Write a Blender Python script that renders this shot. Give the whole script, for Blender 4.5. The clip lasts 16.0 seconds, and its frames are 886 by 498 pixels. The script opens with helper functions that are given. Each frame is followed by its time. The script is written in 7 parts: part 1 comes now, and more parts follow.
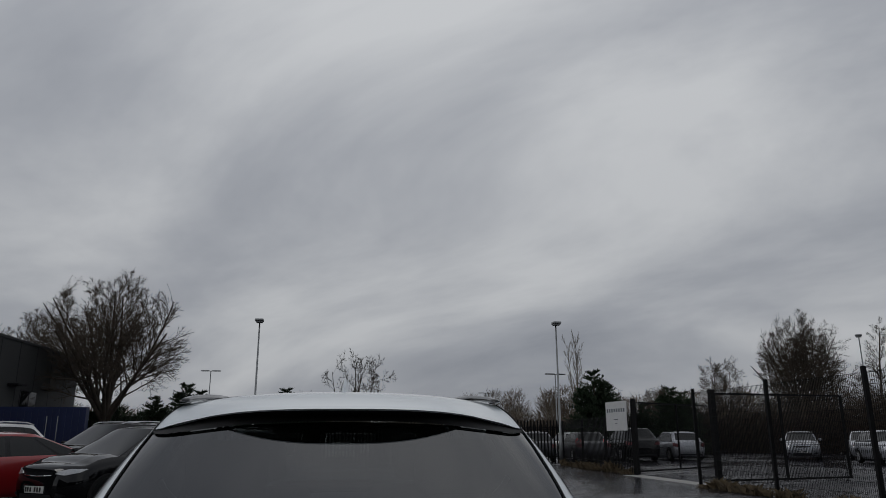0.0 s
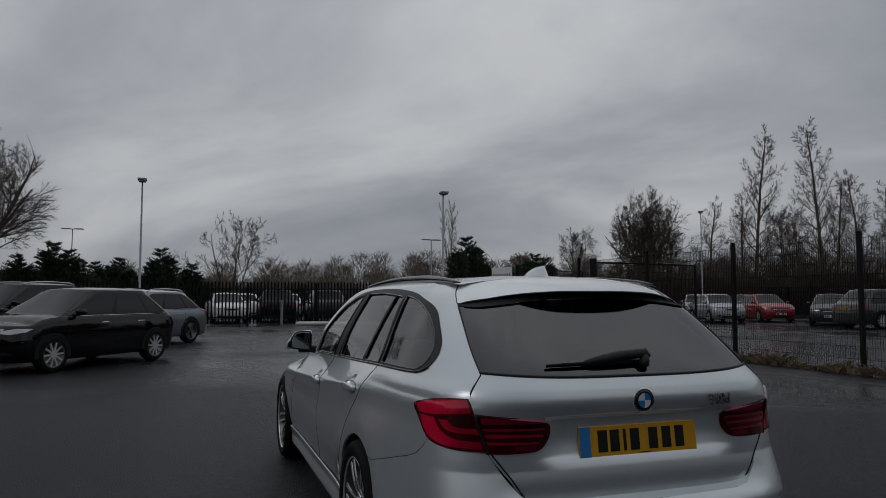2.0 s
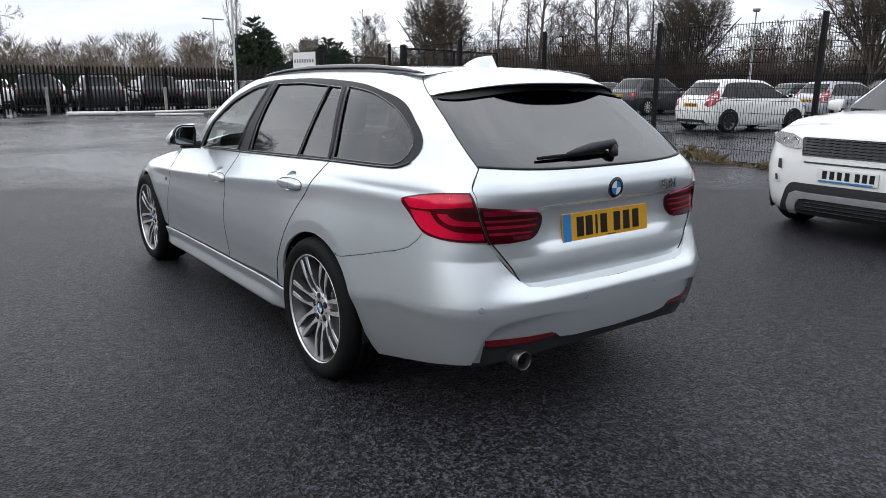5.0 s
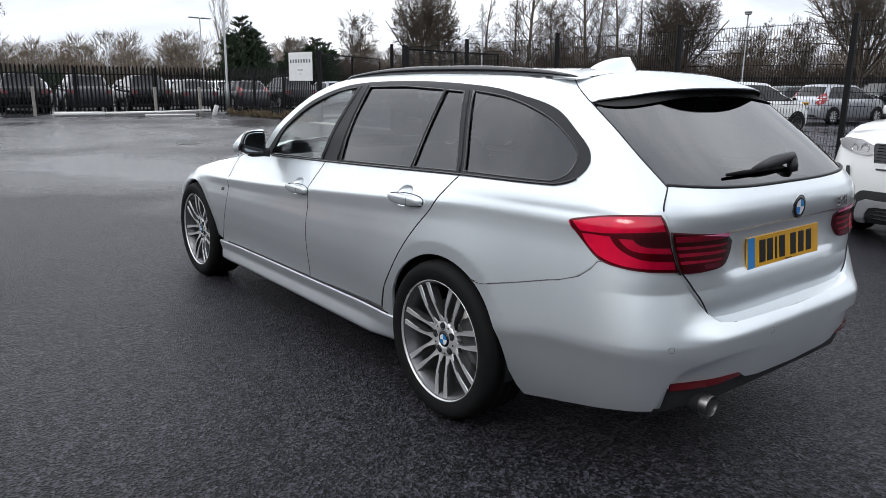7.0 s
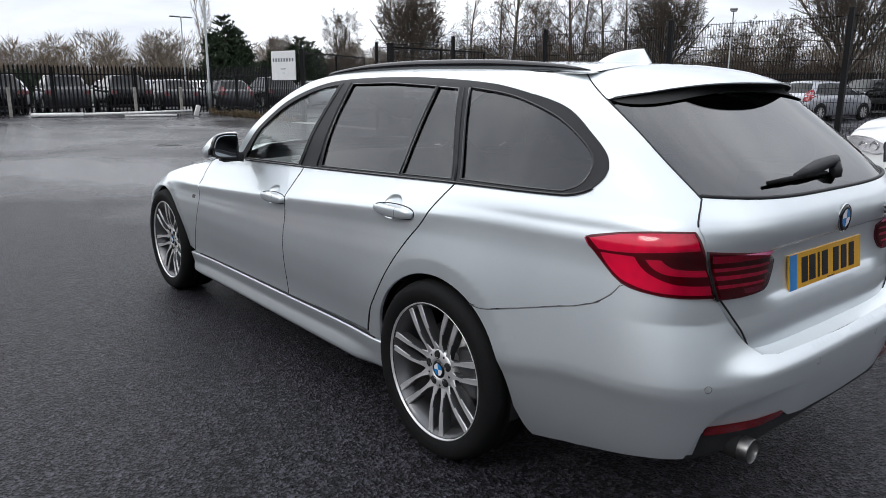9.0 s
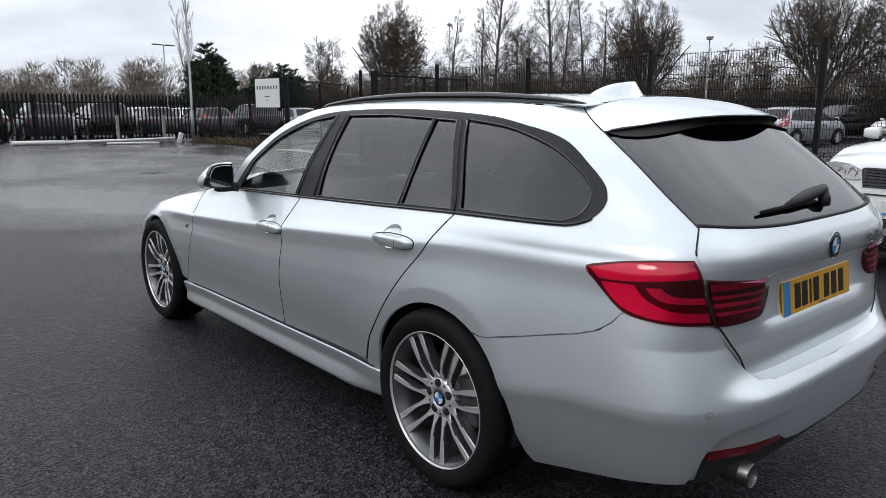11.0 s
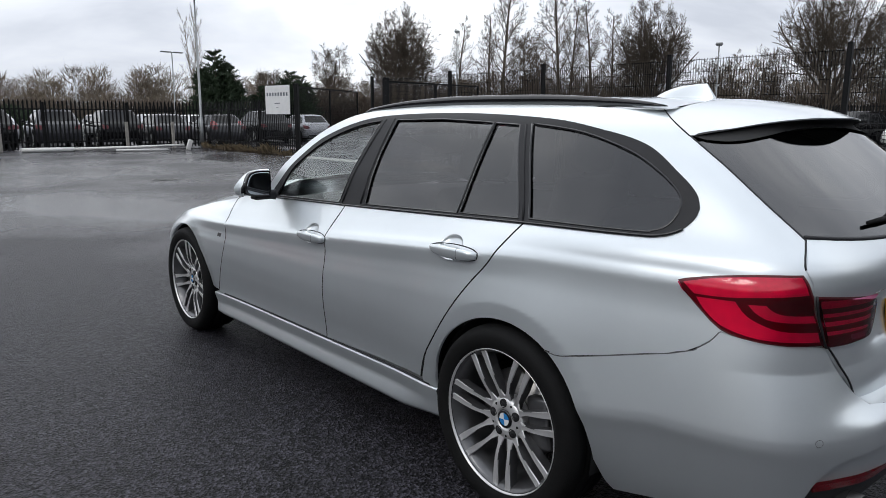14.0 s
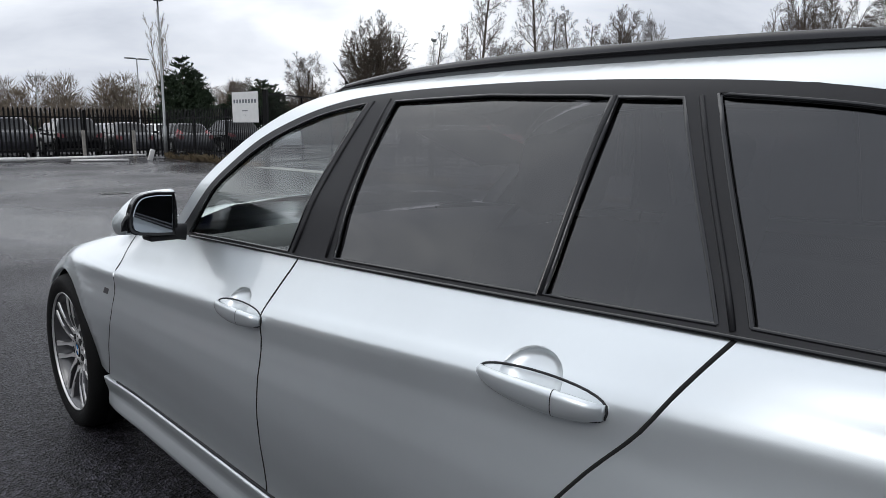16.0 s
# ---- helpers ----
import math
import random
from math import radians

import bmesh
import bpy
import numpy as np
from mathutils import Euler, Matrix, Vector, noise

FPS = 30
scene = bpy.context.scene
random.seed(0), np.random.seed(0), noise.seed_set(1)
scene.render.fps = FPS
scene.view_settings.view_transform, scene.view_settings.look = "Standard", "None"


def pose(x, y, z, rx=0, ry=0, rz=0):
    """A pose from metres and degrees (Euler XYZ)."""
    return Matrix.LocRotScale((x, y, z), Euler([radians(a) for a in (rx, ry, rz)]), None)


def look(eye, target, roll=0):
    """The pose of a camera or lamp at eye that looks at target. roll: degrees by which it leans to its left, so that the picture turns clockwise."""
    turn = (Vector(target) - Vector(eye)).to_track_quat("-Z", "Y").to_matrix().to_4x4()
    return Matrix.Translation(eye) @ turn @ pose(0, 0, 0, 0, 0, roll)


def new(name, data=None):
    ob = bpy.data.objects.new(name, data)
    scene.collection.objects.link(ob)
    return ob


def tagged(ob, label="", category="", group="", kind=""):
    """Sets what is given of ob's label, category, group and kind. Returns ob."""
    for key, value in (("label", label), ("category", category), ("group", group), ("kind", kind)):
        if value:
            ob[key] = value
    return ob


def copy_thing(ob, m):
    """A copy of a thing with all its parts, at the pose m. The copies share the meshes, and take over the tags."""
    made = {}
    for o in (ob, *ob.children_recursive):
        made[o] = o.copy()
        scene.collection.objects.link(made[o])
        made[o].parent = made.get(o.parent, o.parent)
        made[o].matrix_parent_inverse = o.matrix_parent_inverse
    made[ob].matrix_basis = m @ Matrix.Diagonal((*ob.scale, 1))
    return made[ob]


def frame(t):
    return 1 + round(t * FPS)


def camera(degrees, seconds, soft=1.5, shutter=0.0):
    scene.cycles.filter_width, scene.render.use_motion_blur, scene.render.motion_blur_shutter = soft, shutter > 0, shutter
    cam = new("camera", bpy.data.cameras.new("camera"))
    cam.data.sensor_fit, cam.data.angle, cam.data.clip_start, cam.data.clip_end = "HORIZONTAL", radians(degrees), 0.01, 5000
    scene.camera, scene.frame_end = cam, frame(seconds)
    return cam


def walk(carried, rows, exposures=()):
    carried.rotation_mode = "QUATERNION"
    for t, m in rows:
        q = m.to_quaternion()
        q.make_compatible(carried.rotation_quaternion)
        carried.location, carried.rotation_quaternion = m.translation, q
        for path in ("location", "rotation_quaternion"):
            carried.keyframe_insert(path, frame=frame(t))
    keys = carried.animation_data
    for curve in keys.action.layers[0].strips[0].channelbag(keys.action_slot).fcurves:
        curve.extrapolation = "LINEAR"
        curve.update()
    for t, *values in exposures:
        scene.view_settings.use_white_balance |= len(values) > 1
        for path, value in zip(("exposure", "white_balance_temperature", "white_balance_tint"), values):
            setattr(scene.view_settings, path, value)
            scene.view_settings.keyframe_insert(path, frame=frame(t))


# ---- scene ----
cam = camera(63.9, 16.0, soft=0.65)
PATH = [
    (0, (-0.02, -2.72, 1.275), (0.257, -0.806, 1.784), -0.2),
    (0.5, (-0.38, -3.056, 1.351), (-0.099, -1.102, 1.675), -0.2),
    (1, (-0.859, -3.278, 1.445), (-0.563, -1.315, 1.687), 0.0),
    (1.5, (-1.298, -3.293, 1.421), (-0.952, -1.335, 1.638), 0.1),
    (2, (-1.618, -3.268, 1.327), (-0.951, -1.387, 1.459), 0.1),
    (2.5, (-1.913, -3.212, 1.285), (-0.952, -1.463, 1.159), 0.5),
    (3, (-2.108, -3.211, 1.285), (-1.006, -1.573, 0.968), 0.6),
    (3.5, (-2.165, -3.228, 1.299), (-1.034, -1.629, 0.891), 0.5),
    (6, (-2.428, -2.406, 1.363), (-1.244, -0.859, 0.907), 0.6),
    (6.5, (-2.531, -2.226, 1.369), (-1.335, -0.689, 0.915), 0.7),
    (7, (-2.568, -2.163, 1.351), (-1.361, -0.633, 0.9), 0.6),
    (7.5, (-2.563, -2.133, 1.341), (-1.348, -0.609, 0.892), 0.4),
    (8, (-2.534, -2.063, 1.337), (-1.318, -0.54, 0.887), 0.4),
    (8.5, (-2.421, -1.942, 1.324), (-1.195, -0.428, 0.871), 0.3),
    (9, (-2.37, -1.87, 1.341), (-1.134, -0.364, 0.887), 0.3),
    (11.5, (-2.445, -1.855, 1.363), (-1.159, -0.369, 0.989), 0.1),
    (12, (-2.445, -1.857, 1.357), (-1.161, -0.37, 0.985), 0.1),
    (12.5, (-2.476, -1.808, 1.352), (-1.193, -0.319, 0.981), 0.3),
    (13, (-2.498, -1.819, 1.35), (-1.218, -0.327, 0.982), 0.1),
    (13.5, (-2.516, -1.758, 1.36), (-1.238, -0.264, 0.991), 0.2),
    (14, (-2.499, -1.605, 1.351), (-1.224, -0.108, 0.985), 0.1),
    (14.5, (-2.476, -1.324, 1.337), (-1.204, 0.177, 0.974), 0.2),
    (15, (-2.344, -1.061, 1.355), (-1.069, 0.439, 1.005), 0.1),
    (15.5, (-2.089, -0.747, 1.344), (-0.803, 0.747, 1.009), 0.0),
    (16, (-1.667, -0.4, 1.274), (-0.336, 1.054, 0.939), 0.3),
]
walk(cam, [(t, look(e, g, r)) for t, e, g, r in PATH], [(0.0, -1.78), (0.5, -1.89), (1.0, -1.84), (1.5, -1.72), (2.0, -1.8), (2.5, -1.62), (3.0, -0.98), (3.5, -0.28), (6.0, 0.15), (9.0, 0.06), (12.0, -0.16), (14.0, -0.19), (15.0, -0.2), (16.0, -0.30)])

# ---- world, sun ----
world = bpy.data.worlds.new("overcast_sky")
scene.world = world
world.use_nodes = True
wn, wl = world.node_tree.nodes, world.node_tree.links
wn.clear()


def wnode(kind, **kw):
    n = wn.new(kind)
    for k, v in kw.items():
        n.inputs[k].default_value = v
    return n


w_out = wn.new("ShaderNodeOutputWorld")
w_bg = wnode("ShaderNodeBackground", Strength=1.0)
w_sky = wn.new("ShaderNodeTexSky")
w_sky.sky_type, w_sky.sun_disc = "NISHITA", False
w_sky.sun_elevation, w_sky.sun_rotation = radians(35), radians(267)
w_dim = wn.new("ShaderNodeVectorMath")
w_dim.operation = "SCALE"
w_dim.inputs["Scale"].default_value = 0.09
w_co = wn.new("ShaderNodeTexCoord")
w_sep = wn.new("ShaderNodeSeparateXYZ")
w_up = wn.new("ShaderNodeMath")
w_up.operation = "MAXIMUM"
w_up.inputs[1].default_value = 0.0
w_add = wn.new("ShaderNodeMath")
w_add.operation = "ADD"
w_add.inputs[1].default_value = 0.34
w_div = wn.new("ShaderNodeVectorMath")
w_div.operation = "DIVIDE"
w_map = wn.new("ShaderNodeMapping")
w_map.vector_type = "TEXTURE"
w_map.inputs["Rotation"].default_value = (0, 0, radians(140))
w_map.inputs["Scale"].default_value = (1.15, 0.72, 1e6)
w_n1 = wnode("ShaderNodeTexNoise", Scale=1.1, Detail=6.0, Roughness=0.54, Distortion=0.35)
w_n2 = wnode("ShaderNodeTexNoise", Scale=0.33, Detail=3.0, Roughness=0.5, Distortion=0.2)
w_mix = wn.new("ShaderNodeMath")
w_mix.operation = "ADD"
w_ramp = wn.new("ShaderNodeValToRGB")
el = w_ramp.color_ramp.elements
el[0].position, el[0].color = 0.42, (0.92, 0.98, 1.11, 1)
el[1].position, el[1].color = 0.61, (1.92, 1.97, 2.04, 1)
mid = w_ramp.color_ramp.elements.new(0.51)
mid.color = (1.28, 1.34, 1.46, 1)
w_blend = wn.new("ShaderNodeMix")
w_blend.data_type = "RGBA"
w_blend.inputs["Factor"].default_value = 0.93
wl.new(w_sky.outputs[0], w_dim.inputs[0])
wl.new(w_co.outputs["Generated"], w_sep.inputs[0])
wl.new(w_sep.outputs["Z"], w_up.inputs[0])
wl.new(w_up.outputs[0], w_add.inputs[0])
wl.new(w_co.outputs["Generated"], w_div.inputs[0])
wl.new(w_add.outputs[0], w_div.inputs[1])
wl.new(w_div.outputs[0], w_map.inputs["Vector"])
wl.new(w_map.outputs[0], w_n1.inputs["Vector"])
wl.new(w_map.outputs[0], w_n2.inputs["Vector"])
wl.new(w_n1.outputs["Fac"], w_mix.inputs[0])
wl.new(w_n2.outputs["Fac"], w_mix.inputs[1])
w_half = wn.new("ShaderNodeMath")
w_half.operation = "MULTIPLY"
w_half.inputs[1].default_value = 0.5
wl.new(w_mix.outputs[0], w_half.inputs[0])
wl.new(w_half.outputs[0], w_ramp.inputs[0])
wl.new(w_dim.outputs[0], w_blend.inputs["A"])
wl.new(w_ramp.outputs[0], w_blend.inputs["B"])
w_dot = wn.new("ShaderNodeVectorMath")
w_dot.operation = "DOT_PRODUCT"
w_dot.inputs[1].default_value = (0.02, 0.10, 0.44)
w_one = wn.new("ShaderNodeMath")
w_one.operation = "ADD"
w_one.inputs[1].default_value = 0.71
w_tone = wn.new("ShaderNodeVectorMath")
w_tone.operation = "SCALE"
wl.new(w_co.outputs["Generated"], w_dot.inputs[0])
wl.new(w_dot.outputs["Value"], w_one.inputs[0])
wl.new(w_blend.outputs["Result"], w_tone.inputs[0])
wl.new(w_one.outputs[0], w_tone.inputs["Scale"])
wl.new(w_tone.outputs[0], w_bg.inputs["Color"])
wl.new(w_bg.outputs[0], w_out.inputs[0])

sun = new("sun", bpy.data.lights.new("sun", "SUN"))
sun.data.energy, sun.data.angle, sun.data.color = 0.8, radians(20), (1.0, 0.985, 0.96)
sun.matrix_world = look((0, 0, 30), (42, 2.2, 0))


# ---- materials ----
def mat(name, base, rough=0.5, metal=0.0, coat=0.0, vary=0.0, scale=4.0, bump=0.0, bump_scale=60.0, spec=0.5, each=0.0):
    """A surface with colour variation at two scales, fine relief and roughness wear."""
    m = bpy.data.materials.new(name)
    m.use_nodes = True
    nt = m.node_tree
    b = nt.nodes["Principled BSDF"]
    b.inputs["Base Color"].default_value = (*base, 1)
    b.inputs["Roughness"].default_value, b.inputs["Metallic"].default_value = rough, metal
    b.inputs["Coat Weight"].default_value, b.inputs["Coat Roughness"].default_value = coat, 0.04
    b.inputs["Specular IOR Level"].default_value = spec
    if vary or bump or each:
        co = nt.nodes.new("ShaderNodeTexCoord")
    if vary or each:
        big = nt.nodes.new("ShaderNodeTexNoise")
        big.inputs["Scale"].default_value, big.inputs["Detail"].default_value = scale, 8
        big.inputs["Roughness"].default_value = 0.65
        nt.links.new(co.outputs["Object"], big.inputs["Vector"])
        rng = nt.nodes.new("ShaderNodeMapRange")
        rng.inputs["From Min"].default_value, rng.inputs["From Max"].default_value = 0.3, 0.7
        rng.inputs["To Min"].default_value, rng.inputs["To Max"].default_value = 1 - vary, 1 + vary
        nt.links.new(big.outputs["Fac"], rng.inputs["Value"])
        mul = nt.nodes.new("ShaderNodeVectorMath")
        mul.operation = "SCALE"
        mul.inputs[0].default_value = base
        fac = rng.outputs[0]
        if each:
            inf = nt.nodes.new("ShaderNodeObjectInfo")
            er = nt.nodes.new("ShaderNodeMapRange")
            er.inputs["To Min"].default_value, er.inputs["To Max"].default_value = 1 - each, 1 + each
            nt.links.new(inf.outputs["Random"], er.inputs["Value"])
            mm = nt.nodes.new("ShaderNodeMath")
            mm.operation = "MULTIPLY"
            nt.links.new(fac, mm.inputs[0])
            nt.links.new(er.outputs[0], mm.inputs[1])
            fac = mm.outputs[0]
        nt.links.new(fac, mul.inputs["Scale"])
        nt.links.new(mul.outputs[0], b.inputs["Base Color"])
        rr = nt.nodes.new("ShaderNodeMapRange")
        rr.inputs["To Min"].default_value, rr.inputs["To Max"].default_value = max(0.0, rough - 0.5 * vary * rough), min(1.0, rough + 0.5 * vary * rough)
        nt.links.new(big.outputs["Fac"], rr.inputs["Value"])
        nt.links.new(rr.outputs[0], b.inputs["Roughness"])
    if bump:
        fine = nt.nodes.new("ShaderNodeTexNoise")
        fine.inputs["Scale"].default_value, fine.inputs["Detail"].default_value = bump_scale, 4
        nt.links.new(co.outputs["Object"], fine.inputs["Vector"])
        bp = nt.nodes.new("ShaderNodeBump")
        bp.inputs["Strength"].default_value, bp.inputs["Distance"].default_value = bump, 0.01
        nt.links.new(fine.outputs["Fac"], bp.inputs["Height"])
        nt.links.new(bp.outputs[0], b.inputs["Normal"])
    return m


def pane(name, tint, gloss=0.04, rough=0.0):
    """Thin tinted glass: what lies behind shows through the tint, the surroundings mirror in it by Fresnel."""
    m = bpy.data.materials.new(name)
    m.use_nodes = True
    nt = m.node_tree
    nt.nodes.clear()
    out, mix = nt.nodes.new("ShaderNodeOutputMaterial"), nt.nodes.new("ShaderNodeMixShader")
    tr, gl, fr = nt.nodes.new("ShaderNodeBsdfTransparent"), nt.nodes.new("ShaderNodeBsdfGlossy"), nt.nodes.new("ShaderNodeFresnel")
    tr.inputs["Color"].default_value = (*tint, 1)
    gl.inputs["Roughness"].default_value = rough
    fr.inputs["IOR"].default_value = 1.5
    add = nt.nodes.new("ShaderNodeMath")
    add.operation, add.use_clamp = "ADD", True
    add.inputs[1].default_value = gloss
    nt.links.new(fr.outputs[0], add.inputs[0])
    nt.links.new(add.outputs[0], mix.inputs[0])
    nt.links.new(tr.outputs[0], mix.inputs[1])
    nt.links.new(gl.outputs[0], mix.inputs[2])
    nt.links.new(mix.outputs[0], out.inputs[0])
    return m


def paint(name, base, metal=0.0, rough=0.3, flake=0.0, spec=0.5):
    """Car paint: a pigment coat with fine flakes under clear lacquer, with faint road dirt."""
    m = mat(name, base, rough, metal, 1.0, 0.03, 2.0, spec=spec)
    b = m.node_tree.nodes["Principled BSDF"]
    b.inputs["Coat Roughness"].default_value = 0.03
    if flake:
        nt = m.node_tree
        co = nt.nodes.new("ShaderNodeTexCoord")
        n = nt.nodes.new("ShaderNodeTexNoise")
        n.inputs["Scale"].default_value, n.inputs["Detail"].default_value = 900, 1
        bp = nt.nodes.new("ShaderNodeBump")
        bp.inputs["Strength"].default_value, bp.inputs["Distance"].default_value = flake, 0.001
        nt.links.new(co.outputs["Object"], n.inputs["Vector"])
        nt.links.new(n.outputs["Fac"], bp.inputs["Height"])
        nt.links.new(bp.outputs[0], b.inputs["Normal"])
    return m


def asphalt():
    m = bpy.data.materials.new("wet_asphalt")
    m.use_nodes = True
    nt = m.node_tree
    b = nt.nodes["Principled BSDF"]
    b.inputs["Specular IOR Level"].default_value = 0.34
    co = nt.nodes.new("ShaderNodeTexCoord")

    def noise_tex(s, d, r=0.6):
        n = nt.nodes.new("ShaderNodeTexNoise")
        n.inputs["Scale"].default_value, n.inputs["Detail"].default_value, n.inputs["Roughness"].default_value = s, d, r
        nt.links.new(co.outputs["Object"], n.inputs["Vector"])
        return n
    grain = nt.nodes.new("ShaderNodeTexVoronoi")
    grain.inputs["Scale"].default_value = 100
    nt.links.new(co.outputs["Object"], grain.inputs["Vector"])
    coarse, wet, fine = noise_tex(0.45, 8), noise_tex(0.16, 4, 0.5), noise_tex(160, 3)
    ramp = nt.nodes.new("ShaderNodeValToRGB")
    ramp.color_ramp.elements[0].position, ramp.color_ramp.elements[0].color = 0.3, (0.0080, 0.0076, 0.0094, 1)
    ramp.color_ramp.elements[1].position, ramp.color_ramp.elements[1].color = 0.75, (0.0165, 0.0157, 0.0185, 1)
    nt.links.new(coarse.outputs["Fac"], ramp.inputs[0])
    stone = nt.nodes.new("ShaderNodeMix")
    stone.data_type = "RGBA"
    stone.blend_type = "MULTIPLY"
    stone.inputs["Factor"].default_value = 1.0
    sr = nt.nodes.new("ShaderNodeValToRGB")
    sr.color_ramp.elements[0].position, sr.color_ramp.elements[0].color = 0.44, (0.38, 0.38, 0.38, 1)
    sr.color_ramp.elements[1].position, sr.color_ramp.elements[1].color = 0.92, (6.6, 6.6, 6.8, 1)
    nt.links.new(grain.outputs["Color"], sr.inputs[0])
    nt.links.new(ramp.outputs[0], stone.inputs["A"])
    nt.links.new(sr.outputs[0], stone.inputs["B"])
    patchy = noise_tex(20, 6, 0.7)
    pr = nt.nodes.new("ShaderNodeMapRange")
    pr.inputs["From Min"].default_value, pr.inputs["From Max"].default_value = 0.3, 0.7
    pr.inputs["To Min"].default_value, pr.inputs["To Max"].default_value = 0.68, 1.32
    nt.links.new(patchy.outputs["Fac"], pr.inputs["Value"])
    speck = nt.nodes.new("ShaderNodeVectorMath")
    speck.operation = "SCALE"
    nt.links.new(stone.outputs["Result"], speck.inputs[0])
    nt.links.new(pr.outputs[0], speck.inputs["Scale"])
    nt.links.new(speck.outputs[0], b.inputs["Base Color"])
    sheen = nt.nodes.new("ShaderNodeMath")
    sheen.operation = "MULTIPLY"
    sheen.inputs[1].default_value = 0.18
    nt.links.new(pr.outputs[0], sheen.inputs[0])
    nt.links.new(sheen.outputs[0], b.inputs["Specular IOR Level"])
    # damp patches lie farther out on the yard, past the cars
    away = nt.nodes.new("ShaderNodeVectorMath")
    away.operation = "DOT_PRODUCT"
    away.inputs[1].default_value = (0.7, 1.0, 0.0)
    nt.links.new(co.outputs["Object"], away.inputs[0])
    band = nt.nodes.new("ShaderNodeMapRange")
    band.inputs["From Min"].default_value, band.inputs["From Max"].default_value = 1.0, 8.5
    band.inputs["To Min"].default_value, band.inputs["To Max"].default_value = -0.12, 0.11
    nt.links.new(away.outputs["Value"], band.inputs["Value"])
    damp = nt.nodes.new("ShaderNodeMath")
    damp.operation = "ADD"
    nt.links.new(wet.outputs["Fac"], damp.inputs[0])
    nt.links.new(band.outputs[0], damp.inputs[1])
    rough = nt.nodes.new("ShaderNodeMapRange")
    rough.inputs["From Min"].default_value, rough.inputs["From Max"].default_value = 0.50, 0.66
    rough.inputs["To Min"].default_value, rough.inputs["To Max"].default_value = 0.40, 0.15
    nt.links.new(damp.outputs[0], rough.inputs["Value"])
    nt.links.new(rough.outputs[0], b.inputs["Roughness"])
    flat = nt.nodes.new("ShaderNodeMapRange")
    flat.inputs["From Min"].default_value, flat.inputs["From Max"].default_value = 0.50, 0.66
    flat.inputs["To Min"].default_value, flat.inputs["To Max"].default_value = 0.8, 0.12
    nt.links.new(damp.outputs[0], flat.inputs["Value"])
    hs = nt.nodes.new("ShaderNodeMath")
    hs.operation = "ADD"
    nt.links.new(grain.outputs["Distance"], hs.inputs[0])
    nt.links.new(fine.outputs["Fac"], hs.inputs[1])
    bp = nt.nodes.new("ShaderNodeBump")
    bp.inputs["Distance"].default_value = 0.010
    nt.links.new(flat.outputs[0], bp.inputs["Strength"])
    nt.links.new(hs.outputs[0], bp.inputs["Height"])
    nt.links.new(bp.outputs[0], b.inputs["Normal"])
    return m


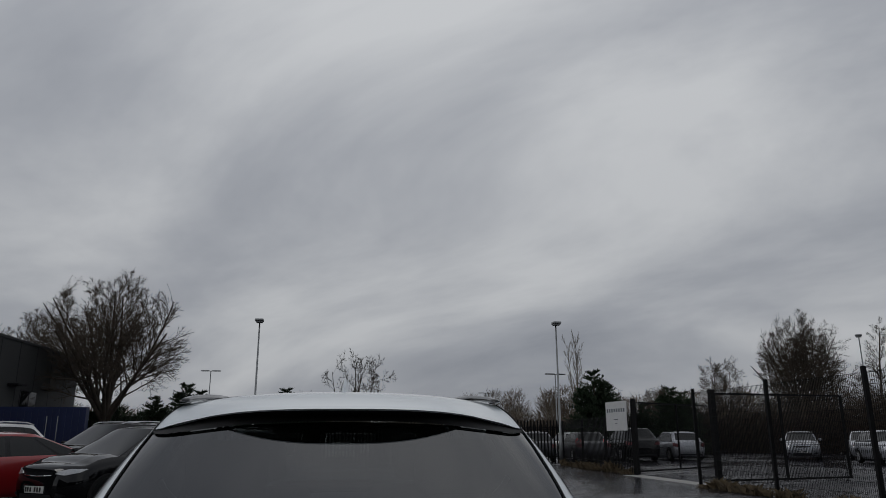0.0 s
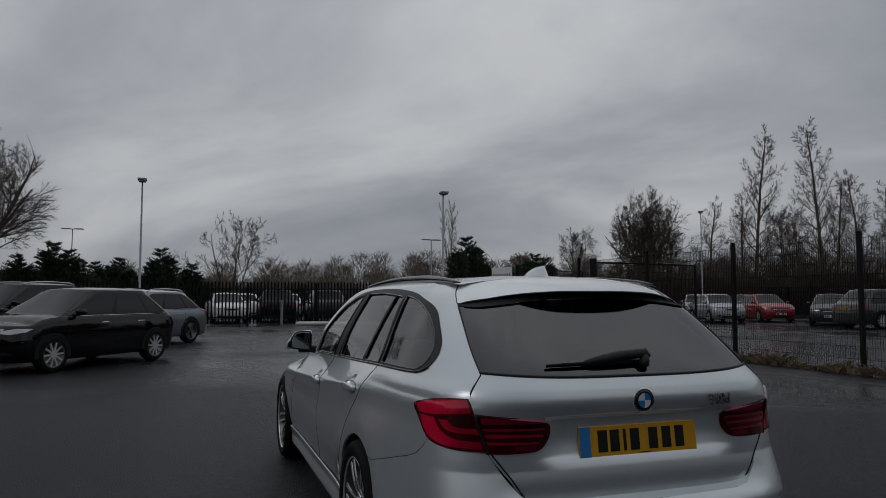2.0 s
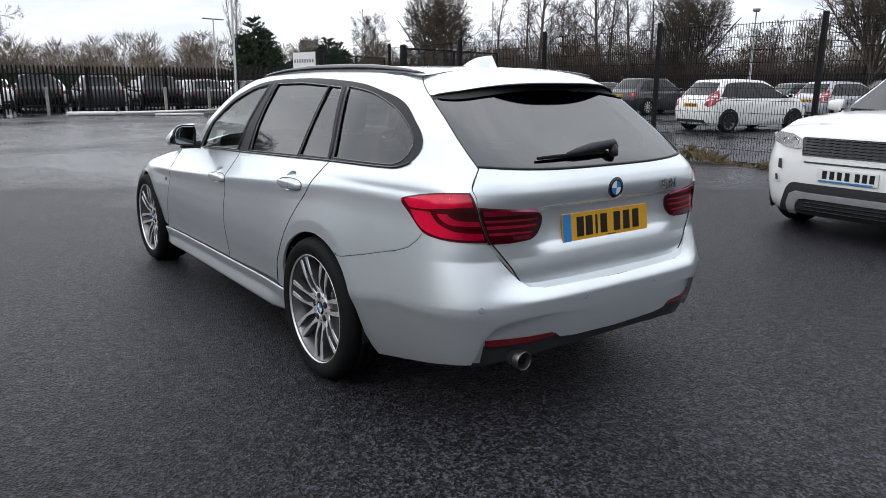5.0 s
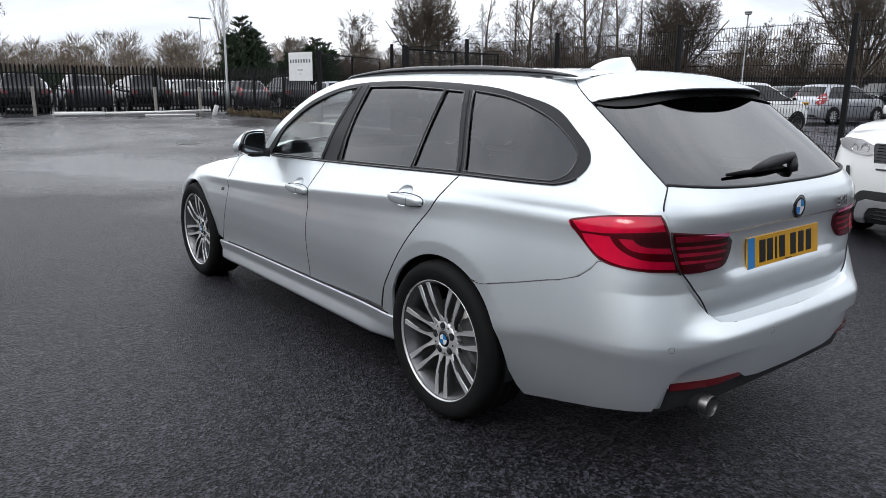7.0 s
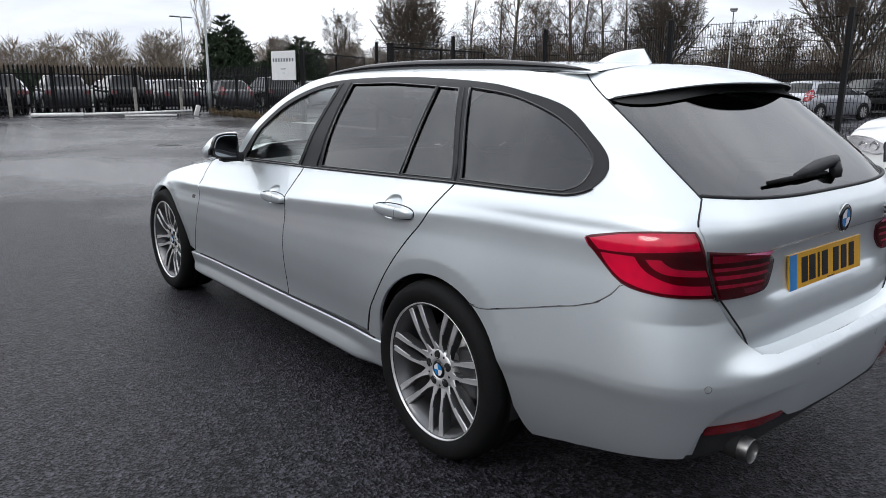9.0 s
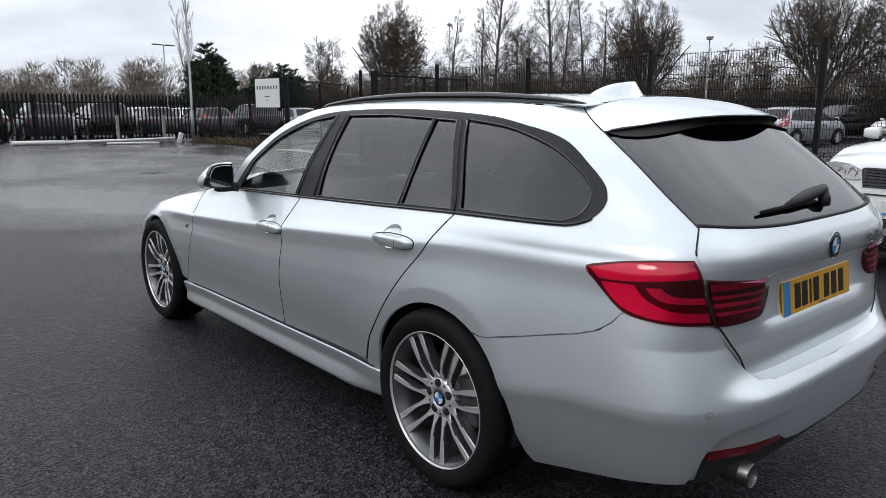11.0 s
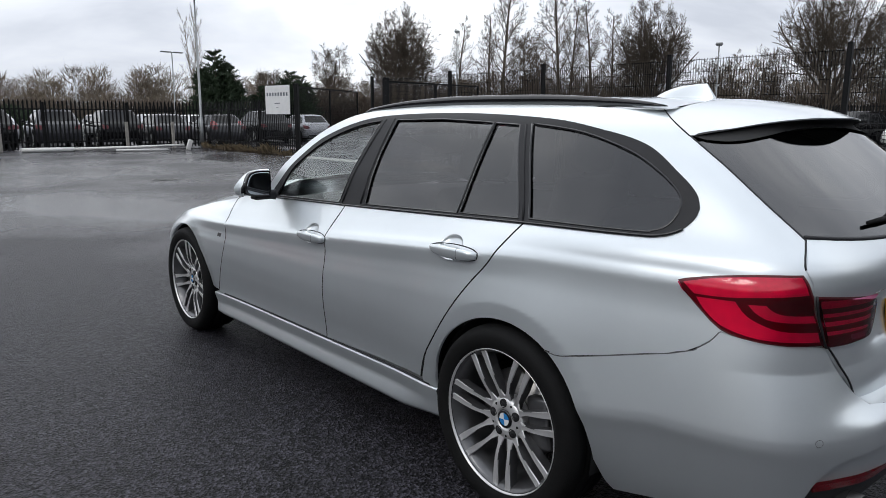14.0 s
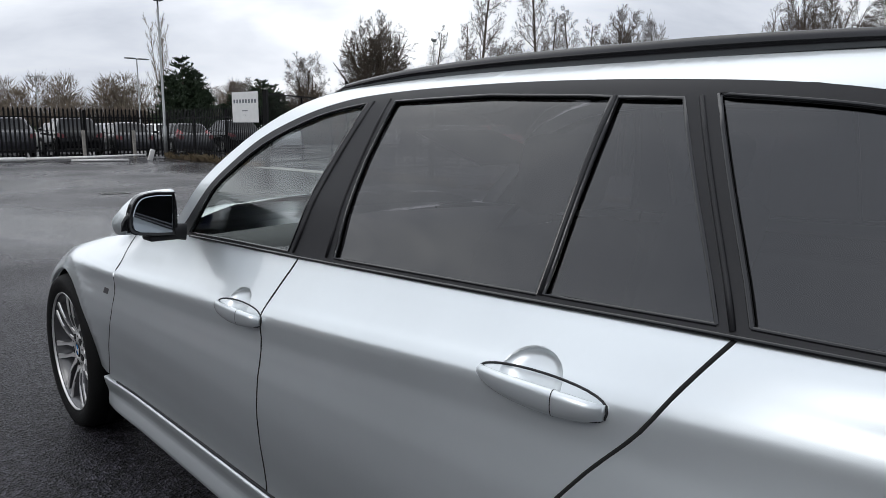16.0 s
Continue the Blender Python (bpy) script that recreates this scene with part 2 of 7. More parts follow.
M = dict(
    asphalt=asphalt(),
    silver=paint("silver_metallic_paint", (0.77, 0.815, 0.83), 0.74, 0.37, 0.05),
    white=paint("white_paint", (0.80, 0.80, 0.78), 0.0, 0.3),
    red=paint("red_paint", (0.33, 0.012, 0.015), 0.15, 0.3),
    black=paint("black_paint", (0.003, 0.003, 0.004), 0.0, 0.5, 0.0, 0.0),
    greyblue=paint("grey_blue_paint", (0.22, 0.25, 0.28), 0.6, 0.3),
    greydark=paint("dark_grey_paint", (0.018, 0.018, 0.024), 0.1, 0.4),
    green=paint("dark_green_paint", (0.03, 0.045, 0.045), 0.4, 0.3),
    silver2=paint("light_silver_paint", (0.42, 0.43, 0.46), 0.6, 0.35),
    blue=paint("dark_blue_paint", (0.02, 0.03, 0.10), 0.3, 0.3),
    trim=mat("black_trim", (0.018, 0.018, 0.02), 0.5, 0, 0, 0.15, 12, spec=0.3),
    gloss=mat("gloss_black_trim", (0.008, 0.008, 0.009), 0.12, 0, 0.3, 0.1, 12),
    plastic=mat("textured_black_plastic", (0.022, 0.022, 0.023), 0.6, 0, 0, 0.2, 20, 0.15, 700),
    # near-black of the underbody, also put into gaps and holes as shade
    dark=mat("underbody_and_shade_black", (0.008, 0.008, 0.008), 0.9, 0, 0, 0.3, 6),
    rubber=mat("tyre_rubber", (0.008, 0.008, 0.008), 0.75, 0, 0, 0.25, 25, 0.2, 300, spec=0.15),
    alloy=mat("machined_alloy", (0.72, 0.715, 0.71), 0.40, 0.65, 0.3, 0.06, 20),
    alloydark=mat("painted_grey_alloy", (0.13, 0.13, 0.134), 0.4, 0.7, 0.3, 0.1, 20),
    alloyblack=mat("black_alloy", (0.02, 0.02, 0.02), 0.35, 0.4, 0.3, 0.1, 20),
    steel=mat("brake_steel", (0.22, 0.215, 0.21), 0.4, 1.0, 0, 0.15, 30),
    chrome=mat("chrome", (0.78, 0.78, 0.78), 0.08, 1.0, 0, 0.03, 10),
    satin=mat("satin_silver_plastic", (0.68, 0.69, 0.70), 0.36, 0.7, 0, 0.08, 10),
    glass=pane("clear_glass", (0.92, 0.96, 0.94), 0.03),
    tint=pane("privacy_glass", (0.13, 0.12, 0.13), 0.07),
    screen=pane("rear_screen_glass", (0.06, 0.065, 0.065), 0.12),
    carglass=mat("far_car_glass", (0.006, 0.007, 0.008), 0.04, 0, 0.0, 0.1, 5, spec=0.4),
    lens=pane("clear_lamp_lens", (0.96, 0.94, 0.94), 0.0),
    redlens=pane("red_lamp_lens", (1.0, 0.15, 0.36), 0.04, 0.12),
    redlamp=mat("red_lamp_reflector", (0.95, 0.28, 0.50), 0.5, 0, 0.0, 0.15, 30),
    reddark=mat("dark_red_lamp_bowl", (0.10, 0.012, 0.018), 0.5, 0, 0.0, 0.2, 30),
    reflector=mat("bumper_reflector", (0.13, 0.006, 0.010), 0.25, 0, 0.6, 0.2, 60, 0.2, 900),
    redref=mat("red_reflector", (0.30, 0.008, 0.014), 0.25, 0, 0.6, 0.2, 60, 0.2, 900),
    lampwhite=mat("silver_lamp_bowl", (0.55, 0.56, 0.57), 0.25, 0.5, 0.2, 0.2, 30),
    yellow=mat("yellow_plate", (0.72, 0.36, 0.012), 0.4, 0, 0.3, 0.05, 20),
    platewhite=mat("white_plate", (0.72, 0.72, 0.70), 0.4, 0, 0.3, 0.05, 20),
    plateblue=mat("blue_plate_band", (0.03, 0.22, 0.55), 0.4, 0, 0.3, 0.05, 20),
    ink=mat("black_ink", (0.006, 0.006, 0.007), 0.4),
    badgeblue=mat("blue_enamel", (0.02, 0.20, 0.50), 0.2, 0, 0.6),
    badgewhite=mat("white_enamel", (0.75, 0.76, 0.78), 0.2, 0, 0.6),
    mirror=mat("mirror_glass", (0.40, 0.43, 0.46), 0.02, 1.0),
    cloth=mat("dark_seat_cloth", (0.025, 0.025, 0.027), 0.9, 0, 0, 0.25, 30, 0.3, 400),
    dash=mat("dashboard_plastic", (0.03, 0.03, 0.032), 0.6, 0, 0, 0.2, 20, 0.2, 500),
    paper=mat("white_paper", (0.75, 0.75, 0.74), 0.7),
    fence=mat("black_fence_steel", (0.006, 0.006, 0.0065), 0.55, 0.0, 0, 0.25, 3, 0.1, 80, spec=0.2),
    galv=mat("galvanised_steel", (0.33, 0.34, 0.34), 0.5, 0.7, 0, 0.2, 5),
    timber=mat("weathered_post", (0.30, 0.28, 0.25), 0.8, 0, 0, 0.25, 6, 0.3, 60),
    polewhite=mat("white_painted_pole", (0.74, 0.73, 0.71), 0.45, 0, 0, 0.1, 5),
    concrete=mat("pale_concrete", (0.34, 0.33, 0.31), 0.8, 0, 0, 0.2, 3, 0.3, 80),
    sign=mat("white_sign_panel", (0.78, 0.78, 0.77), 0.5, 0, 0, 0.05, 4),
    signink=mat("grey_sign_print", (0.12, 0.14, 0.16), 0.5),
    cladding=mat("dark_grey_cladding", (0.045, 0.047, 0.048), 0.55, 0.1, 0, 0.12, 0.8),
    container=mat("blue_steel_hoarding", (0.015, 0.025, 0.085), 0.5, 0.1, 0, 0.2, 1.0),
    bark=mat("bare_bark", (0.085, 0.068, 0.052), 0.9, 0, 0, 0.35, 3, 0.4, 40, each=0.2),
    twig=mat("brown_twigs", (0.090, 0.070, 0.052), 0.9, 0, 0, 0.4, 2, each=0.2),
    paletwig=mat("pale_twigs", (0.20, 0.17, 0.13), 0.9, 0, 0, 0.3, 2),
    bramble=mat("dark_brambles", (0.045, 0.030, 0.020), 0.9, 0, 0, 0.4, 2),
    needle=mat("evergreen_needles", (0.026, 0.046, 0.020), 0.7, 0, 0, 0.5, 2),
    grass=mat("dry_grass", (0.14, 0.105, 0.06), 0.9, 0, 0, 0.5, 4),
    scrub=mat("far_brown_scrub", (0.17, 0.135, 0.10), 0.95, 0, 0, 0.5, 0.3),
)


# ---- mesh helpers ----
from mathutils import geometry

def part(name, bm, material, parent=None, label="", smooth=True, matrix=None):
    """One mesh object from a bmesh, under a thing or a part."""
    me = bpy.data.meshes.new(name)
    lay = bm.verts.layers.float_vector.get("skin_normal")
    normals = [tuple(v[lay]) for v in bm.verts] if lay else None
    bm.to_mesh(me)
    bm.free()
    mats = material if isinstance(material, (list, tuple)) else [material]
    for m in mats:
        me.materials.append(m)
    if smooth:
        for p in me.polygons:
            p.use_smooth = True
    if normals:
        me.normals_split_custom_set_from_vertices(normals)
    ob = new(name, me)
    if parent:
        ob.parent = parent
    if matrix is not None:
        ob.matrix_basis = matrix
    if label:
        ob["label"] = label
    return ob


def thing(name, label, category, group="", kind="", m=None):
    ob = new(name)
    ob.empty_display_size = 0.2
    if m is not None:
        ob.matrix_basis = m
    return tagged(ob, label, category, group, kind)


def sharpen(bm, angle=35):
    lim = radians(angle)
    for e in bm.edges:
        if len(e.link_faces) == 2 and e.calc_face_angle(0) > lim:
            e.smooth = False


def box(bm, x0, x1, y0, y1, z0, z1, bevel=0.0, m=None, mi=0):
    vs = bmesh.ops.create_cube(bm, size=1)["verts"]
    for v in vs:
        v.co = Vector(((x0 + x1) / 2 + v.co.x * (x1 - x0), (y0 + y1) / 2 + v.co.y * (y1 - y0), (z0 + z1) / 2 + v.co.z * (z1 - z0)))
    fs = set(f for v in vs for f in v.link_faces)
    if bevel:
        r = bmesh.ops.bevel(bm, geom=list(set(e for v in vs for e in v.link_edges)), offset=bevel, segments=2, profile=0.5, affect="EDGES")
        vs = [v for v in set(v for f in r["faces"] for v in f.verts) | set(v for v in vs if v.is_valid)]
        fs = set(f for v in vs for f in v.link_faces)
    for f in fs:
        f.material_index = mi
    if m is not None:
        bmesh.ops.transform(bm, matrix=m, verts=[v for v in vs if v.is_valid])
    return [v for v in vs if v.is_valid]


def boxed(name, dims, material, parent=None, label="", bevel=0.0, m=None, smooth=False):
    bm = bmesh.new()
    box(bm, *dims, bevel=bevel, m=m)
    return part(name, bm, material, parent, label, smooth)


def lathe(bm, profile, seg=48, m=None, closed=False):
    """Turns (radius, height) rows round the x axis."""
    rings = []
    for r, h in profile:
        rings.append([bm.verts.new((h, r * math.cos(a), r * math.sin(a))) for a in (2 * math.pi * i / seg for i in range(seg))])
    made = [v for r in rings for v in r]
    rows = list(zip(rings, rings[1:])) + ([(rings[-1], rings[0])] if closed else [])
    for a, b in rows:
        for i in range(seg):
            j = (i + 1) % seg
            bm.faces.new((a[i], b[i], b[j], a[j]))
    if m is not None:
        bmesh.ops.transform(bm, matrix=m, verts=made)
    return made


def tube(bm, pts, radii, seg=8, cap=True):
    """A tapered tube along points."""
    rings, n = [], len(pts)
    pts = [Vector(p) for p in pts]
    ref = None
    for i, p in enumerate(pts):
        d = (pts[min(i + 1, n - 1)] - pts[max(i - 1, 0)]).normalized()
        if ref is None:
            ref = d.orthogonal().normalized()
        ref = (ref - d * ref.dot(d)).normalized()
        o = d.cross(ref)
        r = radii[i] if isinstance(radii, (list, tuple)) else radii
        rings.append([bm.verts.new(p + (ref * math.cos(a) + o * math.sin(a)) * r) for a in (2 * math.pi * k / seg for k in range(seg))])
    for a, b in zip(rings, rings[1:]):
        for k in range(seg):
            bm.faces.new((a[k], a[(k + 1) % seg], b[(k + 1) % seg], b[k]))
    if cap:
        bm.faces.new(rings[0][::-1])
        bm.faces.new(rings[-1])


def loft(bm, rows, close=False, cap=False):
    """Skins rows of points of equal length."""
    vs = [[bm.verts.new(p) for p in r] for r in rows]
    n = len(vs[0])
    for a, b in zip(vs, vs[1:]):
        for k in range(n if close else n - 1):
            q = (a[k], a[(k + 1) % n], b[(k + 1) % n], b[k])
            if len(set(q)) == 4:
                bm.faces.new(q)
    if cap:
        bm.faces.new(vs[0][::-1])
        bm.faces.new(vs[-1])
    return vs


def spline(pts, n=6):
    """Catmull-Rom through open points."""
    out = []
    for i in range(len(pts) - 1):
        p0, p1, p2, p3 = pts[max(i - 1, 0)], pts[i], pts[i + 1], pts[min(i + 2, len(pts) - 1)]
        for k in range(n):
            t = k / n
            out.append(tuple(0.5 * (2 * b + (c - a) * t + (2 * a - 5 * b + 4 * c - d) * t * t + (3 * b - a - 3 * c + d) * t**3) for a, b, c, d in zip(p0, p1, p2, p3)))
    out.append(tuple(pts[-1]))
    return out


def inside(loops, x, y):
    odd = False
    for poly in loops:
        n = len(poly)
        for i in range(n):
            (ax, ay), (bx, by) = poly[i], poly[(i + 1) % n]
            if (ay > y) != (by > y) and x < ax + (y - ay) / (by - ay) * (bx - ax):
                odd = not odd
    return odd


def panel(bm, loops, surface, step=(0.05, 0.03), lift=0.0, depth=0.012, flip=False):
    """A sheet with the outline loops[0] and openings loops[1:], laid on surface(u, v), raised by lift, with its rim turned inwards by depth."""
    lay = bm.verts.layers.float_vector.get("skin_normal") or bm.verts.layers.float_vector.new("skin_normal")
    pts, edges = [], []
    for poly in loops:
        ring = []
        n = len(poly)
        for i in range(n):
            a, b = poly[i], poly[(i + 1) % n]
            if math.dist(a, b) < 1e-5:
                continue
            k = max(1, math.ceil(max(abs(a[0] - b[0]) / step[0], abs(a[1] - b[1]) / step[1])))
            ring += [(a[0] + (b[0] - a[0]) * q / k, a[1] + (b[1] - a[1]) * q / k) for q in range(k)]
        base = len(pts)
        pts += ring
        edges += [(base + i, base + (i + 1) % len(ring)) for i in range(len(ring))]
    rim = np.array(pts)
    us, vs = rim[:, 0], rim[:, 1]
    for i in range(math.floor(us.min() / step[0]), math.ceil(us.max() / step[0]) + 1):
        for j in range(math.floor(vs.min() / step[1]), math.ceil(vs.max() / step[1]) + 1):
            u, v = i * step[0], j * step[1]
            if inside(loops, u, v) and (((us - u) / step[0]) ** 2 + ((vs - v) / step[1]) ** 2).min() > 0.12:
                pts.append((u, v))
    cv, ce, cf, *_ = geometry.delaunay_2d_cdt([Vector(p) for p in pts], edges, [], 0, 1e-6)
    top, low = [], []
    for p in cv:
        u, v = p
        q, e = surface(u, v), 0.003
        nrm = (surface(u + e, v) - surface(u - e, v)).cross(surface(u, v + e) - surface(u, v - e)).normalized() * (-1 if flip else 1)
        w = bm.verts.new(q + nrm * lift)
        w[lay] = nrm
        top.append(w)
        low.append((q + nrm * (lift - depth), nrm))
    made = []
    for f in cf:
        c = sum((cv[i] for i in f), Vector((0, 0))) / len(f)
        if inside(loops, c.x, c.y):
            ids = list(f)
            a, b, c3 = (cv[i] for i in ids[:3])
            turn = (b - a).cross(c3 - a)
            if (turn < 0) != flip:
                ids = ids[::-1]
            made.append(bm.faces.new([top[i] for i in ids]))
    number = {v: i for i, v in enumerate(top)}
    if depth:
        inner = {}
        for e in [e for f in made for e in f.edges if len(e.link_faces) == 1]:
            a, b = e.verts
            lp = [l for l in e.link_faces[0].loops if l.edge == e][0]
            if lp.vert == b:
                a, b = b, a
            for v in (a, b):
                if v not in inner:
                    w = bm.verts.new(low[number[v]][0])
                    w[lay] = low[number[v]][1]
                    inner[v] = w
            bm.faces.new((b, a, inner[a], inner[b]))
    loose = [v for v in top if not v.link_faces]
    bmesh.ops.delete(bm, geom=loose, context="VERTS")
    return made


def arc(cx, cz, r, a0, a1, n=18):
    return [(cx + r * math.cos(radians(a0 + (a1 - a0) * i / n)), cz + r * math.sin(radians(a0 + (a1 - a0) * i / n))) for i in range(n + 1)]


# ---- shape of the estate car's skin: x to its right, y to its nose, rear axle at y = 0 ----
def lerp_table(table, v):
    """Smooth value of a table of (key, value) rows at v."""
    if v <= table[0][0]:
        return table[0][1]
    if v >= table[-1][0]:
        return table[-1][1]
    i = 1
    while table[i][0] < v:
        i += 1
    (a, p), (b, q) = table[i - 1], table[i]
    o = table[i - 2] if i > 1 else (2 * a - b, 2 * p - q)
    r = table[i + 1] if i + 1 < len(table) else (2 * b - a, 2 * q - p)
    def lim(s0, s1):
        return 0.0 if s0 * s1 <= 0 else 2 * s0 * s1 / (s0 + s1)
    s = (q - p) / (b - a)
    m0, m1 = lim((p - o[1]) / (a - o[0]), s), lim(s, (r[1] - q) / (r[0] - b))
    t, h = (v - a) / (b - a), b - a
    return (2 * t**3 - 3 * t**2 + 1) * p + (t**3 - 2 * t**2 + t) * h * m0 + (3 * t**2 - 2 * t**3) * q + (t**3 - t**2) * h * m1


PLAN = [(2.45, 0.884), (1.9, 0.884), (1.2, 0.886), (0.6, 0.887), (0.25, 0.888), (0.0, 0.889), (-0.25, 0.881), (-0.4, 0.867), (-0.6, 0.836)][::-1]
FRONT_PLAN = [(2.45, 0.884), (2.6, 0.884), (2.81, 0.882), (3.0, 0.865), (3.15, 0.84), (3.3, 0.775), (3.55, 0.6)]
TUCK = [(0.14, 0.12), (0.19, 0.076), (0.24, 0.052), (0.30, 0.038), (0.345, 0.040), (0.40, 0.034), (0.50, 0.018), (0.60, 0.010), (0.68, 0.013),
        (0.75, 0.023), (0.80, 0.029), (0.838, 0.0285), (0.853, 0.0305), (0.870, 0.040), (0.892, 0.058), (0.93, 0.084), (0.985, 0.116), (1.10, 0.166), (1.20, 0.217),
        (1.28, 0.263), (1.34, 0.303), (1.375, 0.345), (1.40, 0.40)]
TAIL = [(0.16, -0.92), (0.24, -0.975), (0.32, -1.008), (0.42, -1.030), (0.53, -1.038), (0.575, -1.020), (0.588, -0.985), (0.60, -0.952), (0.655, -0.966), (0.70, -0.9575), (0.724, -0.9495), (0.737, -0.943),
        (0.75, -0.936), (0.82, -0.925), (0.880, -0.929), (0.893, -0.958), (0.94, -0.972), (0.98, -0.963), (1.01, -0.945), (1.06, -0.90), (1.30, -0.615), (1.38, -0.52)]
# the tailgate is hollowed round the number plate, and the bumper juts out below it as a ledge
TAIL_FULL = [(0.70, -0.957), (0.74, -0.956), (0.80, -0.952), (0.85, -0.952), (0.892, -0.962)] + TAIL[16:]
TAIL_GATE = [(0.50, -0.950), (0.56, -0.955), (0.61, -0.961), (0.655, -0.964)]
TAIL_CORNER = [(0.16, -0.915), (0.24, -0.955), (0.32, -0.981), (0.42, -0.999), (0.50, -1.011), (0.532, -1.012), (0.545, -1.009), (0.60, -0.991), (0.65, -0.974), (0.70, -0.957)]
TAIL_BUMPER = [(0.16, -0.92), (0.24, -0.972), (0.32, -1.004), (0.42, -1.025), (0.50, -1.034), (0.545, -1.036), (0.562, -1.030), (0.58, -1.012), (0.61, -0.985), (0.65, -0.967), (0.70, -0.957)]
BEND, POWER, LEAN = -0.55, 4.3, 0.15


CREASE = [(-0.7, 0.920), (-0.2, 0.910), (0.12, 0.893), (0.87, 0.838), (1.4, 0.800), (2.3, 0.742)]
TUCK_REAR = [(0.14, 0.130), (0.22, 0.092), (0.30, 0.060), (0.40, 0.0325), (0.47, 0.0152), (0.522, 0.0030), (0.535, 0.0032), (0.56, 0.0062), (0.62, 0.0155), (0.70, 0.029), (0.78, 0.0435), (0.84, 0.0545),
             (0.875, 0.0590), (0.900, 0.0612), (0.920, 0.0660), (0.945, 0.0780), (0.985, 0.100), (1.02, 0.120)]
TUCK_NOSE = [(0.14, 0.130), (0.22, 0.086), (0.30, 0.054), (0.40, 0.029), (0.47, 0.0135), (0.528, 0.0015), (0.542, 0.002), (0.57, 0.0055), (0.63, 0.0105), (0.70, 0.015), (0.78, 0.022)]


def ease(t):
    t = max(0.0, min(1.0, t))
    return t * t * (3 - 2 * t)


def crease(y):
    return lerp_table(CREASE, y)


WING_TOP = [(2.0, 0.937), (2.1, 0.925), (2.4, 0.873), (2.7, 0.82), (3.0, 0.755), (3.22, 0.70), (3.4, 0.66), (3.55, 0.60)]


def half_width(y, z):
    w = lerp_table(PLAN, y) if y < 2.45 else lerp_table(FRONT_PLAN, y)
    c = crease(y) - 0.856
    k = ease((z - 0.5) / 0.3) * ease((1.12 - z) / 0.2)
    tuck = lerp_table(TUCK, z - c * k)
    if y < 0.40 and z < 1.0:
        # the rear wing and bumper: one even slope from the shoulder down to the bumper's crease, which rises towards the tail
        low = z + (0.040 - 0.070 * ease((-0.25 - y) / 0.6)) * ease((0.75 - z) / 0.25)
        tuck += (lerp_table(TUCK_REAR, low) - tuck) * ease((0.40 - y) / 0.70) * ease((1.0 - z) / 0.07)
    if y > 2.5 and z < 0.80:
        tuck += (lerp_table(TUCK_NOSE, z) - tuck) * ease((y - 2.5) / 0.35) * ease((0.80 - z) / 0.20)
    # the wings swell out to a crease round each wheel arch, with an upright band inside it
    flare = 0.0
    for axle in (0.0, 2.81):
        r = math.hypot(y - axle, z - 0.33)
        if r < 0.74:
            flare = max(flare, (0.018 * (1 - 0.5 * ease((-y - 0.10) / 0.35)) if axle == 0 else 0.015) * ((0.74 - max(r, 0.412)) / 0.328) ** 1.8 * ease((z - 0.20) / 0.2) - 0.06 * max(0.0, 0.412 - r))
    if y > 2.15:
        # the wing rolls over into the bonnet
        tuck += 0.080 * ease((y - 2.15) / 0.4) * max(0.0, min(1.0, (z - lerp_table(WING_TOP, y) + 0.15) / 0.15)) ** 2
    return w - tuck + flare


ROUND = []
for i in range(201):
    th = i / 200 * math.pi / 2
    ROUND.append((0.83 * math.cos(th) ** (2 / POWER) if i < 200 else 0.0, 0.45 * math.sin(th) ** (2 / POWER) if i else 0.0))
RUN = [0.0]
for (a, b), (c, d) in zip(ROUND, ROUND[1:]):
    RUN.append(RUN[-1] + math.hypot(c - a, d - b))
REACH = RUN[-1]


def tail_at(u, z, piece):
    """Rearmost y of the skin at height z, for the body, the tailgate or the bumper."""
    if z >= 0.70:
        k = ease((-1.16 - u) / 0.18)
        if z > 0.98 or k >= 1:
            return lerp_table(TAIL, z)
        return lerp_table(TAIL_FULL, z) * (1 - k) + lerp_table(TAIL, z) * k
    if piece == "gate":
        return lerp_table(TAIL_GATE + TAIL[9:11], z)
    k = ease((-0.98 - u) / 0.20)
    return lerp_table(TAIL_CORNER + TAIL[10:11], z) * (1 - k) + lerp_table(TAIL_BUMPER + TAIL[10:11], z) * k


def skin(u, z, side=-1, piece="body"):
    """Point of the skin: u is y along the flank, and goes on round the rear corner to the middle of the tail at BEND - REACH."""
    tail = tail_at(u, z, piece)
    bend = BEND if z < 0.97 else tail + 0.418
    if u >= BEND:
        y = u if u > 0 else u * bend / BEND
        return Vector((side * half_width(y, z), y, z))
    s = min(REACH, BEND - u)
    i = 1
    while RUN[i] < s and i < 200:
        i += 1
    f = i - 1 + (s - RUN[i - 1]) / (RUN[i] - RUN[i - 1])
    th = min(1.0, f / 200) * math.pi / 2
    sn, cs = math.sin(th) ** (2 / POWER), max(0.0, math.cos(th)) ** (2 / POWER)
    y = bend + (tail - bend) * sn
    x = (half_width(bend, z) - LEAN * (bend - y)) * (cs if th < math.pi / 2 - 1e-6 else 0.0)
    return Vector((side * x, y, z))


